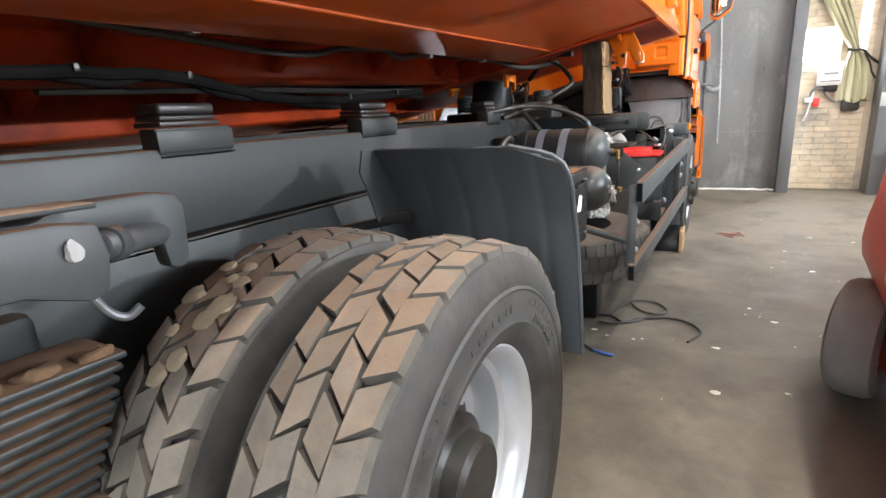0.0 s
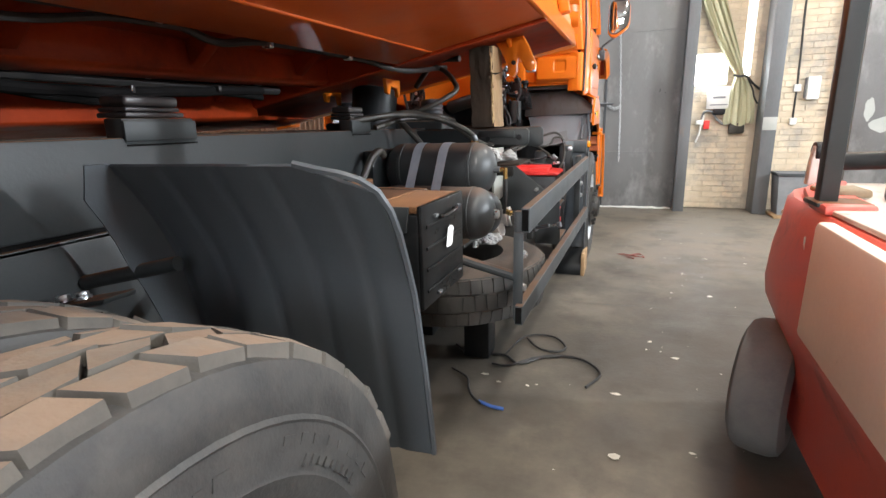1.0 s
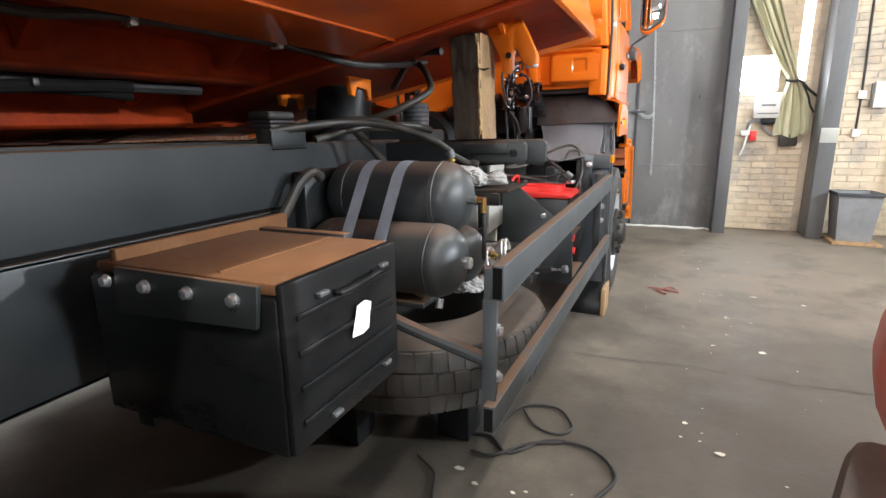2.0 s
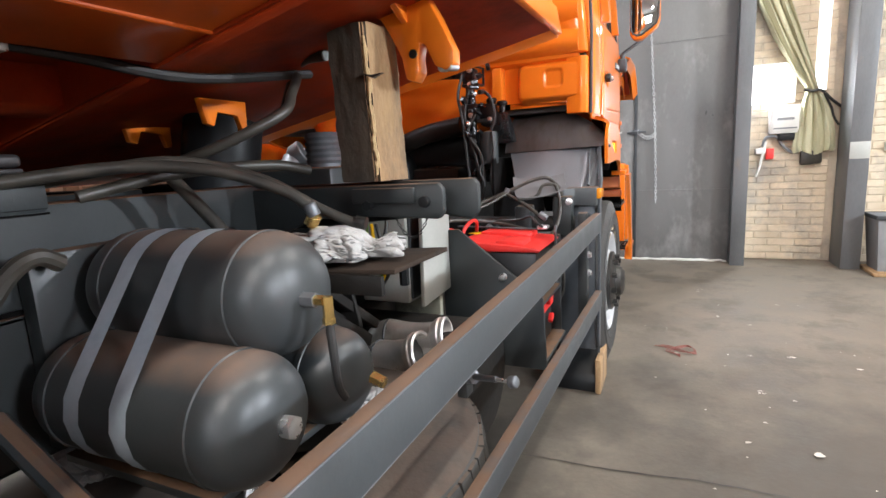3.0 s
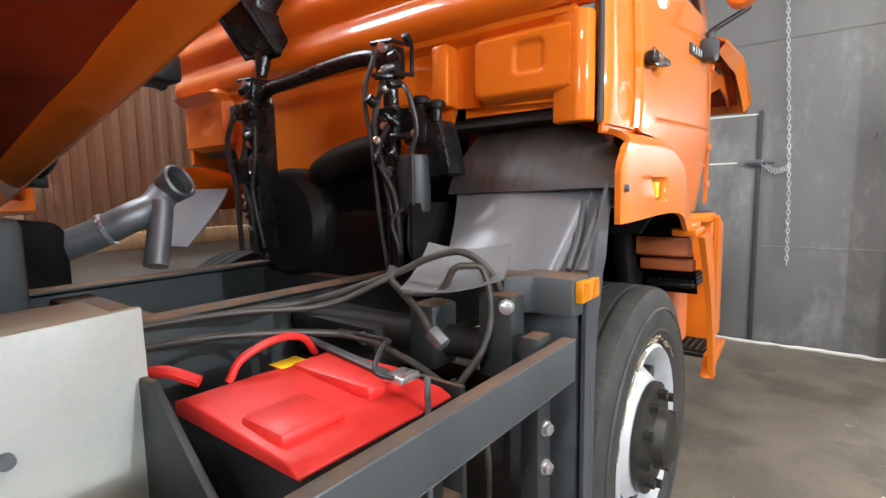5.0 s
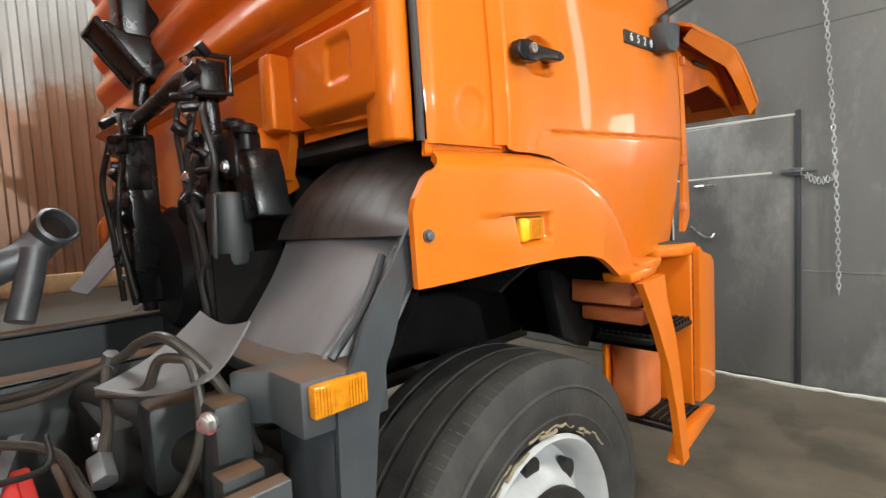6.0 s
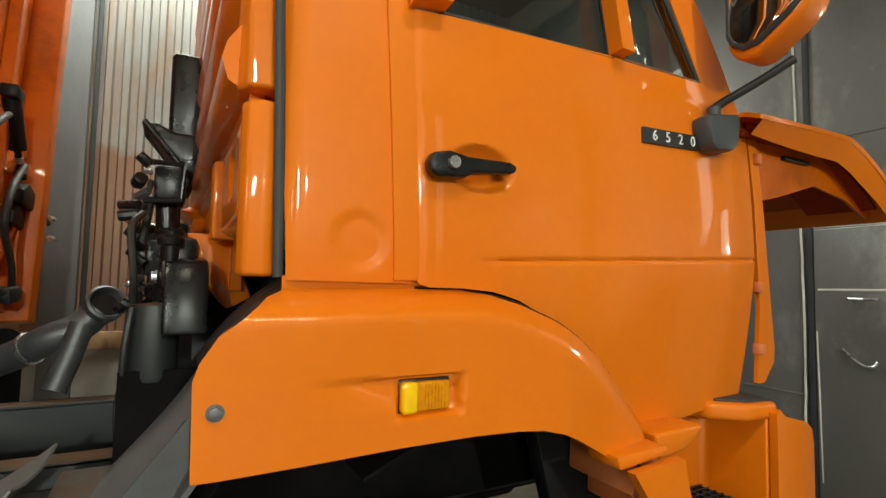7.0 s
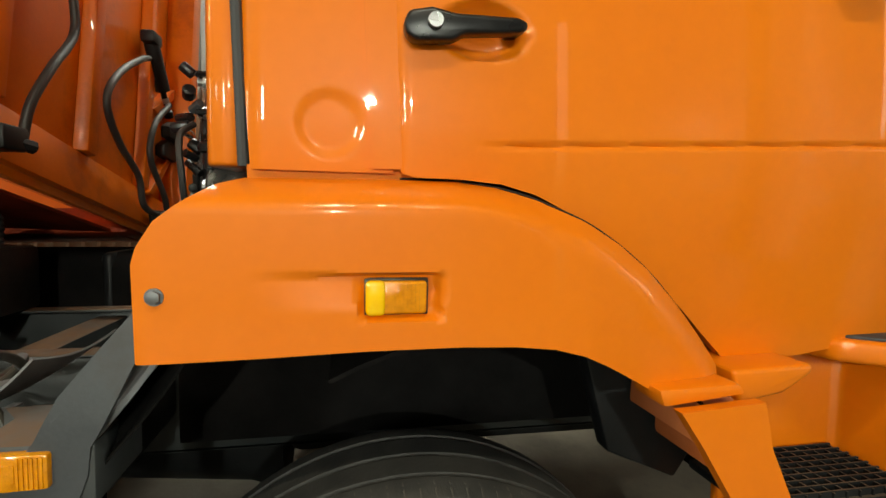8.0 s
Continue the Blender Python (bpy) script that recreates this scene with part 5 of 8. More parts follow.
P("end_plug", cyl((-0.632, 2.985, 0.815), (-0.602, 2.985, 0.805), 0.014, n=6), BRASS, "", tank_c)
P("tank_bracket", box(-1.215, -1.165, 2.66, 3.06, 0.72, 1.12, 0.008), CHASSIS, "", tank_a)
P("tank_cradle", box(-1.16, -0.74, 2.66, 3.05, 0.700, 0.717, 0.003), CHASSIS, "", tank_b)
P("pipe_stub", tube([(-1.20, 2.50, 0.93), (-1.17, 2.56, 1.00), (-1.15, 2.62, 1.09), (-1.13, 2.66, 1.12), (-1.13, 2.70, 1.10)], 0.017, n=10), OLD_HOSE, "worn air pipe")

# side guard: two bars that rise a little towards the cab
def sloped(bm, y0, dx, dz):
    """Leans a straight bar along y: it moves by dx and dz for each metre past y0."""
    for v in bm.verts:
        v.co.x += dx * (v.co.y - y0)
        v.co.z += dz * (v.co.y - y0)
    return bm


for x1, z1, hh, dx, dz in ((-0.419, 0.921, 0.092, 0.0175, 0.0235), (-0.440, 0.536, 0.078, 0.031, 0.0235)):
    y0, y1 = 2.455, 4.655
    x0, z0 = x1 - 0.032, z1 - hh
    gbar = P("side_guard_bar", sloped(box(x0, x1, y0, y1, z0, z1, 0.003), y0, dx, dz), RAIL, "grey square-tube side guard bar")
    for ez in (z0 + 0.001, z1 - 0.001):
        edge = tube([(x1 - 0.0005, y0 + 0.002, ez), (x1 - 0.0005, 3.6, ez + 0.0008), (x1 - 0.0005, y1 - 0.002, ez)], 0.0017 if ez > z0 + 0.01 else 0.001, n=6, steps=3)
        P("worn_edge", sloped(edge, y0, dx, dz), CAST, "bare metal along the worn edge", gbar)
    P("open_end", box(x0 + 0.004, x0 + 0.028, y0 - 0.0015, y0 + 0.0005, z0 + 0.006, z1 - 0.006), DEEP_BLACK, "dark hollow end of the tube", gbar)
pst = box(-0.485, -0.456, 2.495, 2.535, 0.462, 0.90, 0.003)
box(-0.485, -0.447, 2.487, 2.495, 0.462, 0.82, 0.002, bm=pst)
post_near = P("guard_post", pst, RAIL, "grey side guard post")
for zz in (0.73, 0.596):
    bolt((-0.456, 2.515, zz), (1, -0.25, 0), 0.014, 0.016, post_near)
P("guard_strut", tube([(-1.15, 2.56, 0.84), (-0.80, 2.54, 0.71), (-0.478, 2.52, 0.635)], 0.02, n=10, steps=6), RAIL, "diagonal steel strut", post_near)
pf = P("guard_post", box(-0.475, -0.432, 4.58, 4.64, 0.40, 0.98, 0.003), CHASSIS)
for zz in (0.775, 0.685):
    bolt((-0.432, 4.61, zz), (1, -0.2, 0), 0.014, 0.016, pf)

# prop bracket on the subframe front
pb_ = P("front_bracket", prism([(-1.22, 1.20), (-0.60, 1.205), (-0.585, 1.19), (-0.585, 1.13), (-0.60, 1.112), (-0.80, 1.118), (-1.0, 1.11), (-1.22, 1.03)], "y", 3.29, 3.315, 0.008), CHASSIS, "dark grey tipper lock bracket")
P("rear_plate", prism([(-1.22, 1.205), (-0.545, 1.21), (-0.53, 1.195), (-0.53, 1.12), (-0.55, 1.10), (-0.63, 1.112), (-1.22, 1.06)], "y", 3.395, 3.42, 0.008), CHASSIS, "", pb_)
P("spine", box(-1.22, -0.70, 3.315, 3.395, 1.165, 1.20, 0.004), RUSTY_TOP, "", pb_)
P("rib", box(-0.85, -0.66, 3.275, 3.29, 1.155, 1.195, 0.005), CHASSIS, "", pb_)
P("pin", cyl((-0.635, 3.275, 1.158), (-0.635, 3.43, 1.158), 0.015, w=0.003), BLACK, "", pb_)
P("pin", cyl((-0.80, 3.27, 1.150), (-0.80, 3.30, 1.150), 0.014, n=6), BLACK, "", pb_)

# small plate shelf on a stay, with exhaust elbows below
shelf = P("plate_shelf", prism([(-1.06, 1.005), (-0.575, 1.032), (-0.575, 1.044), (-1.06, 1.017)], "y", 3.012, 3.28, 0.003), BROWN_PLATE, "dark rusty steel plate on stays")
P("shelf_edge", box(-1.05, -0.604, 3.004, 3.018, 0.985, 1.028, 0.003), SOOT, "", shelf)
P("shelf_stay", prism([(3.08, 1.0), (3.12, 1.0), (3.42, 0.78), (3.40, 0.76)], "x", -0.93, -0.88, 0.003), SOOT, "", shelf)
for (ax, ay, az), (bx, by, bz) in (((-1.04, 3.03, 0.99), (-0.84, 3.40, 0.70)), ((-0.98, 3.10, 0.90), (-0.80, 3.32, 0.735))):
    P("shelf_stay", prism([(ay, az), (ay + 0.03, az + 0.012), (by + 0.02, bz + 0.03), (by, bz)], "x", (ax + bx) / 2 - 0.03, (ax + bx) / 2 + 0.03, 0.003), SOOT, "", shelf)
P("shelf_web", prism([(-1.06, 0.98), (-0.90, 0.985), (-0.86, 0.80), (-1.06, 0.66)], "y", 3.285, 3.30, 0.004), SOOT, "", shelf)
P("shelf_bolt", cyl((-0.66, 3.20, 1.03), (-0.66, 3.20, 0.96), 0.012, n=6), BLACK, "", shelf)

# stainless exhaust elbows
def elbow(path, r, end, first):
    """A bent stainless pipe with a beaded, flared open end."""
    pipe = P("exhaust_elbow", tube(path, r, n=28, steps=8), STEEL, "shiny stainless exhaust elbow" if first else "")
    a, b = Vector(path[-1]), Vector(end)
    d = (b - a).normalized()
    P("flange", lathe([(r + 0.001, -0.006), (r + 0.004, 0.0), (r + 0.012, 0.012), (r + 0.015, 0.022), (r + 0.011, 0.028), (r + 0.015, 0.034), (r + 0.015, 0.042), (r + 0.010, 0.046), (r + 0.004, 0.044), (r - 0.004, 0.0)], a, b, n=32, closed=True), STEEL, "", pipe)
    P("dark_bore", cyl(a - d * 0.002, a + d * 0.004, r - 0.002, n=24), HUB, "", pipe)
    q = Vector(path[2])
    P("weld_bead", lathe([(r, -0.004), (r + 0.004, -0.002), (r + 0.004, 0.003), (r, 0.005)], q, Vector(path[3]), n=28, closed=True), CAST, "", pipe)
    return pipe


elbow([(-1.03, 3.60, 0.575), (-1.015, 3.60, 0.635), (-0.975, 3.61, 0.668), (-0.91, 3.62, 0.662), (-0.85, 3.625, 0.662), (-0.795, 3.63, 0.668)], 0.046, (-0.75, 3.635, 0.674), True)
elbow([(-1.00, 3.60, 0.50), (-0.998, 3.56, 0.560), (-0.965, 3.54, 0.600), (-0.915, 3.535, 0.607), (-0.87, 3.535, 0.616), (-0.835, 3.535, 0.627)], 0.060, (-0.795, 3.535, 0.640), False)
P("muffler", lathe([(0.0, 0.0), (0.18, 0.005), (0.203, 0.02), (0.21, 0.05), (0.21, 0.56), (0.203, 0.59), (0.0, 0.60)], (-1.25, 3.765, 0.475), (-0.65, 3.765, 0.475), n=44), SOOT, "dark exhaust silencer drum")

# light grey control cabinet
ec = P("control_cabinet", box(-1.16, -0.955, 3.75, 3.99, 0.735, 1.085, 0.006), CABINET, "light grey steel control cabinet with its door ajar")
P("door", prism([(3.745, 0.728), (4.005, 0.745), (4.0, 1.105), (3.762, 1.095)], "x", -0.905, -0.888, 0.004), CABINET, "light grey cabinet door", ec)
P("mounting_plate", box(-1.11, -0.90, 3.90, 3.93, 0.610, 0.732, 0.005), DIM_BEIGE, "stained beige mounting plate, dimmed in colour for shade", ec)
P("door_lock", cyl((-0.888, 3.80, 0.915), (-0.875, 3.80, 0.915), 0.012, n=12), CAST, "", ec)
P("door_gasket", box(-0.955, -0.945, 3.765, 3.985, 0.75, 1.075, 0.002), RUBBER_SEAL, "", ec)
P("cabinet_bracket", box(-1.215, -1.16, 3.80, 3.94, 0.80, 1.0, 0.005), CHASSIS, "", ec)
for k, mt in enumerate((surface("green_wire", (0.10, 0.22, 0.03), (0.14, 0.28, 0.05), rough=0.5), YELLOW_LENS, HOSE)):
    P("wire", tube([(-1.10 + 0.02 * k, 3.72, 1.04), (-1.08 + 0.03 * k, 3.69, 0.96), (-1.04 + 0.02 * k, 3.70, 0.88), (-1.06, 3.73, 0.80)], 0.007, n=8), mt, "", ec)
P("hose_loop", tube([(-0.99, 3.68, 1.10), (-0.98, 3.66, 1.04), (-1.0, 3.65, 0.985), (-1.06, 3.64, 0.97), (-1.11, 3.66, 1.0), (-1.12, 3.70, 1.06)], 0.007, n=8), HOSE, "", ec)

# battery carrier
bc = P("battery_carrier", prism([(-0.92, 0.98), (-0.845, 0.985), (-0.70, 0.87), (-0.60, 0.79), (-0.505, 0.72), (-0.495, 0.43), (-0.92, 0.43)], "y", 3.985, 4.0, 0.004), CHASSIS, "dark grey battery carrier side plate")
P("far_plate", box(-0.92, -0.53, 4.44, 4.455, 0.43, 0.90, 0.004), CHASSIS, "", bc)
P("floor_plate", box(-0.92, -0.51, 4.0, 4.44, 0.43, 0.445, 0.003), CHASSIS, "", bc)
P("shelf_plate", box(-0.92, -0.53, 4.0, 4.44, 0.655, 0.67, 0.003), CHASSIS, "", bc)
P("clamp_frame", box(-0.62, -0.605, 3.98, 4.46, 0.70, 0.74, 0.004), CHASSIS, "", bc)
bolt((-0.66, 3.985, 0.80), (0, -1, 0), 0.012, 0.03, bc)

# valve lever on the silencer side and a short hanging chain
lev_ = P("drain_valve", cyl((-0.56, 3.36, 0.665), (-0.47, 3.31, 0.69), 0.009, n=10), CAST, "small cast valve with lever")
P("valve_body", cyl((-0.585, 3.375, 0.655), (-0.545, 3.352, 0.668), 0.02, n=8, w=0.003), CAST, "", lev_)
P("valve_knob", cyl((-0.425, 3.285, 0.700), (-0.405, 3.28, 0.706), 0.016, n=12, w=0.004), CAST, "", lev_)
P("valve_rod", cyl((-0.47, 3.31, 0.69), (-0.42, 3.285, 0.70), 0.005, n=8), BOLT, "", lev_)
P("valve_hanger", box(-0.60, -0.57, 3.35, 3.40, 0.60, 0.68, 0.004), CHASSIS, "", lev_)
for k in range(15):
    b = bmesh.new()
    chain_link(b, (0, 0, 0), 0.0)
    w = k / 14 * 2 - 1
    bmesh.ops.transform(b, matrix=Matrix.Translation((-0.775 + 0.060 * w, 3.47, 1.035 + 0.075 * w * w)) @ Matrix.Rotation(-1.2 * w, 4, "Y") @ Matrix.Rotation((k % 2) * math.pi / 2, 4, "X") @ Matrix.Rotation(math.pi / 2, 4, "Y") @ Matrix.Scale(0.36, 4), verts=b.verts)
    P("chain_link", b, HOSE, "short rusty chain loop" if k == 0 else "")

# ---- cab ----
CY = 5.03


def bulge(y, z, x0=-0.45):
    """Side of the cab: slightly convex, leaning in above the belt line and tucked in below the crease."""
    x = x0
    if z > 1.95:
        x -= 0.10 * (z - 1.95) ** 1.3
    x -= 0.020 * ((z - 1.62) / 0.5) ** 2 if z < 1.95 else 0.0087
    if z < 1.54:
        x -= 0.10 * (1.54 - z) ** 1.25
    if y < 5.45:
        x -= 0.012 * ((5.45 - y) / 0.4) ** 2
    if y > 6.1:
        x -= 0.35 * (y - 6.1) ** 2
    return x


door_low = [(5.255, 1.482), (5.262, 1.468), (5.28, 1.462), (5.35, 1.461), (5.42, 1.455), (5.48, 1.439), (5.535, 1.413), (5.60, 1.378), (5.66, 1.338), (5.715, 1.292), (5.77, 1.243), (5.83, 1.185), (5.88, 1.139), (5.93, 1.138),
            (6.04, 1.142), (6.275, 1.178), (6.293, 1.545), (6.262, 1.90), (6.205, 1.985), (6.06, 2.005), (5.76, 2.0), (5.305, 1.975), (5.232, 1.97), (5.236, 1.86)]
lift = 0.016


def door_rear_edge(z):
    return 5.255 - 0.022 * min(1.0, max(0.0, (z - 1.47) / 0.5))


def door_fn(u, v):
    crease = -0.0065 * max(0.0, 1 - abs(v - 1.514 - 0.0408 * (u - 5.413)) / 0.006) * min(1.0, max(0.0, (u - 5.38) / 0.06))
    d = math.hypot((u - 5.385) / 0.072, (v - 1.689) / 0.047)
    grip = -0.026 * (1 - d ** 4) if d < 1 else 0.0
    e = max(0.0, 1 - (u - door_rear_edge(v)) / 0.016)
    return Vector((bulge(u, v) + lift + crease + grip - 0.010 * e * e, u, v))


dm = sheet(door_low, door_fn, 0.03, 0.011, 0.0045, face=(1, 0, 0))
cab_door = P("cab_door", dm, ORANGE, "glossy orange right-hand cab door", sharp=50)


def side_bar(poly, off=0.0, thick=0.04, du=0.05, dv=0.05):
    return sheet(poly, lambda u, v: Vector((bulge(u, v) + lift + off, u, v)), thick, du, dv)


fr_ = side_bar([(5.23, 1.972), (5.30, 1.978), (5.30, 2.72), (5.20, 2.72)])
P("window_frame", fr_, ORANGE, "", cab_door)
P("window_frame", side_bar([(5.735, 2.0), (5.775, 2.0), (5.69, 2.66), (5.655, 2.66)], -0.004), ORANGE, "", cab_door)
P("window_frame", side_bar([(6.06, 2.005), (6.205, 1.985), (6.165, 2.06), (5.80, 2.70), (5.73, 2.66), (5.965, 2.20)]), ORANGE, "slanting orange windscreen pillar", cab_door)
P("window_frame", side_bar([(5.20, 2.64), (5.78, 2.64), (5.75, 2.74), (5.20, 2.74)]), ORANGE, "", cab_door)
for poly in ([(5.30, 1.977), (5.745, 1.995), (5.66, 2.645), (5.30, 2.645)], [(5.775, 1.998), (6.06, 2.003), (5.95, 2.21), (5.72, 2.645), (5.695, 2.645)]):
    P("window_pane", side_bar(poly, -0.022, 0.005, 0.2, 0.2), glass, "dark reflective door glass", cab_door)
    sl = [(bulge(a, b) + lift - 0.006, a, b) for a, b in poly] + [(bulge(*poly[0]) + lift - 0.006, *poly[0])]
    P("window_seal", tube(sl, 0.007, n=6, smooth=False), RUBBER_SEAL, "", cab_door)
P("door_jamb", side_bar([(5.262, 1.475), (5.215, 1.475), (5.19, 2.0), (5.19, 2.70), (5.24, 2.70), (5.245, 1.95)], -0.014, 0.01, 0.03, 0.05), ORANGE, "")
P("cab_lower_flange", side_bar([(5.03, 1.445), (5.36, 1.445), (5.36, 1.475), (5.03, 1.478)], -0.020, 0.01, 0.03, 0.01), ORANGE, "")
# handle
hb = prism([(5.258, 1.690), (5.266, 1.708), (5.30, 1.714), (5.335, 1.706), (5.43, 1.703), (5.447, 1.696), (5.445, 1.684), (5.43, 1.680), (5.35, 1.676), (5.33, 1.666), (5.275, 1.664), (5.262, 1.674)], "x", -0.432, -0.404, 0.007, 3)
box(-0.455, -0.43, 5.272, 5.30, 1.68, 1.70, bm=hb)
box(-0.455, -0.43, 5.42, 5.44, 1.685, 1.698, bm=hb)
for v in hb.verts:
    v.co.z += 0.045 * (v.co.y - 5.31) - 0.006
P("door_handle", hb, HANDLE_BLACK, "black plastic pull handle", cab_door)
P("lock_barrel", cyl((-0.402, 5.303, 1.6845), (-0.393, 5.303, 1.6845), 0.011, n=18), BOLT, "bright lock barrel", cab_door)
# badge with the model number
P("badge", prism([(5.828, 1.808), (6.036, 1.816), (6.036, 1.854), (5.828, 1.846)], "x", bulge(5.93, 1.85) + lift - 0.004, bulge(5.93, 1.85) + lift + 0.008, 0.002), BADGE_BLACK, "black model badge with white digits", cab_door)


def text_mesh(body, size, m, depth=0.001):
    cu = bpy.data.curves.new("digits", "FONT")
    cu.body, cu.size, cu.extrude, cu.align_x, cu.align_y = body, size, depth, "CENTER", "CENTER"
    tmp = new("digits", cu)
    dg = bpy.context.evaluated_depsgraph_get()
    me = bpy.data.meshes.new_from_object(tmp.evaluated_get(dg))
    bpy.data.objects.remove(tmp)
    b = bmesh.new()
    b.from_mesh(me)
    bmesh.ops.transform(b, matrix=m, verts=b.verts)
    return b


for n, digit in enumerate("6520"):
    along = (n - 1.5) * 0.0465
    side_text = Matrix(((0, 0, 1, bulge(5.93, 1.85) + lift + 0.009), (1, -0.0385, 0, 5.936 + along), (0.0385, 1, 0, 1.8312 + 0.0385 * along), (0, 0, 0, 1)))
    P("model_digit", text_mesh(digit, 0.036, side_text), BADGE_WHITE, "white digit " + digit, cab_door)
# mirror arm socket
soc = prism([(6.008, 1.896), (6.138, 1.918), (6.130, 1.836), (6.105, 1.815), (6.04, 1.810), (6.022, 1.826)], "x", bulge(6.06, 1.86) + lift, bulge(6.06, 1.86) + lift + 0.055, 0.012)
cyl((bulge(6.06, 1.86) + lift + 0.03, 6.06, 1.905), (bulge(6.06, 1.86) + lift + 0.03, 6.06, 1.925), 0.016, bm=soc)
socket = P("mirror_socket", soc, CHEEK, "dark grey mirror arm socket", cab_door)
P("mirror_arm", tube([(-0.42, 6.06, 1.92), (-0.40, 6.10, 1.95), (-0.34, 6.16, 2.0), (-0.29, 6.20, 2.04)], 0.011), HOSE, "", cab_door)

# mirror
mir = thing("wing_mirror", (-0.28, 6.065, 2.02), "orange-backed wing mirror on a black arm", "mirror")
mirror_out = [(-0.365, 2.06), (-0.352, 2.03), (-0.325, 2.012), (-0.29, 2.014), (-0.215, 2.062), (-0.185, 2.09), (-0.172, 2.13), (-0.170, 2.25), (-0.180, 2.31), (-0.205, 2.335), (-0.32, 2.345), (-0.352, 2.33), (-0.366, 2.29)]
mb_ = prism(mirror_out, "y", 6.045, 6.135, 0.022, 4)
part("shell", mb_, ORANGE, mir)
part("glass", prism([(-0.268 + (px + 0.268) * 0.86, 2.19 + (pz - 2.19) * 0.84 + 0.008) for px, pz in mirror_out], "y", 6.037, 6.044, 0.001), mirror_mat, mir, "mirror glass")
rim_path = [(-0.268 + (px + 0.268) * 0.90, 6.042, 2.19 + (pz - 2.19) * 0.88 + 0.007) for px, pz in mirror_out]
part("bezel", tube(rim_path + rim_path[:1], 0.007, n=8, smooth=False), SATIN_BLACK, mir)
part("upper_shell", prism([(-0.36, 2.40), (-0.18, 2.40), (-0.17, 2.62), (-0.36, 2.62)], "y", 6.065, 6.145, 0.03, 3), SATIN_BLACK, mir, "black upper mirror")
part("arm_tube", tube([(-0.29, 6.145, 2.04), (-0.27, 6.155, 2.2), (-0.27, 6.155, 2.6), (-0.45, 6.025, 2.66)], 0.012), HOSE, mir)

# rear quarter and back of the cab
quarter = P("cab_quarter", sheet([(5.035, 1.47), (5.249, 1.468), (5.227, 1.86), (5.223, 2.82), (5.005, 2.82), (5.01, 1.95)],
                                 lambda u, v: Vector((bulge(u, v) + 0.005 - 0.03 * max(0, (5.06 - u) / 0.05) ** 2 - 0.0055 * min(1.0, max(0.0, (0.052 - math.hypot(u - 5.152, v - 1.540)) / 0.012)), u, v)), 0.03, 0.007, 0.007, face=(1, 0, 0)), ORANGE,
            "orange cab rear quarter with a round pressed dimple", sharp=50)
P("corner_seal", tube([(-0.478, 5.024, 1.475), (-0.474, 5.02, 1.62), (-0.473, 5.015, 1.77), (-0.475, 5.008, 2.0), (-0.52, 5.0, 2.8)], 0.0085, n=10), RUBBER_SEAL, "dark rubber corner seal")
def lean(bm):
    for v in bm.verts:
        if v.co.z > 1.95:
            v.co.x -= 0.10 * (v.co.z - 1.95) ** 1.3
    return bm


P("corner_column", prism([(-0.60, 4.985), (-0.52, 4.962), (-0.492, 4.972), (-0.484, 5.0), (-0.49, 5.02), (-0.60, 5.03)], "z", 1.475, 1.766, 0.008, 3), ORANGE, "rounded orange corner post")
P("upper_corner", lean(prism([(-0.64, 4.965), (-0.53, 4.955), (-0.492, 4.968), (-0.484, 5.0), (-0.49, 5.02), (-0.64, 5.03)], "z", 1.785, 2.82, 0.008, 3)), ORANGE, "rounded orange corner post, upper")


def rear_fn(u, v):
    """Back wall of the cab with pressed ribs. u is x, v is z."""
    y = CY
    w = abs(u - XC)
    if u < XC and 1.55 < v < 1.78 and 0.69 < w < 1.05:
        y -= 0.05
        if math.hypot((w - 0.86) / 0.07, (v - 1.66) / 0.05) < 1:
            y += 0.014
    if v > 1.80:
        y -= 0.055 + 0.02 * math.sin((v - 1.80) * 2 * math.pi / 0.165)
    elif v > 1.775:
        y -= 0.03
    return Vector((u, y, v))


rear_poly = [(XC - 1.1, 1.545), (XC - 0.70, 1.55), (XC - 0.66, 1.47), (XC - 0.40, 1.40), (XC + 0.40, 1.40), (XC + 0.62, 1.44), (XC + 0.66, 1.56), (XC + 1.09, 1.535), (XC + 1.09, 2.85), (XC - 1.1, 2.85)]
P("cab_back", sheet(rear_poly, rear_fn, 0.025, 0.028, 0.02, face=(0, 1, 0)), ORANGE, "orange cab back wall with pressed ribs", sharp=50)


def locker_fn(u, t):
    """Pressed locker on the cab back, round-cornered, with a shallow round-cornered recess."""
    x, z = -0.925 + 0.385 * u, 1.528 + 0.26 * t
    qx, qz = abs(x + 0.68) - 0.150, abs(z - 1.655) - 0.065
    d = math.hypot(max(qx, 0.0), max(qz, 0.0)) + min(max(qx, qz), 0.0)
    rise = 1 - min(1.0, max(0.0, (d - 0.012) / 0.045))
    rx, rz = abs(x + 0.665) - 0.030, abs(z - 1.668) - 0.026
    e = math.hypot(max(rx, 0.0), max(rz, 0.0)) - 0.022
    dip = min(1.0, max(0.0, -e / 0.010))
    return Vector((x, CY - 0.004 - 0.062 * rise * rise * (3 - 2 * rise) + 0.010 * dip, z))


P("rear_locker", panel(72, 52, locker_fn, 0.006, (0, -1, 0)), ORANGE, "orange pressed locker on the cab back", sharp=60)
P("cab_sill", box(-1.04, -0.50, 5.20, 5.218, 1.40, 1.545, 0.004), ORANGE_HALF_SHADED, "orange cab sill under the back wall")
for xx in (-0.78, -0.72, -0.66):
    P("blind_plug", cyl((xx, 4.962, 1.865), (xx, 4.95, 1.865), 0.012, n=14), CAST, "grey blind plug")
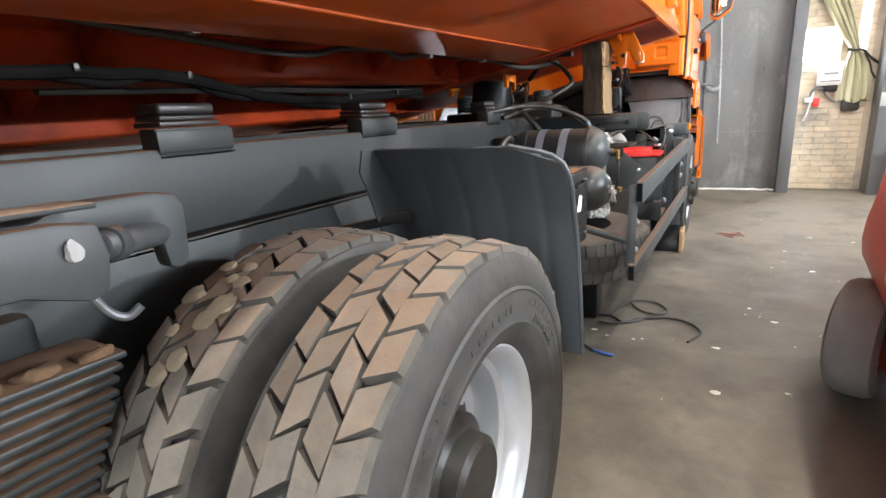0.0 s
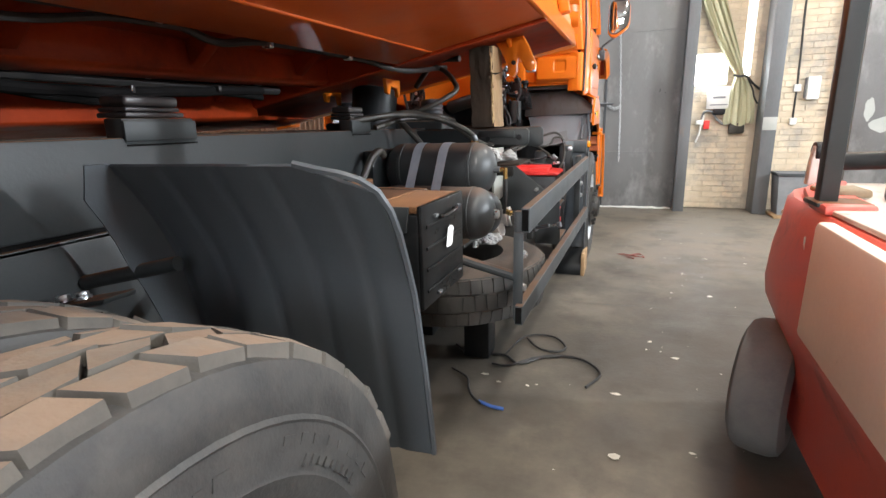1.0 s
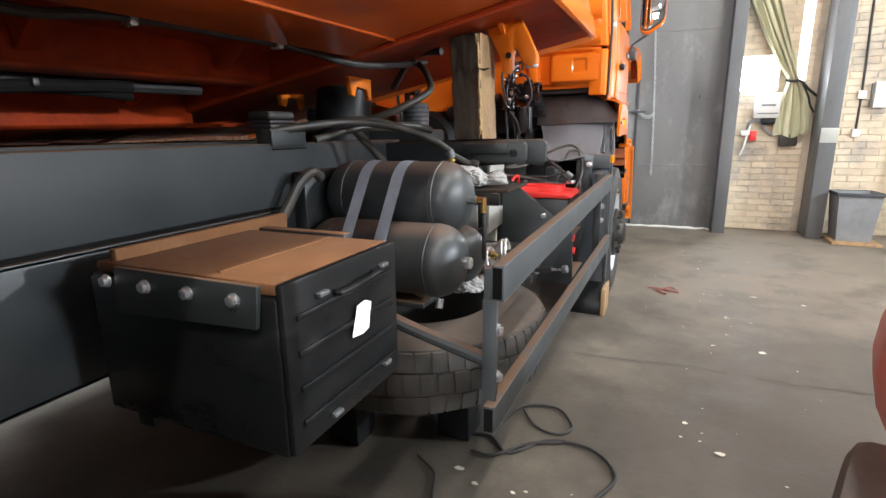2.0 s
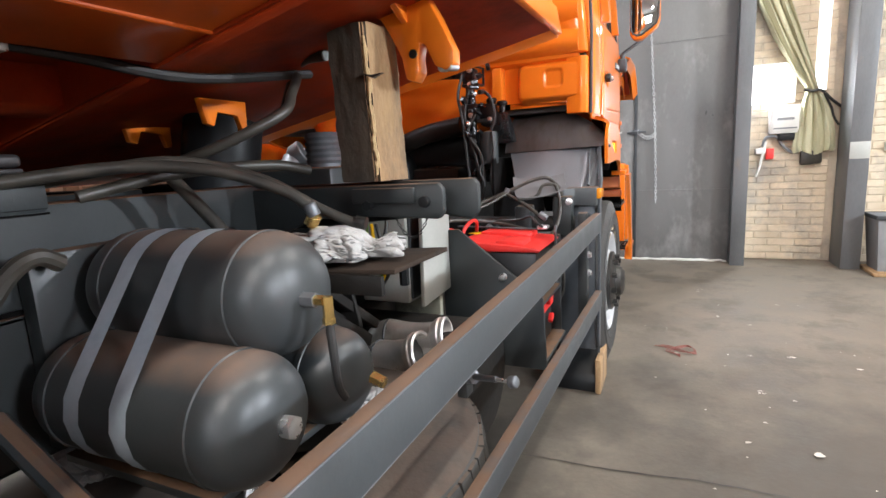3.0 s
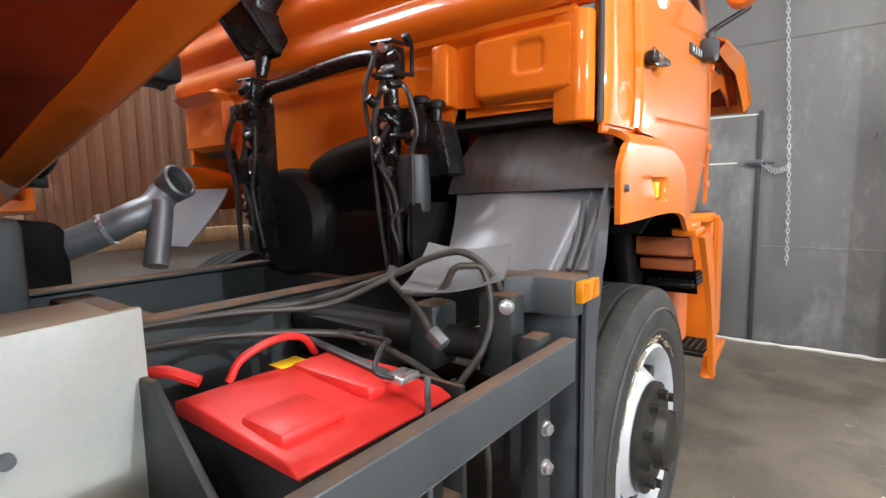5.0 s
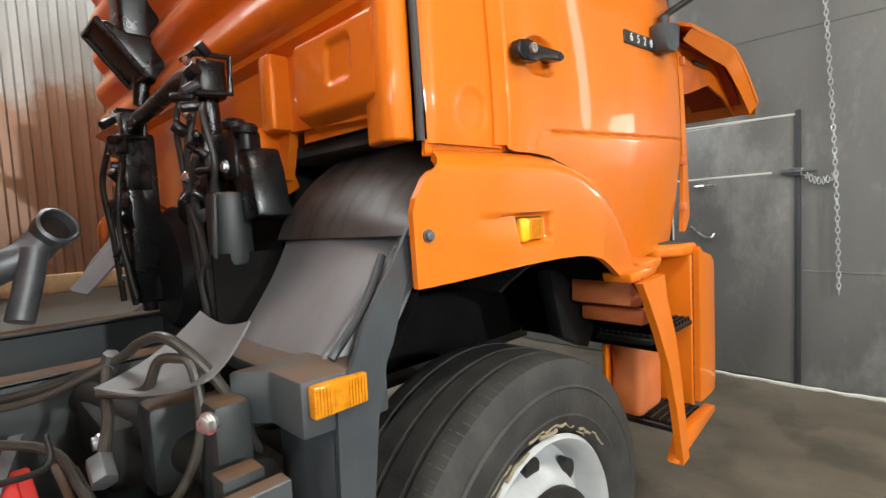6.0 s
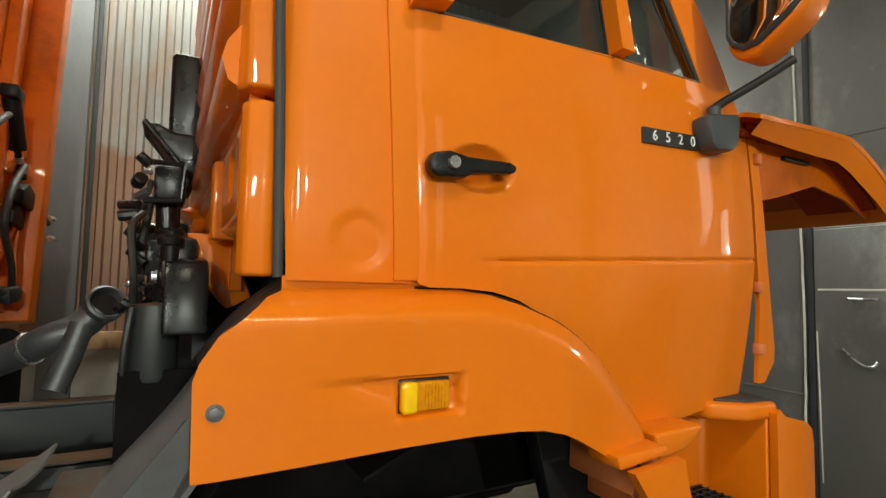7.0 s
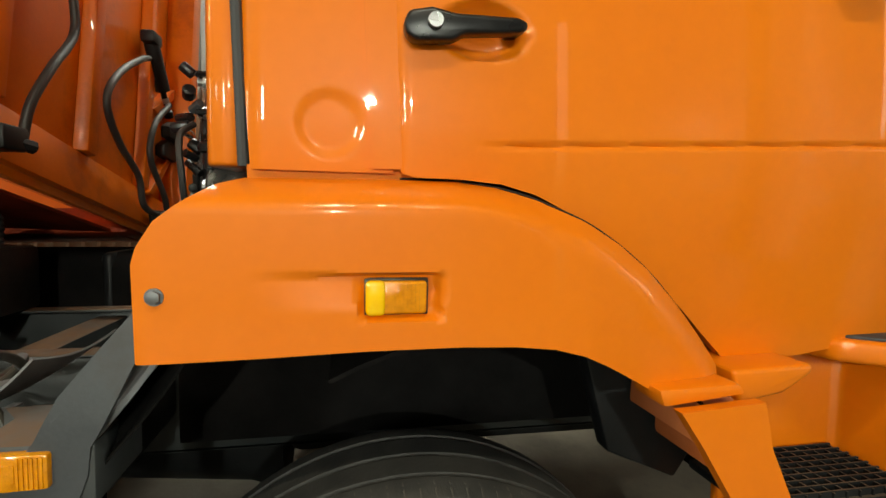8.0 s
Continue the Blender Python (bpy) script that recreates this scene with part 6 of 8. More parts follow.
P("cab_post_box", box(-1.01, -0.945, 4.95, 5.03, 1.56, 1.755, 0.014), ORANGE, "orange box pressing on the cab back")
P("cab_back_mount", prism([(4.90, 1.58), (5.0, 1.58), (5.06, 1.42), (5.0, 1.39), (4.96, 1.44)], "x", -1.10, -1.02, 0.008), ORANGE, "")
# shell: floor, roof, far side, front
P("cab_floor", box(XC - 1.08, XC + 1.08, CY + 0.03, 6.25, 1.50, 1.53, 0.004), CABIN_DARK)
P("cab_tunnel", box(XC - 0.45, XC + 0.45, 5.06, 6.2, 1.22, 1.50, 0.04), BLACK, "dark engine cover below the cab")
P("cab_roof", prism([(5.0, 2.82), (5.02, 2.92), (5.12, 2.97), (5.66, 2.96), (5.80, 2.90), (5.84, 2.78), (5.80, 2.72), (5.2, 2.72), (5.0, 2.74)], "x", XC - 1.08, XC + 1.06, 0.03, 3), ORANGE, "orange cab roof")
P("cab_far_side", sheet([(5.03, 1.47), (6.28, 1.18), (6.29, 1.55), (6.2, 1.98), (5.80, 2.75), (5.03, 2.82)], lambda u, v: Vector((2 * XC - bulge(u, v), u, v)), 0.03, 0.1, 0.1), ORANGE, "orange far side of the cab")
P("cab_front", box(XC - 1.12, XC + 1.12, 6.24, 6.28, 1.20, 1.98, 0.015), ORANGE_SHADED, "bare cab front behind the raised grille panel")
P("windscreen", sheet([(-1.06, 0.0), (1.06, 0.0), (1.0, 0.82), (-1.0, 0.82)], lambda u, v: Vector((XC + u, 6.22 - 0.52 * v, 1.98 + 0.92 * v)), 0.006, 0.3, 0.3), glass, "cab windscreen")
P("seat", box(-1.15, -0.70, 5.25, 5.75, 1.53, 1.95, 0.06, 4), CABIN_DARK, "dark cab seat")
P("seat_back", box(-1.15, -0.70, 5.10, 5.26, 1.95, 2.55, 0.05, 4), CABIN_DARK, "dark seat back")
P("dashboard", box(XC - 1.0, XC + 1.0, 5.98, 6.2, 1.75, 2.02, 0.05, 3), CABIN_DARK, "dark dashboard")
# door-shut strip and raised grille panel
strip = sheet([(6.262, 1.962), (6.300, 1.962), (6.345, 1.70), (6.398, 1.30), (6.392, 1.262), (6.335, 1.212), (6.303, 1.212), (6.318, 1.42), (6.302, 1.70)],
              lambda u, v: Vector((-0.462 - 0.10 * max(0, u - 6.33), u, v)), 0.012, 0.03, 0.06)
P("front_edge_strip", strip, ORANGE, "orange front corner strip")
for zz in (1.29, 1.46, 1.82):
    P("bump_stop", box(-0.462, -0.435, 6.298, 6.318, zz, zz + 0.03, 0.004), FADED_ORANGE, "")


def lid_fn(u, v):
    """Raised grille panel: flat run then bent down at the lip; u is forward distance, v across."""
    y = 6.20 + u
    z = 1.945 + 0.012 * math.sin(u * 3.2)
    if u > 0.46:
        d = u - 0.46
        z -= 0.60 * d ** 1.4
        y -= 0.10 * d
    x = XC + v
    e = max(0.0, v - 1.18) / 0.07
    return Vector((x, y, z - 0.02 * e * e))


lid = P("grille_panel", panel(40, 60, lambda u, v: lid_fn(0.95 * u, (v - 0.5) * (2.5 - 0.06 * max(0.0, u - 0.9) / 0.1)), 0.012, (0, 0, 1)), ORANGE, "orange front grille panel swung up", sharp=50)
rim_pts = [lid_fn(0.02 + 0.045 * k, 1.25) for k in range(20)]
flange = bmesh.new()
pq = None
for k, q in enumerate(rim_pts):
    dpt = 0.045 + 0.025 * math.sin(min(1.0, k / 9) * math.pi / 2) * (1 if k < 14 else max(0.2, (20 - k) / 6))
    pair = (flange.verts.new(q), flange.verts.new(q + Vector((-0.035, -0.01, -dpt))))
    if pq:
        flange.faces.new((pq[0], pq[1], pair[1], pair[0]))
    pq = pair
bmesh.ops.solidify(flange, geom=flange.faces[:], thickness=0.008)
P("side_flange", flange, ORANGE, "", lid)
P("inner_face", sheet([(0.03, -1.15), (0.03, 1.18), (0.80, 1.18), (0.80, -1.15)], lambda u, v: lid_fn(u, v) + Vector((0, -0.01, -0.045)), 0.01, 0.1, 0.3), ORANGE_HALF_SHADED, "orange ribbed underside, shade dulled into its colour", lid)
P("inner_rim", sheet([(0.03, 0.98), (0.03, 1.19), (0.82, 1.19), (0.82, 0.98)], lambda u, v: lid_fn(u, v) + Vector((0, -0.01, -0.060)), 0.01, 0.08, 0.07), ORANGE_SHADED, "orange inner rim", lid)
inner_side = sheet([(6.30, 1.935), (6.66, 1.925), (6.90, 1.84), (7.06, 1.745), (7.04, 1.715), (6.86, 1.775), (6.66, 1.80), (6.46, 1.745), (6.325, 1.715)], lambda u, v: Vector((-0.455 - 0.10 * (1.93 - v), u, v)), 0.010, 0.06, 0.04)
P("inner_side", inner_side, TIPPER_ORANGE, "dull orange inner side of the panel", lid)
P("slot", box(-0.470, -0.448, 6.46, 6.60, 1.855, 1.868, 0.002), HUB, "", lid)
for k in range(5):
    P("cross_rib", box(XC - 1.1, XC + 1.14, 6.28 + 0.1 * k, 6.30 + 0.1 * k, 1.872, 1.895, 0.006), ORANGE_HALF_SHADED, "", lid)

# fender
fend = [(4.903, 1.335), (4.906, 1.203), (5.05, 1.206), (5.207, 1.211), (5.34, 1.212), (5.43, 1.209), (5.49, 1.203), (5.54, 1.190), (5.58, 1.172), (5.61, 1.156), (5.66, 1.128), (5.80, 1.135), (5.81, 1.153), (5.77, 1.205),
        (5.72, 1.263), (5.66, 1.322), (5.606, 1.362), (5.54, 1.400), (5.47, 1.431), (5.41, 1.449), (5.35, 1.458), (5.24, 1.459), (5.03, 1.456), (5.0, 1.445), (4.965, 1.418), (4.932, 1.392), (4.91, 1.358)]


FENDER_TOP = [(5.03, 1.456), (5.24, 1.459), (5.35, 1.458), (5.41, 1.449), (5.47, 1.431), (5.54, 1.400), (5.606, 1.362), (5.66, 1.322), (5.72, 1.263), (5.77, 1.205), (5.81, 1.153)]


def fender_top(u):
    """Height and slope of the fender's upper edge."""
    for (ya, za), (yb, zb) in zip(FENDER_TOP, FENDER_TOP[1:]):
        if u <= yb:
            break
    k = (zb - za) / (yb - ya)
    return za + k * (max(u, 5.03) - ya), k


def fender_fn(u, v):
    x = -0.372
    top, k = fender_top(u)
    x -= (0.082 - 0.058 * min(1.0, max(0.0, (u - 5.36) / 0.2))) * max(0.0, 1 - (top - v) / math.sqrt(1 + k * k) / 0.05) ** 2
    if u > 5.55:
        x -= 0.10 * (u - 5.55)
    if u < 4.95:
        x -= 0.5 * (4.95 - u) ** 2 * 4
    # recess round the repeater lamp, with a scoop running into it
    if 5.196 < u < 5.314 and 1.254 < v < 1.322:
        edge = min(u - 5.196, 5.314 - u, v - 1.254, 1.322 - v)
        x -= 0.022 * min(1.0, edge / 0.006)
    elif 5.05 < u <= 5.196 and 1.25 < v < 1.319:
        x -= 0.013 * (u - 5.05) / 0.146 * max(0.0, 1 - (1.319 - v) / 0.05)
    return Vector((x, u, v))


fender = P("fender", sheet(fend, fender_fn, 0.016, 0.0085, 0.0065, face=(1, 0, 0)), ORANGE, "glossy orange front fender", sharp=55)
bolt((-0.374, 4.932, 1.293), (1, 0, 0), 0.0095, 0.010, fender, material=CAST)
P("lamp_base", box(-0.3955, -0.388, 5.202, 5.2955, 1.2585, 1.3135, 0.003), HUB, "dark lamp base", fender)
P("repeater_lamp", box(-0.3935, -0.377, 5.206, 5.292, 1.262, 1.310, 0.005, 3), AMBER, "amber side repeater lamp", fender)
P("bright_end", box(-0.3935, -0.372, 5.204, 5.232, 1.260, 1.311, 0.007, 3), YELLOW_LENS, "bright yellow lens end", fender)
for k in range(7):
    P("lens_rib", box(-0.3772, -0.3755, 5.245 + 0.006 * k, 5.248 + 0.006 * k, 1.266, 1.306), AMBER, "", fender)
# thin dark tube drawn as the shadow in the fender-to-door gap
P("edge_seal", tube([fender_fn(a, fender_top(a)[0]) + Vector((-0.006, 0, 0.002)) for a in [5.26 + 0.041 * k for k in range(13)]], 0.0020, n=8, steps=4), SOOT, "dark line for the shadow gap between fender and door", fender)
P("inner_liner", sheet([(0.0, -0.95), (1.0, -0.95), (1.0, -0.40), (0.0, -0.40)], lambda u, v: Vector((v, 5.41 - 0.60 * math.cos(math.pi * (0.36 + 0.50 * u)), 0.56 + 0.66 * math.sin(math.pi * (0.36 + 0.50 * u)))), 0.006, 0.05, 0.14), DEEP_BLACK,
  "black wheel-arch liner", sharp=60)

# added sheet: stands in for the shade deep inside the arch
P("inner_wall", box(-0.965, -0.953, 4.78, 5.95, 0.842, 1.26, 0.003), DEEP_BLACK, "added black wall for the dark inside of the wheel arch")

# steps in front of the wheel
step = P("step_panel", sheet([(6.262, 1.150), (6.275, 1.160), (6.30, 1.14), (6.40, 1.115), (6.445, 1.09), (6.455, 1.05), (6.455, 0.62), (6.43, 0.585), (6.262, 0.585)],
                            lambda u, v: Vector((-0.40 - 0.35 * max(0, u - 6.36) ** 1.5, u, v)), 0.02, 0.04, 0.05), ORANGE, "orange boarding step panel", sharp=50)
P("step_upright", sheet([(5.68, 1.108), (5.828, 1.116), (5.845, 1.04), (5.90, 0.92), (5.935, 0.78), (5.962, 0.64), (5.985, 0.50), (5.935, 0.492), (5.895, 0.68), (5.845, 0.83), (5.782, 0.95), (5.72, 1.05)],
                        lambda u, v: Vector((-0.352 + 0.05 * (1.1 - v) * 0.2, u, v)), 0.022, 0.03, 0.03), ORANGE, "narrow orange step upright", step)
P("upright_cap", prism([(5.655, 1.138), (5.80, 1.142), (5.815, 1.122), (5.665, 1.108)], "x", -0.44, -0.352, 0.008), ORANGE, "", step)
P("hole", cyl((-0.415, 6.292, 1.05), (-0.392, 6.292, 1.05), 0.010, n=14), BLACK, "", step)
P("hole", cyl((-0.415, 6.292, 0.62), (-0.392, 6.292, 0.62), 0.010, n=14), BLACK, "", step)
P("step_wall", prism([(-0.612, 5.97), (-0.597, 5.97), (-0.597, 6.255), (-0.588, 6.268), (-0.575, 6.273), (-0.408, 6.258), (-0.403, 6.268), (-0.410, 6.284), (-0.60, 6.292), (-0.612, 6.28)], "z", 0.50, 1.135, 0.004), ORANGE, "orange corner wall of the step well", step)
P("step_cap", prism([(-0.54, 6.10), (-0.47, 6.115), (-0.41, 6.19), (-0.396, 6.30), (-0.54, 6.32)], "z", 1.128, 1.174, 0.014, 3), ORANGE, "", step)
P("cap_pad", prism([(-0.50, 6.14), (-0.47, 6.15), (-0.424, 6.21), (-0.412, 6.288), (-0.50, 6.30)], "z", 1.1735, 1.180, 0.002), RUBBER_SEAL, "dark rubber pad", step)
P("door_sill", prism([(5.828, 1.146), (5.995, 1.150), (5.992, 1.132), (5.935, 1.100), (5.845, 1.086)], "x", -0.60, -0.402, 0.009, 3), ORANGE, "", step)
for zz, xa, xb, ya, yb in ((0.902, -0.595, -0.405, 5.90, 6.260), (0.575, -0.595, -0.350, 6.03, 6.260)):
    tread = P("step_tread", box(xa, xb, ya, yb, zz - 0.03, zz - 0.012, 0.004), BLACK, "black serrated step tread")
    for k in range(9):
        xx = xa + 0.008 + (xb - xa - 0.020) * k / 8
        P("grate_bar", box(xx, xx + 0.004, ya + 0.01, yb - 0.01, zz - 0.012, zz + 0.002), BLACK, "", tread)
    for k in range(12):
        yy = ya + 0.015 + (yb - ya - 0.035) * k / 11
        P("grate_bar", box(xa + 0.004, xb - 0.004, yy, yy + 0.004, zz - 0.012, zz), BLACK, "", tread)
P("step_lip", prism([(5.922, 0.494), (6.275, 0.556), (6.275, 0.582), (5.985, 0.578), (5.96, 0.545)], "x", -0.375, -0.335, 0.006), ORANGE, "", step)
P("arch_board", prism([(5.755, 1.025), (5.80, 1.015), (5.835, 1.01), (5.835, 1.10), (5.76, 1.115)], "x", -0.60, -0.40, 0.008), FADED_ORANGE, "pale orange plastic arch board")
P("arch_bracket", prism([(5.66, 1.13), (5.90, 1.13), (5.92, 0.90), (5.88, 0.84), (5.72, 0.91)], "x", -0.665, -0.612, 0.008), BLACK, "black bracket plate in the wheel arch")
P("arch_board", box(-0.60, -0.39, 5.815, 5.865, 0.955, 1.005, 0.010), FADED_ORANGE)
tank_w = wobble(box(-0.592, -0.478, 5.985, 6.165, 0.581, 0.862, 0.028, 4), 0.006, 9.0)
P("washer_tank", tank_w, FADED_ORANGE, "overspray-orange plastic washer tank")

# mudguard behind the front wheel
def mg_fn(u, v):
    """u runs down the guard, v across from the frame (0) to the outside (0.5)."""
    yy = 4.968 - 0.218 * u ** 1.25
    zz = 1.325 - 0.27 * u
    w = v - (0.468 - 0.035 * u)
    rib = 0.012 * math.exp(-((w / 0.012) ** 2)) + 0.010 * math.exp(-(((w - 0.04) / 0.010) ** 2))
    if w > 0:
        rib -= 0.05 * min(1.0, w / 0.03) * (0.3 + 0.7 * u)
    return Vector((-0.925 + v, yy - rib - 0.014 * math.sin(min(1.0, max(0.0, v - 0.05) / 0.36) * math.pi), zz))


def mg_panel(u, t):
    lo = 0.0 + 0.11 * u
    return mg_fn(u, lo + (0.512 - lo) * t)


mg = P("front_mudguard", panel(24, 56, mg_panel, 0.008, (0, -1, 0)), PLASTIC, "grey moulded plastic mudguard with dusty streaks", sharp=60)
P("side_cheek", sheet([(4.745, 1.06), (4.775, 1.10), (4.803, 1.156), (4.85, 1.215), (4.889, 1.262), (4.925, 1.31), (4.955, 1.31), (4.93, 1.26), (4.897, 1.20), (4.860, 1.12), (4.842, 1.088), (4.838, 1.05), (4.820, 1.0), (4.803, 0.87),
                       (4.795, 0.60), (4.785, 0.30), (4.76, 0.22), (4.735, 0.30), (4.74, 0.95)], lambda u, v: Vector((-0.404 - 0.10 * max(0.0, v - 1.12), u, v)), 0.010, 0.03, 0.05), CHEEK, "", mg)
for ra, rb in (((-0.425, 4.905, 1.27), (-0.402, 4.795, 1.125)), ((-0.470, 4.905, 1.26), (-0.455, 4.775, 1.10)), ((-0.402, 4.770, 1.0), (-0.402, 4.768, 0.36))):
    P("moulded_rib", tube([ra, (Vector(ra) + Vector(rb)) / 2 + Vector((0.002, 0.010, -0.006)), rb], 0.008, n=10, steps=6), CHEEK, "", mg)
P("lower_panel", box(-0.60, -0.415, 4.745, 4.760, 0.24, 1.05, 0.005), CHEEK, "", mg)
P("ledge", box(-0.88, -0.415, 4.70, 4.80, 1.060, 1.088, 0.010), RAIL, "dusty ledge", mg)
P("marker_housing", prism([(-0.557, 4.645), (-0.505, 4.690), (-0.405, 4.690), (-0.398, 4.812), (-0.398, 4.846), (-0.56, 4.846)], "z", 1.005, 1.094, 0.006), RAIL, "dark grey marker lamp housing with a dusty top", mg)
lens = P("marker_lens", prism([(4.700, 1.038), (4.796, 1.040), (4.796, 1.088), (4.700, 1.088)], "x", -0.404, -0.384, 0.004), AMBER, "amber side marker reflector", mg)
for k in range(16):
    yy = 4.704 + 0.0056 * k
    if not 5 <= k <= 9:
        P("lens_rib", box(-0.3845, -0.3822, yy, yy + 0.0028, 1.043, 1.084), AMBER, "", lens)
P("lens_centre", box(-0.3845, -0.3828, 4.734, 4.758, 1.050, 1.076, 0.001), AMBER, "", lens)
def ug_fn(u, t):
    """Upper mudguard: u runs across from the frame, t up and forward under the cab."""
    drop = max(0.0, (u - 0.55) / 0.45) ** 1.6
    sag = 0.012 * math.sin(math.pi * t)
    return Vector((-0.936 + 0.535 * u + 0.02 * (1 - t) * u, 4.935 - 0.02 * u + 0.205 * t - sag, 1.298 + 0.012 * u + (0.195 - 0.15 * drop) * t + sag - 0.014 * math.exp(-((t / 0.06) ** 2))))


# added black sheets keep the mudguard's inside dark, as in shade
P("guard_back", panel(20, 12, lambda u, t: mg_panel(u, t * 0.97) + Vector((0, 0.026 + 0.02 * t, -0.006)), 0.004, (0, 1, 0)), DEEP_BLACK, "added black backing for the mudguard's shaded inside", mg)
P("guard_back", box(-0.60, -0.418, 4.764, 4.772, 0.25, 1.05, 0.002), DEEP_BLACK, "", mg)
P("upper_guard", panel(36, 20, ug_fn, 0.006, (0, -1, 1)), DIRTY_PLASTIC, "grey plastic upper mudguard under the cab back", sharp=60)


def loose_fn(u, t):
    """A curled rubber sheet: u from its low near edge to its raised far edge, t across."""
    left = Vector((-0.745 - 0.08 * u, 4.495 + 0.205 * u ** 1.1, 1.070 + 0.02 * u + 0.067 * u ** 2.4))
    right = Vector((-0.53 - 0.028 * u, 4.60 + 0.087 * u, 1.098 + 0.071 * u ** 1.6))
    return left.lerp(right, t) - Vector((0, 0, 0.016 * math.sin(math.pi * t)))


tf = panel(20, 14, loose_fn, 0.004, (0, -1, 1))
P("loose_flap", tf, GREY_SHEET, "loose grey rubber sheet lying on the frame", sharp=60)

# frame-side castings between battery and mudguard
sp_b = P("spring_hanger", box(-1.20, -0.86, 4.52, 4.70, 0.82, 0.95, 0.015), SOOT, "dark cast spring hanger with bolts")
P("hanger_arm", cyl((-1.2, 4.55, 0.93), (-0.50, 4.66, 0.92), 0.04, n=16, w=0.004), SOOT, "", sp_b)
P("hanger_lug", box(-0.78, -0.70, 4.56, 4.66, 0.86, 1.02, 0.012), CHASSIS, "", sp_b)
P("hanger_lug", box(-0.60, -0.505, 4.60, 4.66, 0.86, 1.06, 0.012), CHASSIS, "", sp_b)
bolt((-0.52, 4.60, 1.035), (0.5, -1, 0), 0.014, 0.014, sp_b)
bolt((-0.90, 4.52, 0.92), (0, -1, 0), 0.014, 0.014, sp_b)
for pts, rr in (([(-1.05, 4.25, 1.02), (-0.95, 4.42, 1.035), (-0.80, 4.536, 1.095), (-0.70, 4.56, 1.14), (-0.62, 4.58, 1.153), (-0.57, 4.62, 1.10), (-0.56, 4.66, 1.02), (-0.57, 4.69, 0.94)], 0.009),
                ([(-0.74, 4.50, 1.06), (-0.69, 4.54, 1.06), (-0.66, 4.556, 1.075), (-0.64, 4.568, 1.115), (-0.61, 4.585, 1.122), (-0.58, 4.60, 1.110), (-0.56, 4.60, 1.015), (-0.57, 4.57, 0.929), (-0.60, 4.52, 0.86)], 0.0085),
                ([(-0.82, 4.53, 1.09), (-0.74, 4.51, 1.05), (-0.69, 4.50, 1.02), (-0.64, 4.48, 0.985)], 0.009),
                ([(-1.15, 3.9, 1.015), (-1.0, 4.2, 1.035), (-0.90, 4.40, 1.03), (-0.80, 4.53, 1.09)], 0.007),
                ([(-0.60, 4.50, 0.88), (-0.545, 4.54, 0.76), (-0.54, 4.55, 0.62), (-0.56, 4.56, 0.56)], 0.008),
                ([(-1.1, 4.0, 0.98), (-0.98, 4.2, 0.99), (-0.86, 4.42, 0.96), (-0.70, 4.46, 0.92), (-0.60, 4.47, 0.88)], 0.0085)):
    P("air_hose", tube(pts, rr, n=10, steps=8), OLD_HOSE, "thin black air hose")
P("hose_union", cyl((-0.635, 4.475, 0.99), (-0.60, 4.475, 0.965), 0.019, n=6, w=0.002), CAST, "")
P("hose_union", cyl((-0.815, 4.53, 1.075), (-0.80, 4.535, 1.11), 0.014, n=6), CAST, "")
P("wheel_housing_plate", box(-0.93, -0.64, 4.47, 4.485, 0.45, 0.88, 0.004), BLACK)

# cab tilt post and valve cluster behind the cab
stand = P("tilt_frame", tube([(-1.10, 4.86, 1.02), (-1.10, 4.86, 1.55), (-1.12, 4.85, 1.70), (-1.25, 4.85, 1.735), (-1.60, 4.86, 1.72), (-1.80, 4.86, 1.70), (-1.86, 4.87, 1.60), (-1.87, 4.87, 1.02)], 0.026, n=14, steps=8), HANDLE_BLACK,
          "black tubular frame behind the cab")
for xx in (-1.10, -1.87):
    P("clamp", box(xx - 0.036, xx + 0.036, 4.825, 4.895, 1.65, 1.75, 0.010), HANDLE_BLACK, "", stand)
    P("lower_clamp", box(xx - 0.05, xx + 0.05, 4.815, 4.905, 1.47, 1.56, 0.010), HANDLE_BLACK, "", stand)
    for zz in (1.50, 1.66, 1.74):
        bolt((xx + 0.012, 4.82, zz), (0.2, -1, 0), 0.013, 0.02, stand)
    P("wire_cage", tube([(xx - 0.03, 4.81, 1.755), (xx + 0.055, 4.81, 1.75), (xx + 0.065, 4.89, 1.75), (xx + 0.065, 4.89, 1.66), (xx + 0.06, 4.81, 1.655), (xx - 0.03, 4.81, 1.66)], 0.008, n=6, smooth=False), HANDLE_BLACK, "", stand)
P("far_panel", box(-1.93, -1.83, 4.82, 4.93, 1.05, 1.68, 0.02), HANDLE_BLACK, "", stand)
P("valve_body", lathe([(0.0, 0.0), (0.040, 0.0), (0.050, 0.008), (0.052, 0.02), (0.052, 0.165), (0.048, 0.180), (0.0, 0.186)], (-1.00, 4.845, 1.225), (-1.00, 4.845, 1.45), n=28), CHASSIS, "dark grey valve canister", stand)
for vx, vz in ((-0.985, 1.575), (-0.925, 1.555)):
    P("valve_knob", lathe([(0.0, 0.0), (0.016, 0.0), (0.018, 0.035), (0.028, 0.038), (0.030, 0.052), (0.024, 0.060), (0.0, 0.061)], (vx, 4.87, vz - 0.05), (vx, 4.87, vz), n=18), HANDLE_BLACK, "", stand)
P("valve_cap", wobble(box(-1.05, -0.955, 4.85, 4.93, 1.44, 1.56, 0.018), 0.010, 18.0), HANDLE_BLACK, "", stand)
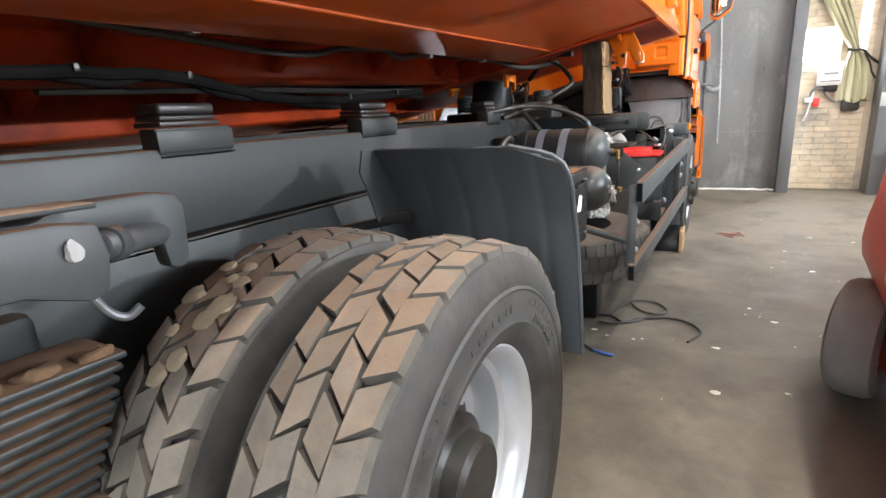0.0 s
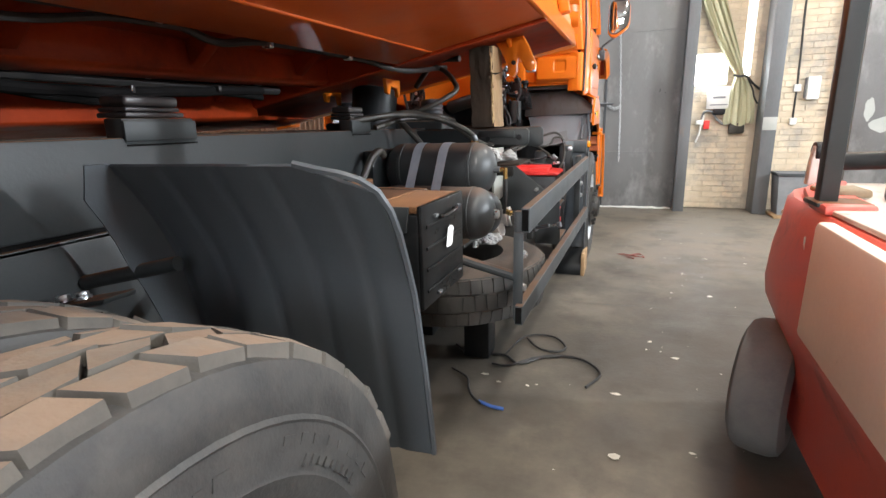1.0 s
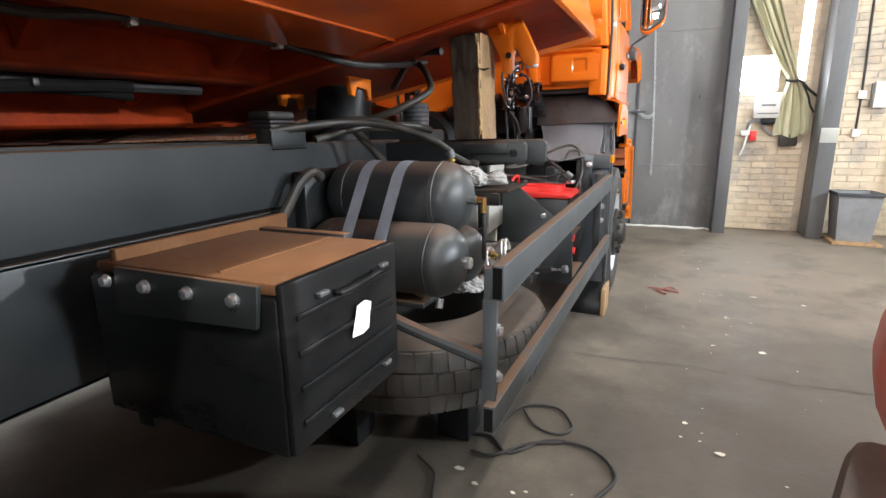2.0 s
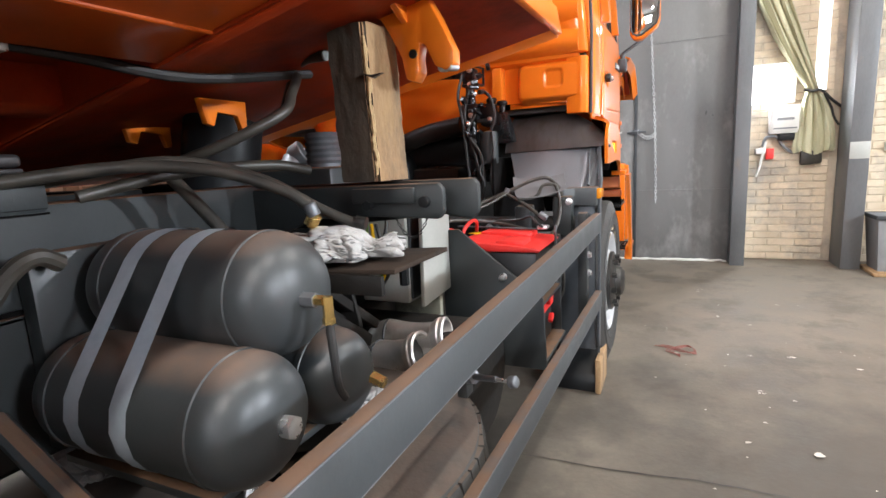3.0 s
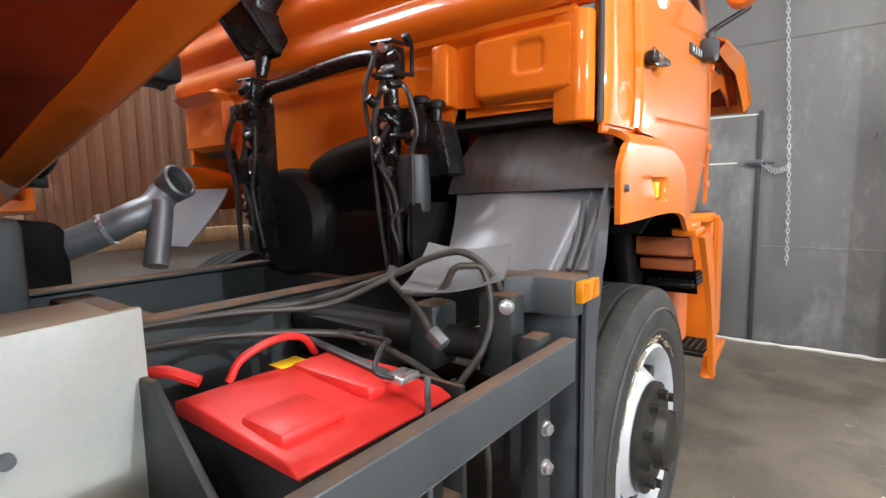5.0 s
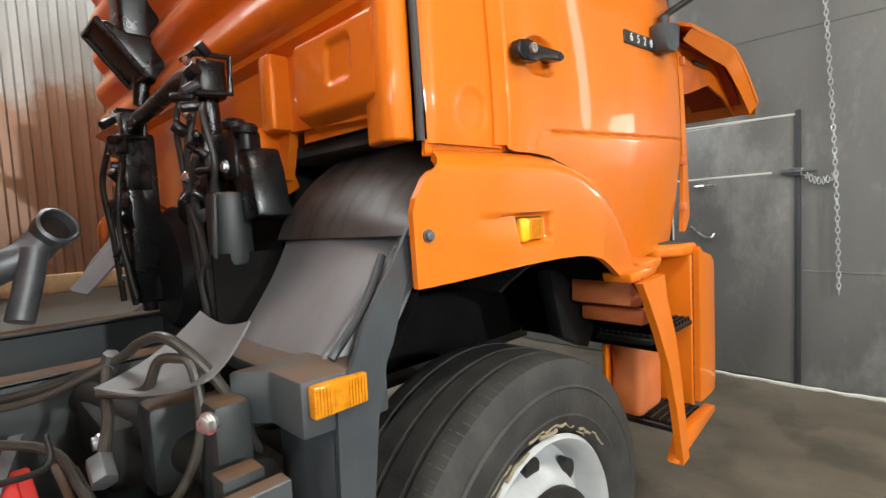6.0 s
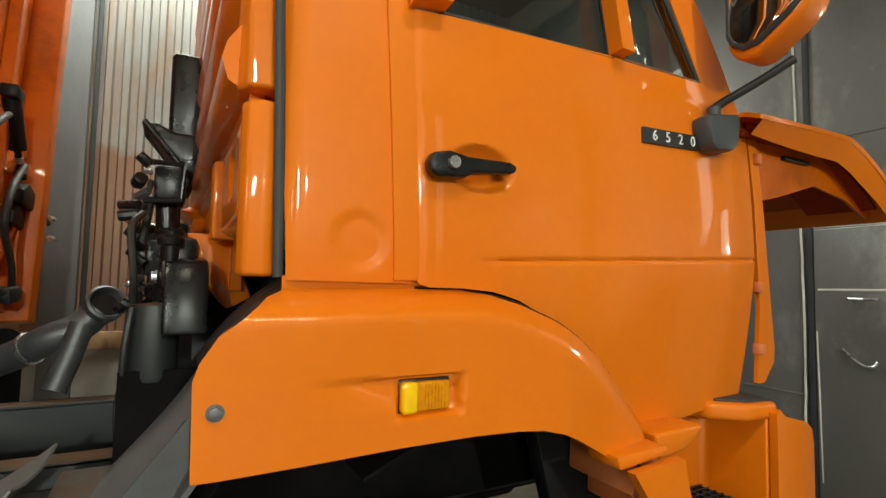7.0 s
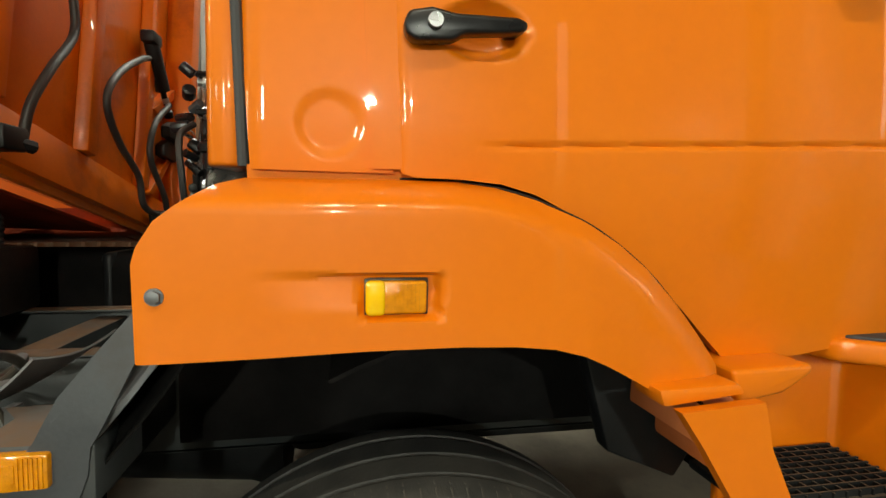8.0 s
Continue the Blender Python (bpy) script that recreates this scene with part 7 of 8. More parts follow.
P("valve_block", prism([(-1.02, 1.52), (-0.915, 1.51), (-0.895, 1.46), (-0.868, 1.345), (-0.945, 1.335), (-1.0, 1.43)], "y", 4.86, 4.95, 0.010), HANDLE_BLACK, "black valve block", stand)
cluster = random.Random(8)
for xx, zlo, n_u in ((-1.06, 1.36, 15), (-1.87, 1.14, 12)):
    for k in range(n_u):
        c = Vector((xx + cluster.uniform(-0.055, 0.085), 4.80 + cluster.uniform(-0.015, 0.03), zlo + (1.74 - zlo) * (k + cluster.random() * 0.6) / n_u))
        d = Vector((cluster.uniform(-1, 1), cluster.uniform(-1, -0.2), cluster.uniform(-0.8, 0.8))).normalized()
        r = cluster.uniform(0.009, 0.017)
        if k % 3 == 0:
            P("pipe_union", cyl(c, c + d * cluster.uniform(0.025, 0.05), r, n=6, w=0.002), BOLT if k % 2 else CAST, "bright steel pipe union" if k == 0 else "", stand)
        else:
            P("pipe_union", cyl(c, c + d * cluster.uniform(0.03, 0.06), r, n=10, w=0.002), HANDLE_BLACK, "", stand)
P("clamp_lug", box(-1.955, -1.80, 4.79, 4.83, 1.60, 1.66, 0.006), HANDLE_BLACK, "", stand)
P("clamp_lug", box(-1.95, -1.82, 4.78, 4.83, 1.34, 1.44, 0.010), HANDLE_BLACK, "", stand)
bolt((-0.99, 4.845, 1.47), (0, -1, 0), 0.013, 0.012, stand)
P("small_box", box(-1.02, -0.96, 4.83, 4.91, 1.13, 1.20, 0.008), HANDLE_BLACK, "", stand)
for pts, rr in (([(-1.09, 4.82, 1.66), (-1.12, 4.80, 1.5), (-1.08, 4.80, 1.35), (-1.05, 4.80, 1.2), (-1.06, 4.82, 1.05)], 0.010), ([(-1.06, 4.80, 1.50), (-1.10, 4.79, 1.40), (-1.03, 4.79, 1.28), (-1.02, 4.80, 1.10)], 0.009),
                ([(-0.965, 4.80, 1.40), (-0.955, 4.79, 1.3), (-0.975, 4.79, 1.15), (-0.97, 4.81, 1.06)], 0.008), ([(-1.84, 4.82, 1.6), (-1.90, 4.80, 1.4), (-1.84, 4.80, 1.2), (-1.86, 4.82, 1.05)], 0.012),
                ([(-1.91, 4.80, 1.66), (-1.95, 4.77, 1.50), (-1.92, 4.78, 1.32), (-1.94, 4.80, 1.06)], 0.011), ([(-1.13, 4.82, 1.72), (-1.15, 4.79, 1.60), (-1.125, 4.79, 1.45), (-1.11, 4.80, 1.22), (-1.09, 4.81, 1.04)], 0.008),
                ([(-1.01, 4.81, 1.62), (-0.965, 4.79, 1.58), (-0.945, 4.80, 1.48), (-0.97, 4.80, 1.41)], 0.008), ([(-1.00, 4.80, 1.25), (-1.035, 4.78, 1.20), (-1.01, 4.78, 1.12), (-1.03, 4.80, 1.03)], 0.007),
                ([(-1.79, 4.80, 1.56), (-1.77, 4.78, 1.45), (-1.80, 4.78, 1.30), (-1.79, 4.81, 1.08)], 0.009)):
    P("air_hose", tube(pts, rr, n=8, steps=8), HOSE)
# air intake stack on the far side
snk = P("air_intake", box(-1.94, -1.80, 4.84, 4.99, 1.98, 2.34, 0.02, 3), HANDLE_BLACK, "black plastic air intake stack")
P("intake_funnel", prism([(4.762, 2.040), (4.80, 2.050), (4.86, 2.02), (4.99, 2.02), (5.00, 1.84), (4.95, 1.845), (4.90, 1.875), (4.83, 1.95)], "x", -1.97, -1.78, 0.016, 3), HANDLE_BLACK, "", snk)
P("intake_lip", tube([(-1.975, 4.765, 2.04), (-1.775, 4.765, 2.04), (-1.77, 4.90, 1.872), (-1.98, 4.90, 1.872), (-1.975, 4.765, 2.04)], 0.012, n=8, smooth=False), HANDLE_BLACK, "", snk)
P("drain_spout", lathe([(0.0, 0.0), (0.022, 0.0), (0.030, 0.05), (0.034, 0.10), (0.0, 0.10)], (-1.88, 4.90, 1.785), (-1.88, 4.92, 1.885), n=14), HANDLE_BLACK, "", snk)
# coolant pipe on the engine
ep = P("engine_pipe", tube([(-2.35, 4.20, 1.08), (-2.25, 4.34, 1.14), (-2.17, 4.46, 1.21), (-2.17, 4.55, 1.25), (-2.19, 4.615, 1.315)], 0.06, n=22, steps=8), CAST, "grey cast aluminium engine pipe")
P("pipe_mouth", lathe([(0.055, 0.0), (0.070, 0.02), (0.076, 0.085), (0.066, 0.092), (0.060, 0.085), (0.05, 0.0)], (-2.20, 4.62, 1.32), (-2.10, 4.665, 1.375), n=28, closed=True), CAST, "", ep)
P("pipe_dark", cyl((-2.20, 4.62, 1.32), (-2.16, 4.638, 1.342), 0.055, n=24), HUB, "", ep)
P("pipe_clamp", lathe([(0.062, 0.0), (0.067, 0.003), (0.067, 0.018), (0.062, 0.02)], (-2.22, 4.385, 1.165), (-2.18, 4.45, 1.20), n=24, closed=True), BOLT, "", ep)
P("pipe_leg", tube([(-2.13, 4.57, 1.27), (-2.10, 4.54, 1.15), (-2.06, 4.50, 1.02)], 0.045, n=18, steps=6), CAST, "", ep)
P("air_duct", tube([(-1.60, 4.97, 1.375), (-1.50, 4.94, 1.40), (-1.38, 4.94, 1.43), (-1.20, 4.95, 1.455)], 0.055, n=18, steps=6), SOOT, "black air duct behind the cab")
P("engine_block", box(-2.02, -1.25, 5.0, 6.1, 0.65, 1.22, 0.04), BLACK, "dark engine block under the cab")
P("gearbox", lathe([(0.0, 0.0), (0.16, 0.01), (0.20, 0.08), (0.24, 0.5), (0.26, 0.56), (0.26, 0.62), (0.0, 0.63)], (XC, 4.35, 0.66), (XC, 5.0, 0.66), n=28), BLACK, "dark gearbox housing")
# invented dark block, closes the view through to the lit floor
P("transfer_case", wobble(box(-1.98, -1.28, 3.66, 4.30, 0.32, 0.69, 0.05, 4), 0.012, 7.0), SOOT, "added dark block between the frame rails, hiding the floor")
P("engine_cover", lathe([(0.0, 0.0), (0.20, 0.01), (0.235, 0.05), (0.24, 0.22), (0.0, 0.24)], (-1.80, 4.90, 1.17), (-1.80, 5.15, 1.17), n=32), BLACK, "round dark flywheel cover")
eh = P("engine_head", box(-1.62, -1.36, 5.12, 5.55, 1.205, 1.262, 0.012), BEIGE, "grubby beige engine head with small fittings")
for k in range(5):
    P("injector", cyl((-1.57 + 0.045 * k, 5.115, 1.225), (-1.57 + 0.045 * k, 5.085, 1.225 + 0.01 * (k % 2)), 0.012, n=8), BRASS if k % 2 else CAST, "", eh)
P("filter_bottle", lathe([(0.0, 0.0), (0.045, 0.004), (0.05, 0.02), (0.05, 0.09), (0.035, 0.115), (0.02, 0.12), (0.0, 0.12)], (-1.62, 4.98, 1.11), (-1.62, 4.98, 1.3), n=20), BEIGE, "pale plastic filter bottle", eh)
P("far_mudguard", mirror_x(sheet([(0.0, 0.0), (1.0, 0.0), (1.0, 0.50), (0.72, 0.515), (0.0, 0.46)], mg_fn, 0.008, 0.1, 0.05)), PLASTIC, "grey plastic mudguard on the far side", sharp=60)
P("far_fender", sheet(fend, lambda u, v: Vector((2 * XC + 0.372, u, v)), 0.016, 0.08, 0.08), ORANGE, "orange fender on the far side")
# assumed tank: added black mass that keeps far-side light from the underbody
ft = P("far_fuel_tank", box(-2.76, -2.22, 2.5, 4.28, 0.50, 1.21, 0.07, 4), DEEP_BLACK, "assumed black tank on the far side, added to block light")
for yy in (2.8, 3.45, 4.1):
    P("tank_band", box(-2.765, -2.215, yy - 0.03, yy + 0.03, 0.495, 1.215, 0.07, 4), BLACK, "", ft)
P("propeller_shaft", cyl((XC, 0.9, 0.72), (XC, 4.4, 0.80), 0.06, n=18), BLACK)

# ---- tipper body, tipped a little to the far side and propped up ----
ROLL = math.atan(0.2)
U_AX, H_AX, Y_AX = Vector((-math.cos(ROLL), 0, -math.sin(ROLL))), Vector((-math.sin(ROLL), 0, math.cos(ROLL))), Vector((0, 1, 0.026))
BY0, BY1, BODY_W = -2.9, 4.15, 2.36


def body_point(u, y, h):
    """From the body's own frame (across, along the hall, up) to the world."""
    return Vector((-0.472, 4.15, 1.705)) + U_AX * u + H_AX * h + Y_AX * (y - 4.15)


def tilted(bm):
    for v in bm.verts:
        v.co = body_point(*v.co)
    return bm


def TP(name, bm, mat, parent=None, label="", sharp=32):
    return P(name, tilted(bm), mat, label, parent, sharp)


tb = TP("tipper_floor", prism([(0.0, 0.0), (0.55, 0.0), (0.74, -0.010), (0.74, 0.012), (0.55, 0.02), (0.0, 0.02)], "y", BY0, 3.02, 0.003), ORANGE_HALF_SHADED, None, "orange underside sill of the tipper body")
TP("sill_inner", prism([(0.72, 0.012), (0.74, 0.0), (0.76, 0.12), (0.74, 0.12)], "y", BY0, 3.02), ORANGE_SHADED, tb)
TP("bend_bead", tube([(0.55, BY0, -0.001), (0.55, 3.02, -0.001)], 0.006, n=8), ORANGE_HALF_SHADED, tb)
TP("deck_plate", box(0.74, 2.2, BY0, 3.05, 0.115, 0.13), ORANGE_SHADED, tb)
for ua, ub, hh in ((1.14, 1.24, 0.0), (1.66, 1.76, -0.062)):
    TP("body_beam", prism([(ua, hh + 0.008), (ua + 0.02, hh), (ub, hh), (ub, 0.115), (ua - 0.012, 0.115), (ua - 0.012, 0.09)], "y", BY0, 3.05, 0.004), ORANGE_SHADED, tb, "long orange beam under the body")
TP("far_sill", prism([(2.0, -0.01), (2.36, 0.0), (2.36, 0.02), (2.0, 0.115)], "y", BY0, 4.1, 0.004), ORANGE_SHADED, tb)
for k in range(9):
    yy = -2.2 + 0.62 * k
    TP("cross_rib", prism([(0.745, 0.115), (0.745, 0.045), (0.90, 0.075), (1.02, 0.075), (1.128, 0.02), (1.128, 0.115)], "y", yy - 0.03, yy + 0.03, 0.006), ORANGE_SHADED, tb)
    TP("cross_rib", prism([(1.25, 0.115), (1.25, 0.01), (1.36, 0.06), (1.54, 0.06), (1.648, 0.02), (1.648, 0.115)], "y", yy - 0.03, yy + 0.03, 0.006), ORANGE_SHADED, tb)
    TP("cross_rib", prism([(1.77, 0.115), (1.77, 0.02), (2.02, 0.02), (2.02, 0.115)], "y", yy - 0.03, yy + 0.03, 0.006), ORANGE_SHADED, tb)
TP("deck_end", box(0.0, BODY_W, 3.02, 3.045, -0.005, 0.14), ORANGE_SHADED, tb)
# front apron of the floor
TP("apron_plate", sheet([(0.0, 3.02), (2.36, 3.02), (2.36, 4.03), (0.0, 4.03)], lambda u, v: Vector((u, v, 0.004 + 0.03 * max(0.0, 1 - abs(v - 3.5) / 0.5) - 0.010 * math.exp(-((u - 0.74) / 0.1) ** 2))), 0.012, 0.118, 0.11), ORANGE_SHADED, tb, "orange plate under the body front, darkened in colour for shade", sharp=12)
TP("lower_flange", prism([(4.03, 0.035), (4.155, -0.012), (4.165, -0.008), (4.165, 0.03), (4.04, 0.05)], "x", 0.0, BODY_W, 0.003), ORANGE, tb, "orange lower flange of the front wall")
TP("apron_rib", box(0.0, BODY_W, 3.03, 3.07, -0.012, 0.01, 0.004), ORANGE_SHADED, tb)
# walls
side = TP("body_side", box(-0.006, 0.006, BY0, BY1, 0.0, 1.15), ORANGE, None, "orange tipper side wall")
TP("side_far", box(BODY_W - 0.006, BODY_W + 0.006, BY0, BY1, 0.0, 1.15), ORANGE, side)
TP("lower_rail", box(-0.016, 0.008, BY0, BY1 + 0.01, -0.004, 0.10, 0.004), ORANGE, side)
for yy in (-1.5, -0.2, 1.1, 2.4, 3.6):
    TP("side_rib", box(-0.06, -0.007, yy - 0.05, yy + 0.05, 0.10, 1.12, 0.01), ORANGE, side)
front = TP("body_front", box(0.0, BODY_W, 4.13, 4.15, 0.03, 1.85, 0.004), TIPPER_ORANGE, None, "orange tipper front wall")
TP("lower_band", prism([(4.15, 0.20), (4.172, 0.195), (4.20, 0.02), (4.15, 0.02)], "x", 0.0, BODY_W, 0.004), TIPPER_ORANGE, front)
for uu in (0.30, 0.85, 1.40, 1.95):
    TP("front_rib", prism([(uu - 0.05, 4.15), (uu - 0.035, 4.20), (uu + 0.035, 4.20), (uu + 0.05, 4.15)], "z", 0.20, 1.83, 0.006), TIPPER_ORANGE, front, "orange upright rib")
TP("corner_post", prism([(BODY_W - 0.10, 4.15), (BODY_W - 0.09, 4.29), (BODY_W + 0.01, 4.30), (BODY_W + 0.01, 4.10)], "z", -0.02, 1.88, 0.008), TIPPER_ORANGE, front, "orange corner post")
TP("corner_brace", prism([(BODY_W - 0.40, 0.18), (BODY_W - 0.10, 0.50), (BODY_W - 0.10, 0.44), (BODY_W - 0.34, 0.18)], "y", 4.15, 4.21, 0.006), TIPPER_ORANGE, front)
TP("corner_brace", prism([(BODY_W - 0.40, 0.62), (BODY_W - 0.10, 0.86), (BODY_W - 0.10, 0.80), (BODY_W - 0.34, 0.62)], "y", 4.15, 4.21, 0.006), TIPPER_ORANGE, front)
# hydraulic lines on the front wall
for pts in ([(-1.69, 4.22, 2.35), (-1.67, 4.25, 2.13), (-1.64, 4.26, 2.00), (-1.48, 4.27, 1.85), (-1.385, 4.26, 1.72), (-1.355, 4.25, 1.61)],
            [(-2.44, 4.22, 2.16), (-2.25, 4.25, 2.10), (-1.97, 4.27, 1.965), (-1.85, 4.27, 1.83), (-1.97, 4.26, 1.69), (-2.19, 4.25, 1.565), (-2.25, 4.25, 1.43), (-2.49, 4.25, 1.373)],
            [(-2.62, 4.25, 1.97), (-2.345, 4.27, 1.82), (-2.28, 4.27, 1.657), (-2.475, 4.26, 1.497), (-2.555, 4.25, 1.40)]):
    P("hydraulic_hose", tube(pts, 0.0145, n=12, steps=8), HOSE, "black hydraulic hose", front)
ram = P("hydraulic_ram", lathe([(0.0, 0.0), (0.030, 0.0), (0.036, 0.01), (0.036, 0.25), (0.015, 0.255), (0.015, 0.36), (0.024, 0.365), (0.024, 0.40), (0.0, 0.40)], (-2.50, 4.21, 2.26), (-2.73, 4.22, 1.90), n=18), BLACK,
        "small black hydraulic ram", front)
P("ram_eye", box(-2.55, -2.43, 4.18, 4.25, 2.24, 2.30, 0.014), BLACK, "", front)
P("ram_collar", cyl((-2.655, 4.217, 2.015), (-2.67, 4.218, 1.992), 0.020, n=14), BOLT, "bright ram rod", front)
for dz in (0.0, -0.10):
    P("linkage_plate", prism([(-2.60, 1.86 + dz), (-2.70, 1.90 + dz), (-3.10, 1.80 + dz), (-3.24, 1.755 + dz), (-3.22, 1.735 + dz), (-2.80, 1.78 + dz), (-2.60, 1.80 + dz)], "y", 4.21 + dz * 0.3, 4.26 + dz * 0.3, 0.010), BLACK,
      "black linkage plate" if not dz else "", front)
for at in ((-3.20, 4.25, 1.782), (-3.31, 4.24, 1.675)):
    P("hose_fitting", cyl(at, (at[0] - 0.045, at[1] + 0.02, at[2] - 0.004), 0.017, n=8), BOLT, "", front)
P("hose_fitting", cyl((-1.30, 4.24, 1.60), (-1.37, 4.27, 1.588), 0.020, n=8), BLACK, "", front)
P("line_block", wobble(box(-2.58, -2.42, 4.20, 4.28, 1.34, 1.41, 0.014), 0.012, 18.0), BLACK, "", front)
P("line_block", box(-1.36, -1.24, 4.19, 4.27, 1.57, 1.64, 0.012), BLACK, "", front)
# lugs, lock hook and cables beneath the body
for xa, ya, za in ((-1.83, 3.425, 1.385), (-1.408, 3.395, 1.415)):
    P("lug_plate", prism([(ya - 0.098, za + 0.075), (ya + 0.092, za + 0.075), (ya + 0.088, za - 0.018), (ya + 0.068, za - 0.024), (ya + 0.05, za + 0.026), (ya - 0.03, za + 0.034), (ya - 0.05, za - 0.012), (ya - 0.078, za - 0.004)], "x",
                         xa - 0.012, xa + 0.012, 0.004), ORANGE, "orange hanging lug plate with a notch", tb)
hk = [(-0.80, 1.66), (-0.66, 1.70), (-0.615, 1.62), (-0.575, 1.535), (-0.575, 1.50), (-0.60, 1.485), (-0.63, 1.50), (-0.655, 1.555), (-0.668, 1.56), (-0.675, 1.53), (-0.672, 1.49), (-0.69, 1.465), (-0.715, 1.475), (-0.725, 1.53), (-0.76, 1.60)]
P("lock_hook", prism(hk, "y", 3.375, 3.425, 0.008), ORANGE, "thick orange lock hook with chipped tip", tb)
P("pin_hole", lathe([(0.0, 0.0), (0.011, 0.0), (0.012, 0.003), (0.0, 0.0035)], (-0.688, 3.3755, 1.536), (-0.688, 3.37, 1.536), n=16), HUB, "", tb)
P("chipped_tip", wobble(box(-0.622, -0.580, 3.378, 3.424, 1.488, 1.528, 0.008, 3), 0.007, 40.0), CAST_BRIGHT, "bare chipped metal tip", tb)
P("hook_web", prism([(3.2, 1.70), (3.40, 1.70), (3.40, 1.60), (3.33, 1.64)], "x", -0.72, -0.70, 0.004), ORANGE, "", tb)
for pts, rr in (([(-1.32, BY0, 1.38), (-1.33, 0.4, 1.50), (-1.32, 1.2, 1.505), (-1.32, 1.745, 1.525), (-1.35, 2.0, 1.50), (-1.366, 2.268, 1.535), (-1.30, 2.8, 1.535), (-1.2, 3.1, 1.50), (-1.10, 3.47, 1.545)], 0.013),
                ([(-1.30, 0.6, 1.49), (-1.31, 1.3, 1.46), (-1.30, 1.6, 1.50), (-1.34, 1.9, 1.52)], 0.010),
                ([(-1.75, BY0, 1.28), (-1.74, 0.6, 1.40), (-1.71, 1.18, 1.43), (-1.75, 1.7, 1.41), (-1.76, 2.2, 1.435), (-1.754, 2.667, 1.446)], 0.014),
                ([(-1.72, 0.8, 1.38), (-1.72, 1.6, 1.395), (-1.76, 2.3, 1.40), (-1.75, 2.8, 1.41)], 0.020)):
    P("brake_pipe", tube(pts, rr, n=8, steps=8), HOSE, "black pipe clipped under the body", tb)
for at in ((-1.366, 2.268, 1.535), (-1.319, 1.745, 1.53), (-1.754, 2.667, 1.446), (-1.71, 1.183, 1.43), (-1.74, 2.05, 1.43), (-1.31, 2.75, 1.54), (-1.32, 1.0, 1.505)):
    P("pipe_clip", box(at[0] - 0.02, at[0] + 0.02, at[1] - 0.012, at[1] + 0.012, at[2] - 0.02, at[2] + 0.05, 0.004), BOLT, "", tb)
for off, rr in ((0.0, 0.016), (0.024, 0.010)):
    loom = [(-1.40 - off, 0.30, 1.395 - off), (-1.40 - off, 0.62, 1.385), (-1.40, 0.80, 1.392 - off), (-1.40 - off, 0.98, 1.388), (-1.41, 1.16, 1.362 - off), (-1.42 - off, 1.35, 1.335), (-1.42, 1.60, 1.33 - off), (-1.43 - off, 1.95, 1.35), (-1.44, 2.3, 1.37 - off)]
    P("cable_loom", wobble(tube(loom, rr, n=9, steps=7), 0.006, 9.0), DEEP_BLACK, "slack black cable loom under the body", tb)
for at in ((-1.40, 0.74, 1.40), (-1.405, 1.02, 1.395), (-1.43, 1.72, 1.345), (-1.43, 2.05, 1.365)):
    P("pipe_clip", box(at[0] - 0.018, at[0] + 0.024, at[1] - 0.007, at[1] + 0.007, at[2] - 0.012, at[2] + 0.008, 0.003), HUB, "", tb)
for pts, rr in (([(-1.24, 2.60, 1.25), (-1.12, 2.83, 1.278), (-0.98, 2.95, 1.262), (-0.87, 3.025, 1.215), (-0.813, 3.058, 1.172)], 0.0135),
                ([(-1.24, 2.72, 1.25), (-1.10, 2.93, 1.288), (-0.95, 3.05, 1.240), (-0.845, 3.125, 1.162), (-0.785, 3.162, 1.125), (-0.765, 3.170, 1.121)], 0.0125),
                ([(-1.21, 3.53, 1.57), (-1.08, 3.38, 1.52), (-0.97, 3.22, 1.45), (-0.93, 3.13, 1.39), (-1.02, 3.02, 1.32), (-1.15, 2.98, 1.28)], 0.013),
                ([(-1.35, 3.62, 1.46), (-1.21, 3.53, 1.57), (-1.10, 3.45, 1.585), (-1.0, 3.42, 1.58)], 0.016),
                ([(-1.18, 3.0, 1.25), (-1.10, 3.02, 1.16), (-1.02, 3.05, 1.05), (-0.98, 3.05, 0.99)], 0.016),
                ([(-1.22, 2.8, 1.22), (-1.16, 3.0, 1.26), (-1.05, 3.2, 1.27), (-1.0, 3.3, 1.25)], 0.014)):
    P("hydraulic_hose", tube(pts, rr, n=12, steps=8), OLD_HOSE, "worn black hydraulic hose")
P("hose_end", cyl((-0.815, 3.057, 1.176), (-0.806, 3.063, 1.148), 0.0155, n=14, w=0.002), CAST, "bright crimped hose end")
P("hose_nut", cyl((-0.806, 3.063, 1.149), (-0.822, 3.066, 1.128), 0.018, n=6, w=0.002), BRASS, "brass hose nut")
P("hose_end", cyl((-0.768, 3.169, 1.122), (-0.742, 3.175, 1.116), 0.016, n=8), HUB, "")
for cx_, cy_ in ((-1.31, 3.78), (-1.93, 3.78)):
    bell = bmesh.new()
    lathe([(0.0, 0.0), (0.07, 0.0)] + [(0.066 + 0.006 * (k % 2), 0.012 + 0.011 * k) for k in range(10)] + [(0.06, 0.13), (0.0, 0.13)], (cx_, cy_, 1.26), (cx_, cy_, 1.40), n=28, bm=bell)
    P("bellows", bell, CAST, "grey ribbed bellows")
P("bellows_base", box(-2.05, -1.20, 3.66, 3.92, 1.0, 1.258, 0.02), CHASSIS, "dark hoist cross tube")
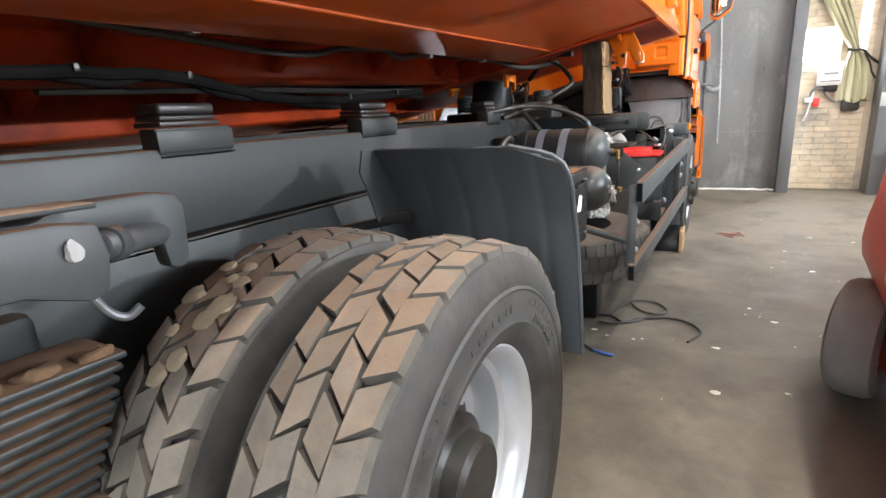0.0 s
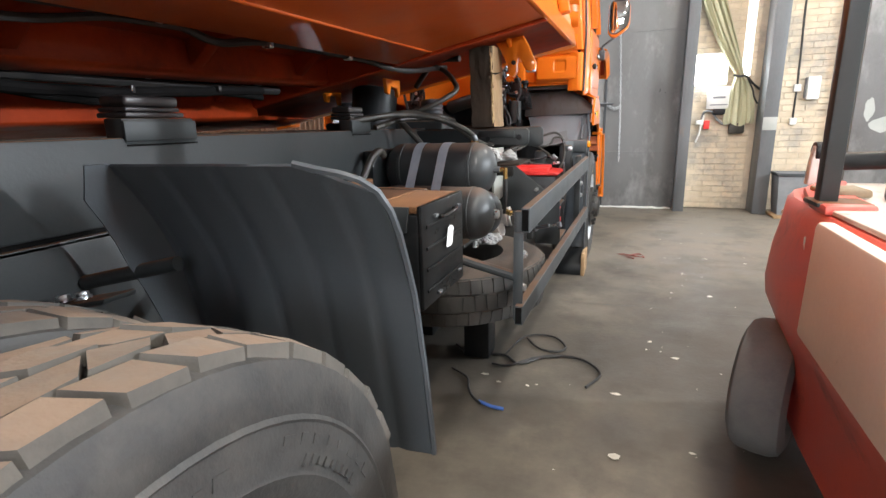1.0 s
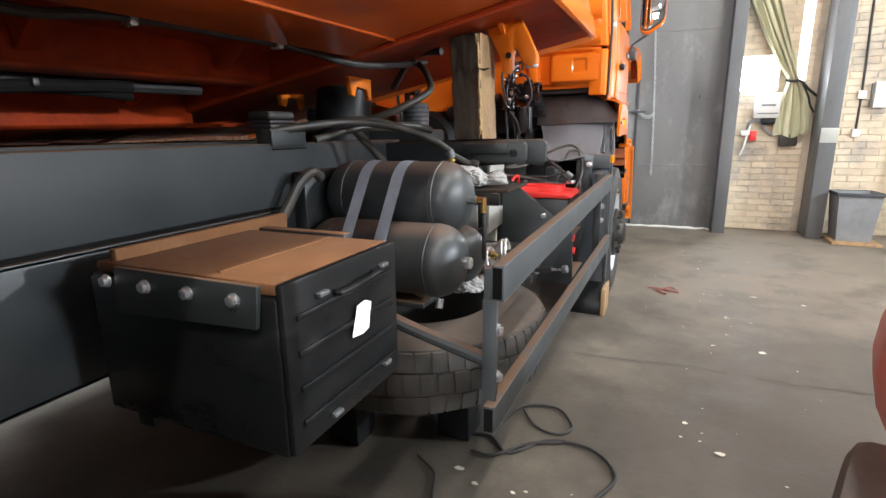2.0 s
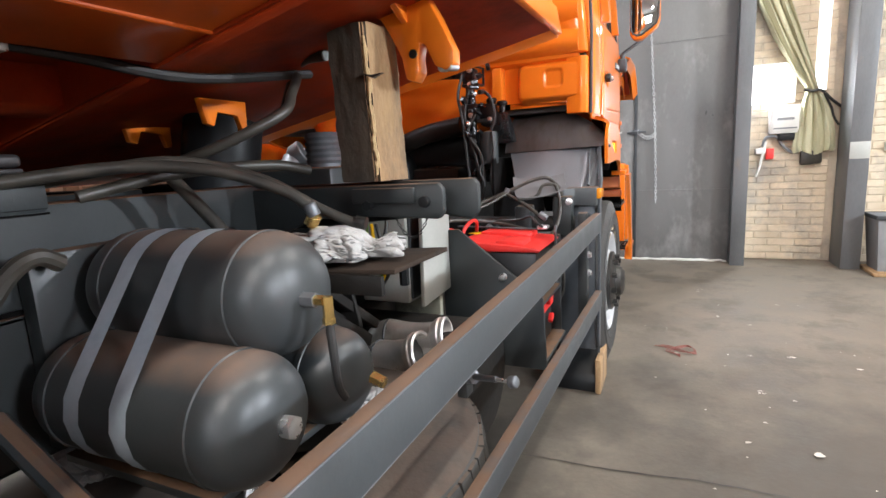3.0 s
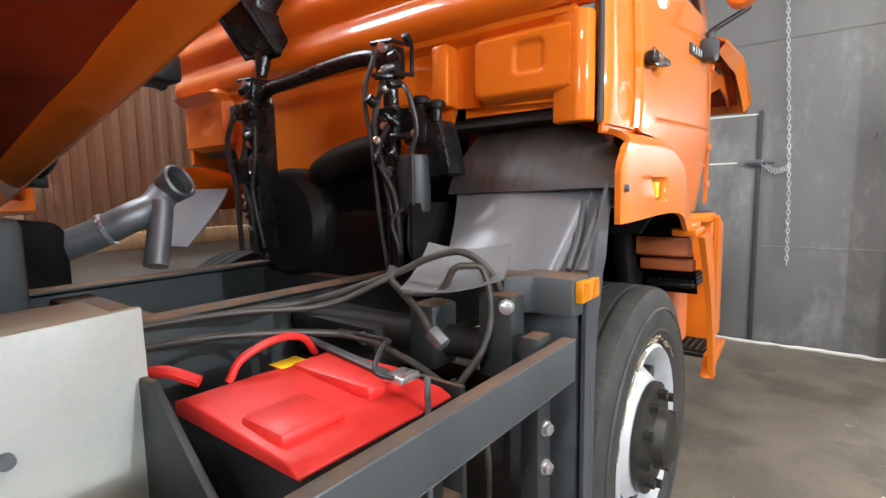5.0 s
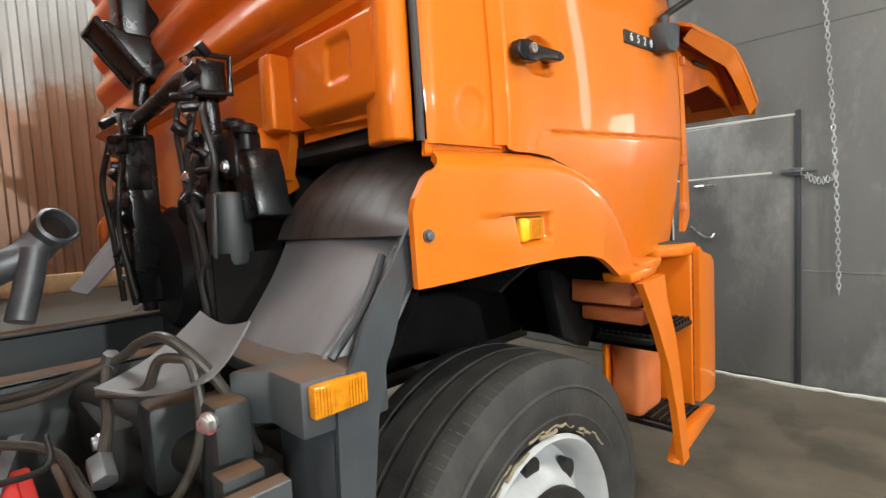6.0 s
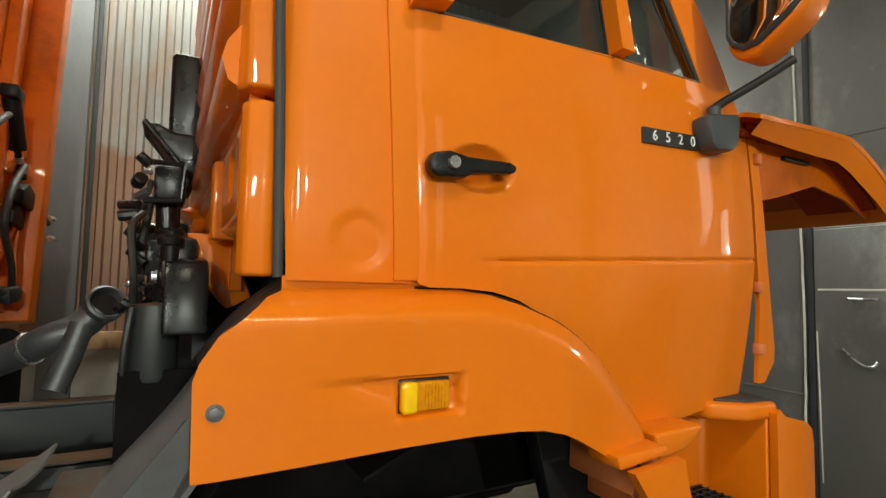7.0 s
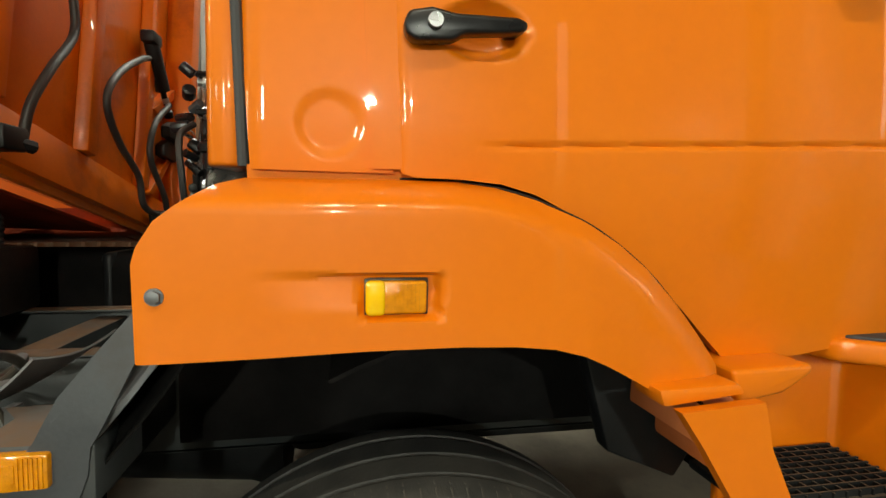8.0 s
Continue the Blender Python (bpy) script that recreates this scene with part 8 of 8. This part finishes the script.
for k, (sx, sy, ang) in enumerate(((-0.627, 4.736, 0.3), (-0.612, 4.750, 1.1), (-0.594, 4.756, 2.2), (-0.600, 4.770, 0.7))):
    tip = Vector((0.012 * math.cos(ang), 0.012 * math.sin(ang), 0))
    screw = cyl(Vector((sx, sy, 1.0795)) - tip, Vector((sx, sy, 1.0795)) + tip, 0.0025, n=8)
    cyl(Vector((sx, sy, 1.0795)) + tip, Vector((sx, sy, 1.0795)) + tip * 1.25, 0.0045, n=8, bm=screw)
    single("loose_screw", screw, BOLT, "small bright screw lying loose on the mudguard ledge", "screw", "loose screws")
P("hoist_cylinder", lathe([(0.0, 0.0), (0.13, 0.01), (0.14, 0.05), (0.14, 0.40), (0.0, 0.42)], (XC, 3.5, 1.05), (XC, 3.6, 1.48), n=28), BLACK, "dark tipping cylinder")

# ---- loose things round the truck ----
wb_ = bmesh.new()
bmesh.ops.create_cube(wb_, size=1.0)
bmesh.ops.subdivide_edges(wb_, edges=wb_.edges[:], cuts=23, use_grid_fill=True)
for v in wb_.verts:
    u, w_, h = v.co.x, v.co.y, v.co.z + 0.5
    q = Vector((-0.833 + 0.128 * u + 0.028 * w_, 3.368 + 0.130 * w_ - 0.01 * u, 1.212 + 0.405 * h))
    q.x -= 0.015 * (h - 0.5)
    nn = noise.noise(q * 16) * 0.006 + noise.noise(q * 45) * 0.003
    if abs(u) > 0.45 and abs(w_) > 0.45:
        q -= Vector((u, w_, 0)) * 0.020 * (0.4 + 1.8 * abs(noise.noise(Vector((q.x * 9, q.y * 9, q.z * 22)))))
    q += Vector((u, w_, 0)).normalized() * nn if (u or w_) else Vector()
    if h < 0.01:
        q.z = 1.2125
    if h > 0.99:
        q.z += 0.006 * noise.noise(q * 20)
    v.co = q
prop = thing("wooden_prop", (-0.838, 3.368, 1.212), "rough weathered wooden block propping up the tipper body", "wood block")
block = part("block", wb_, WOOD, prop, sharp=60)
block.data.materials.append(SHADE_SIDE_WOOD)
# faces towards -y take the darker copy, as the block's shaded side
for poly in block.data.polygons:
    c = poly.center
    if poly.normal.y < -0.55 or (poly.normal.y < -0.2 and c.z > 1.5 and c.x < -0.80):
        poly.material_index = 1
chips = random.Random(4)
for k in range(15):
    z0, ln_ = 1.225 + 0.022 * k + chips.uniform(0, 0.02), chips.uniform(0.03, 0.09)
    side = chips.uniform(-0.003, 0.006)
    ex = -0.7885 - 0.015 * (z0 - 1.41) / 0.4
    path = [(ex + side * 0.25 + 0.001 - max(0.0, -side), 3.3045 + max(0.0, side), z0), (ex + side * 0.3 + 0.001, 3.3035 + max(0.0, side), z0 + ln_ / 2), (ex - 0.001, 3.3045, z0 + ln_)]
    part("splinter", wobble(tube(path, chips.uniform(0.004, 0.0075), n=6, steps=5), 0.002, 70.0), SPLIT_WOOD, prop, "pale splintered edge" if k == 0 else "")
crk = bmesh.new()
prism([(-0.80, 1.488), (-0.765, 1.482), (-0.735, 1.484), (-0.765, 1.474)], "y", 3.288, 3.30, 0.0, bm=crk)
part("split", crk, HUB, prop, "dark split in the wood")
def crumpled(cx, cy, ax, ay, bx, by, top, lump, seed, waist=0.5):
    """A bundled-up creased cloth, pinched in at waist; (ax, ay) and (bx, by) are its two sides, top(x, y) is what it lies on."""
    rag = bmesh.new()
    bmesh.ops.create_icosphere(rag, subdivisions=6, radius=1.0)
    off = Vector((seed * 3.1 + 1.7, seed * 5.3 + 0.4, seed * 2.9))
    for v in rag.verts:
        d = v.co.normalized()
        pinch = 1 - 0.5 * math.exp(-(((d.x - waist) / 0.16) ** 2))
        warp = Vector((d.x * 2.4, d.y * 1.3, d.z * 1.2)) + 0.4 * noise.noise_vector(Vector((d.x * 2.5, d.y * 1.5, d.z * 1.5)) + off)
        n1, n2 = noise.noise(warp * 1.25 + off), noise.noise(warp * 2.6 + off * 2)
        r = 0.95 + 0.22 * n1 + 0.09 * n2 - 0.15 * math.exp(-(n1 / 0.06) ** 2) - 0.09 * math.exp(-(n2 / 0.07) ** 2) + 0.04 * noise.noise(warp * 5 + off)
        u, w_ = d.x * r * 0.56, d.y * r * 0.60 * pinch
        px, py = cx + ax * u + bx * w_, cy + ay * u + by * w_
        v.co = Vector((px, py, top(px, py) + 0.001 + max(0.0, (d.z * r * 0.8 + 0.34) * 0.062 * pinch * lump)))
    return rag


single("white_rag", crumpled(-0.765, 3.095, 0.28, 0.125, -0.075, 0.155, lambda x, y: max(1.052 + 0.054 * (x + 0.60), 1.048), 1.0, 0), CLOTH, "crumpled grubby white rag lying on the steel plate", "rag", sharp=90)
single("white_rag", crumpled(-0.785, 3.20, 0.10, 0.17, -0.09, 0.07, lambda x, y: 0.602 + 0.03 * max(0.0, (-0.70 - x) * 2), 0.8, 1), CLOTH, "grubby pale rag lying on the old tyre", "rag", sharp=90)
single("white_rag", crumpled(-1.27, 2.76, 0.20, -0.05, 0.04, 0.12, lambda x, y: 0.602, 0.9, 2), CLOTH, "pale stained rag lying on the old tyre beside the frame", "rag", sharp=90)

bat = thing("battery", (-0.72, 4.22, 0.67), "red-topped truck battery with a carrying handle in its carrier", "battery")
part("case", box(-0.905, -0.545, 4.06, 4.40, 0.672, 0.882, 0.012), BATTERY_BLACK, bat)
part("lid", prism([(-0.915, 0.884), (-0.535, 0.884), (-0.53, 0.892), (-0.56, 0.905), (-0.87, 0.925), (-0.915, 0.91)], "y", 4.05, 4.41, 0.015, 3), RED, bat, "red battery lid")
part("lid_step", box(-0.72, -0.60, 4.07, 4.20, 0.90, 0.928, 0.010), RED, bat)
part("lid_step", box(-0.86, -0.62, 4.27, 4.39, 0.905, 0.933, 0.010), RED, bat)
part("handle", tube([(-0.897, 4.15, 0.920), (-0.893, 4.18, 0.962), (-0.887, 4.26, 0.985), (-0.895, 4.33, 0.968), (-0.913, 4.375, 0.918)], 0.0085, n=12), RED, bat, "red carrying handle")
part("warning_label", box(-0.905, -0.855, 4.245, 4.315, 0.9265, 0.9285, 0.001), YELLOW_LENS, bat, "yellow label")
strap_b = prism([(-1.02, 4.393), (-0.585, 4.313), (-0.581, 4.336), (-1.016, 4.416)], "z", 0.937, 0.942, 0.001)
part("hold_down_strap", strap_b, CAST, bat, "steel hold-down strap")
part("hold_down_rod", cyl((-0.527, 4.330, 0.70), (-0.527, 4.330, 0.955), 0.006, n=8), CAST, bat)
part("terminal", box(-0.602, -0.556, 4.290, 4.345, 0.9425, 0.958, 0.005), BOLT, bat, "bright terminal clamp")
part("terminal_lead", tube([(-0.575, 4.30, 0.950), (-0.59, 4.26, 0.975), (-0.64, 4.33, 0.995), (-0.72, 4.42, 0.97), (-0.9, 4.44, 0.96)], 0.005, n=8), HOSE, bat)
part("terminal_lead", tube([(-0.87, 4.08, 0.95), (-0.92, 4.04, 0.97), (-1.0, 4.02, 0.95)], 0.012, n=8), RED, bat)
bat2 = thing("battery", (-0.72, 4.22, 0.445), "second red-handled battery on the lower shelf of the carrier", "battery")
part("case", box(-0.905, -0.565, 4.06, 4.40, 0.4455, 0.58, 0.012), BATTERY_BLACK, bat2)
part("lid", box(-0.91, -0.555, 4.055, 4.405, 0.582, 0.632, 0.012), RED, bat2)
for gy, gz, ga in ((4.262, 0.636, 0.35), (4.292, 0.548, 0.75)):
    grip = prism([(-0.022, -0.011), (0.020, -0.009), (0.024, 0.0), (0.018, 0.010), (-0.020, 0.011)], "x", -0.556, -0.534, 0.004)
    bmesh.ops.transform(grip, matrix=Matrix.Translation((0, gy, gz)) @ Matrix.Rotation(ga, 4, "X"), verts=grip.verts)
    part("terminal_grip", grip, RED, bat2, "red plastic terminal grip")

# wheel chock and old tyre lying on a pallet block
ch = thing("wheel_chock", (-0.50, 4.86, 0), "worn dark wooden wheel chock behind the front wheel", "wheel chock")
part("wedge", wobble(prism([(4.74, 0.0), (4.98, 0.0), (4.975, 0.20), (4.93, 0.22), (4.76, 0.10), (4.74, 0.06)], "x", -0.62, -0.41, 0.008), 0.006, 12), BLACK, ch)
part("board", wobble(box(-0.415, -0.385, 4.72, 4.99, 0.001, 0.19, 0.006), 0.004, 12), WOOD, ch, "split board on its side")
tl = thing("old_tyre", (-0.98, 3.10, 0.0), "worn grey old tyre lying flat under the air tanks", "tyre")
otr = bmesh.new()
lathe([(0.29, -0.10), (0.30, -0.125), (0.38, -0.145), (0.46, -0.13), (0.50, -0.11), (0.515, -0.08), (0.52, 0.0), (0.515, 0.08), (0.50, 0.11), (0.46, 0.13), (0.38, 0.145), (0.30, 0.125), (0.29, 0.10)], (-0.98, 3.10, 0.45), (-0.98, 3.10, 1.0), n=72, bm=otr, closed=True)
part("carcass", otr, OLD_TYRE, tl)
ob_ = bmesh.new()
for k in range(60):
    for row, (za, zb, ph) in enumerate(((-0.105, -0.045, 0), (-0.035, 0.035, 0.5), (0.045, 0.105, 0.2))):
        a0, a1 = 2 * math.pi * (k + ph) / 60, 2 * math.pi * (k + ph + 0.9) / 60
        b = bmesh.new()
        vv = []
        for rr, sh in ((0.51, 1.0), (0.5245, 0.93)):
            am = (a0 + a1) / 2
            for aa, zz in ((a0, za), (a1, za), (a1, zb), (a0, zb)):
                ar = am + (aa - am) * sh
                rz = rr - 0.012 * (abs(zz) > 0.1)
                vv.append(b.verts.new((-0.98 + rz * math.cos(ar), 3.10 + rz * math.sin(ar), 0.45 + zz)))
        b.faces.new(vv[4:])
        for q in range(4):
            b.faces.new((vv[q], vv[(q + 1) % 4], vv[4 + (q + 1) % 4], vv[4 + q]))
        merge(ob_, b)
wobble(ob_, 0.006, 14.0)
part("tread", ob_, OLD_TYRE, tl, sharp=20)
for sx, sy in ((-1.2, 2.9), (-1.2, 3.3), (-0.8, 3.1)):
    part("support_block", box(sx - 0.07, sx + 0.07, sy - 0.07, sy + 0.07, 0.002, 0.31, 0.008), BLACK, tl)

# red service machine across the aisle
mc = thing("service_machine", (1.1, 2.5, 0), "worn red workshop machine with scuffed cream side panel", "machine")
body_poly = [(0.425, 1.2), (0.425, 2.42), (0.443, 2.70), (0.50, 2.92), (0.60, 3.07), (0.70, 3.12), (2.0, 3.12), (2.0, 1.2)]
mb1 = bmesh.new()
lev = [(0.16, 0.075), (0.30, 0.065), (0.44, 0.045), (0.53, 0.005), (0.60, -0.027), (0.67, -0.036), (0.75, -0.030), (0.84, -0.012), (0.93, 0.0), (0.955, 0.02)]
ringv = []
for zz, off in lev:
    ringv.append([mb1.verts.new((px + (off if px < 1 else 0), py - (off * 0.5 if py > 3.0 else 0), zz)) for px, py in body_poly])
for ra, rb in zip(ringv, ringv[1:]):
    for k in range(len(body_poly)):
        mb1.faces.new((ra[k], ra[(k + 1) % len(body_poly)], rb[(k + 1) % len(body_poly)], rb[k]))
mb1.faces.new(ringv[0])
mb1.faces.new(ringv[-1])
bev(mb1, 0.010, 2, 25)
part("red_body", mb1, MACHINE_RED, mc, "chipped red body shell")
part("cream_panel", prism([(1.25, 0.945), (2.17, 0.960), (2.185, 0.945), (2.205, 0.645), (2.195, 0.632), (1.70, 0.612), (1.25, 0.605)], "x", 0.384, 0.424, 0.010), MACHINE_CREAM, mc, "scuffed cream side panel")
part("deck", prism([(0.45, 1.25), (0.45, 2.40), (0.52, 2.72), (0.66, 3.02), (1.9, 3.02), (1.9, 1.25)], "z", 0.957, 0.972, 0.005), MACHINE_TOP, mc, "speckled white deck")
part("red_edge", prism([(0.43, 2.28), (0.435, 2.44), (0.50, 2.74), (0.62, 2.99), (0.70, 2.97), (0.60, 2.70), (0.56, 2.30)], "z", 0.957, 0.985, 0.008), MACHINE_RED, mc)
ms = box(0.44, 0.487, 2.37, 2.42, 0.985, 2.6, 0.004)
mast = part("mast", ms, CHASSIS, mc, "dark steel mast")
part("mast_foot", box(0.425, 0.56, 2.33, 2.46, 0.973, 0.986, 0.003), RUSTY_TOP, mc)
part("cross_arm", cyl((0.62, 3.05, 1.05), (1.6, 3.10, 1.08), 0.035, n=16), BLACK, mc)
part("arm_bracket", prism([(0.585, 0.96), (0.66, 0.96), (0.655, 1.06), (0.64, 1.12), (0.60, 1.12), (0.59, 1.06)], "y", 3.02, 3.07, 0.008), MACHINE_TOP, mc, "cream bracket")
part("arm_knuckle", cyl((0.60, 3.05, 1.09), (0.66, 3.05, 1.09), 0.04, n=18, w=0.004), BLACK, mc)
part("seat", box(0.95, 1.6, 2.5, 2.95, 0.974, 1.06, 0.03, 3), MACHINE_CREAM, mc, "grubby padded seat")
part("clamp_block", wobble(box(0.80, 0.92, 2.10, 2.22, 0.974, 1.07, 0.012), 0.006, 15), CAST, mc)
for pts in ([(0.9, 3.1, 1.06), (1.1, 3.0, 1.20), (1.3, 3.05, 1.16), (1.5, 3.0, 1.06)], [(0.95, 3.15, 1.08), (1.2, 3.12, 1.24), (1.4, 3.1, 1.12)]):
    part("hose", tube(pts, 0.015, n=8), HOSE, mc)
mt_ = bmesh.new()
lathe([(0.13, -0.07), (0.15, -0.085), (0.20, -0.09), (0.235, -0.075), (0.248, -0.05), (0.252, 0.0), (0.248, 0.05), (0.235, 0.075), (0.20, 0.09), (0.15, 0.085), (0.13, 0.07)], (0.45, 2.64, 0.254), (0.60, 2.58, 0.254), n=48, bm=mt_, closed=True)
part("tyre", mt_, DUSTY_TYRE, mc, "dusty black machine tyre")
for sx, sy, sz, ex, ey, ez in ((0.462, 2.73, 0.80, 0.455, 2.67, 0.775), (0.447, 2.62, 0.70, 0.446, 2.575, 0.665), (0.49, 2.86, 0.885, 0.483, 2.835, 0.872), (0.43, 2.36, 0.88, 0.43, 2.34, 0.84)):
    part("paint_scratch", tube([(sx - 0.012, sy, sz), ((sx + ex) / 2 - 0.014, (sy + ey) / 2, (sz + ez) / 2), (ex - 0.012, ey, ez)], 0.004, n=6, steps=4), MACHINE_TOP, mc)
part("lower_panel", prism([(1.25, 0.600), (1.62, 0.603), (1.60, 0.42), (1.25, 0.40)], "x", 0.392, 0.420, 0.006), MACHINE_CREAM, mc, "cream lower panel")
part("oil_can", lathe([(0.0, 0.0), (0.045, 0.0), (0.048, 0.01), (0.048, 0.09), (0.035, 0.11), (0.015, 0.13), (0.0, 0.132)], (0.70, 2.52, 0.973), (0.70, 2.52, 1.1), n=20), CAST, mc)
part("deck_plate", wobble(box(0.56, 0.76, 2.02, 2.20, 0.974, 0.990, 0.004), 0.006, 14), OLD_HOSE, mc, "dark tool plate")
part("deck_rag", wobble(box(0.50, 0.62, 2.52, 2.66, 0.974, 1.000, 0.010, 3), 0.012, 20), CLAY, mc)
part("wheel_disc", lathe([(0.0, 0.04), (0.05, 0.04), (0.08, 0.02), (0.145, 0.03), (0.15, -0.06), (0.0, -0.06)], (0.45, 2.64, 0.254), (0.30, 2.70, 0.254), n=28), MACHINE_RED, mc)
part("rear_wheel", cyl((0.60, 1.5, 0.30), (0.80, 1.5, 0.30), 0.298, n=40, w=0.03), TYRE, mc)
part("far_wheel", cyl((1.7, 2.2, 0.30), (1.9, 2.2, 0.30), 0.298, n=40, w=0.03), TYRE, mc)

# ---- bricks ----
def brick_mesh(w, h, d):
    b = box(-w / 2, w / 2, -d, 0.0, -h / 2, h / 2, 0.004, 1)
    return finish("brick", b, BRICK)


BW, BH, JT = 0.245, 0.066, 0.011
full_brick, half_brick = brick_mesh(BW, BH, 0.010), brick_mesh(BW / 2 - JT / 2, BH, 0.010)
for wall, xa, xb, zmax in ((mortar_1, 0.64, 1.455, 2.75), (mortar_2, 1.625, 2.455, 2.75)):
    zrow, r = 0.04, 0
    while zrow < zmax:
        x = xa
        first = r % 2
        while x < xb - 0.03:
            wd = BW / 2 - JT / 2 if (first and x == xa) or x + BW > xb else BW
            me = full_brick if wd == BW else half_brick
            if x + wd <= xb + 0.01:
                ob = new("brick", me)
                ob.location = (x + wd / 2 + random.uniform(-0.002, 0.002), BY + random.uniform(-0.003, 0.003), zrow + random.uniform(-0.0015, 0.0015))
                ob.rotation_euler = (0, random.uniform(-0.008, 0.008), random.uniform(-0.01, 0.01))
                ob.parent = wall
            x += wd + JT
        zrow += BH + JT
        r += 1
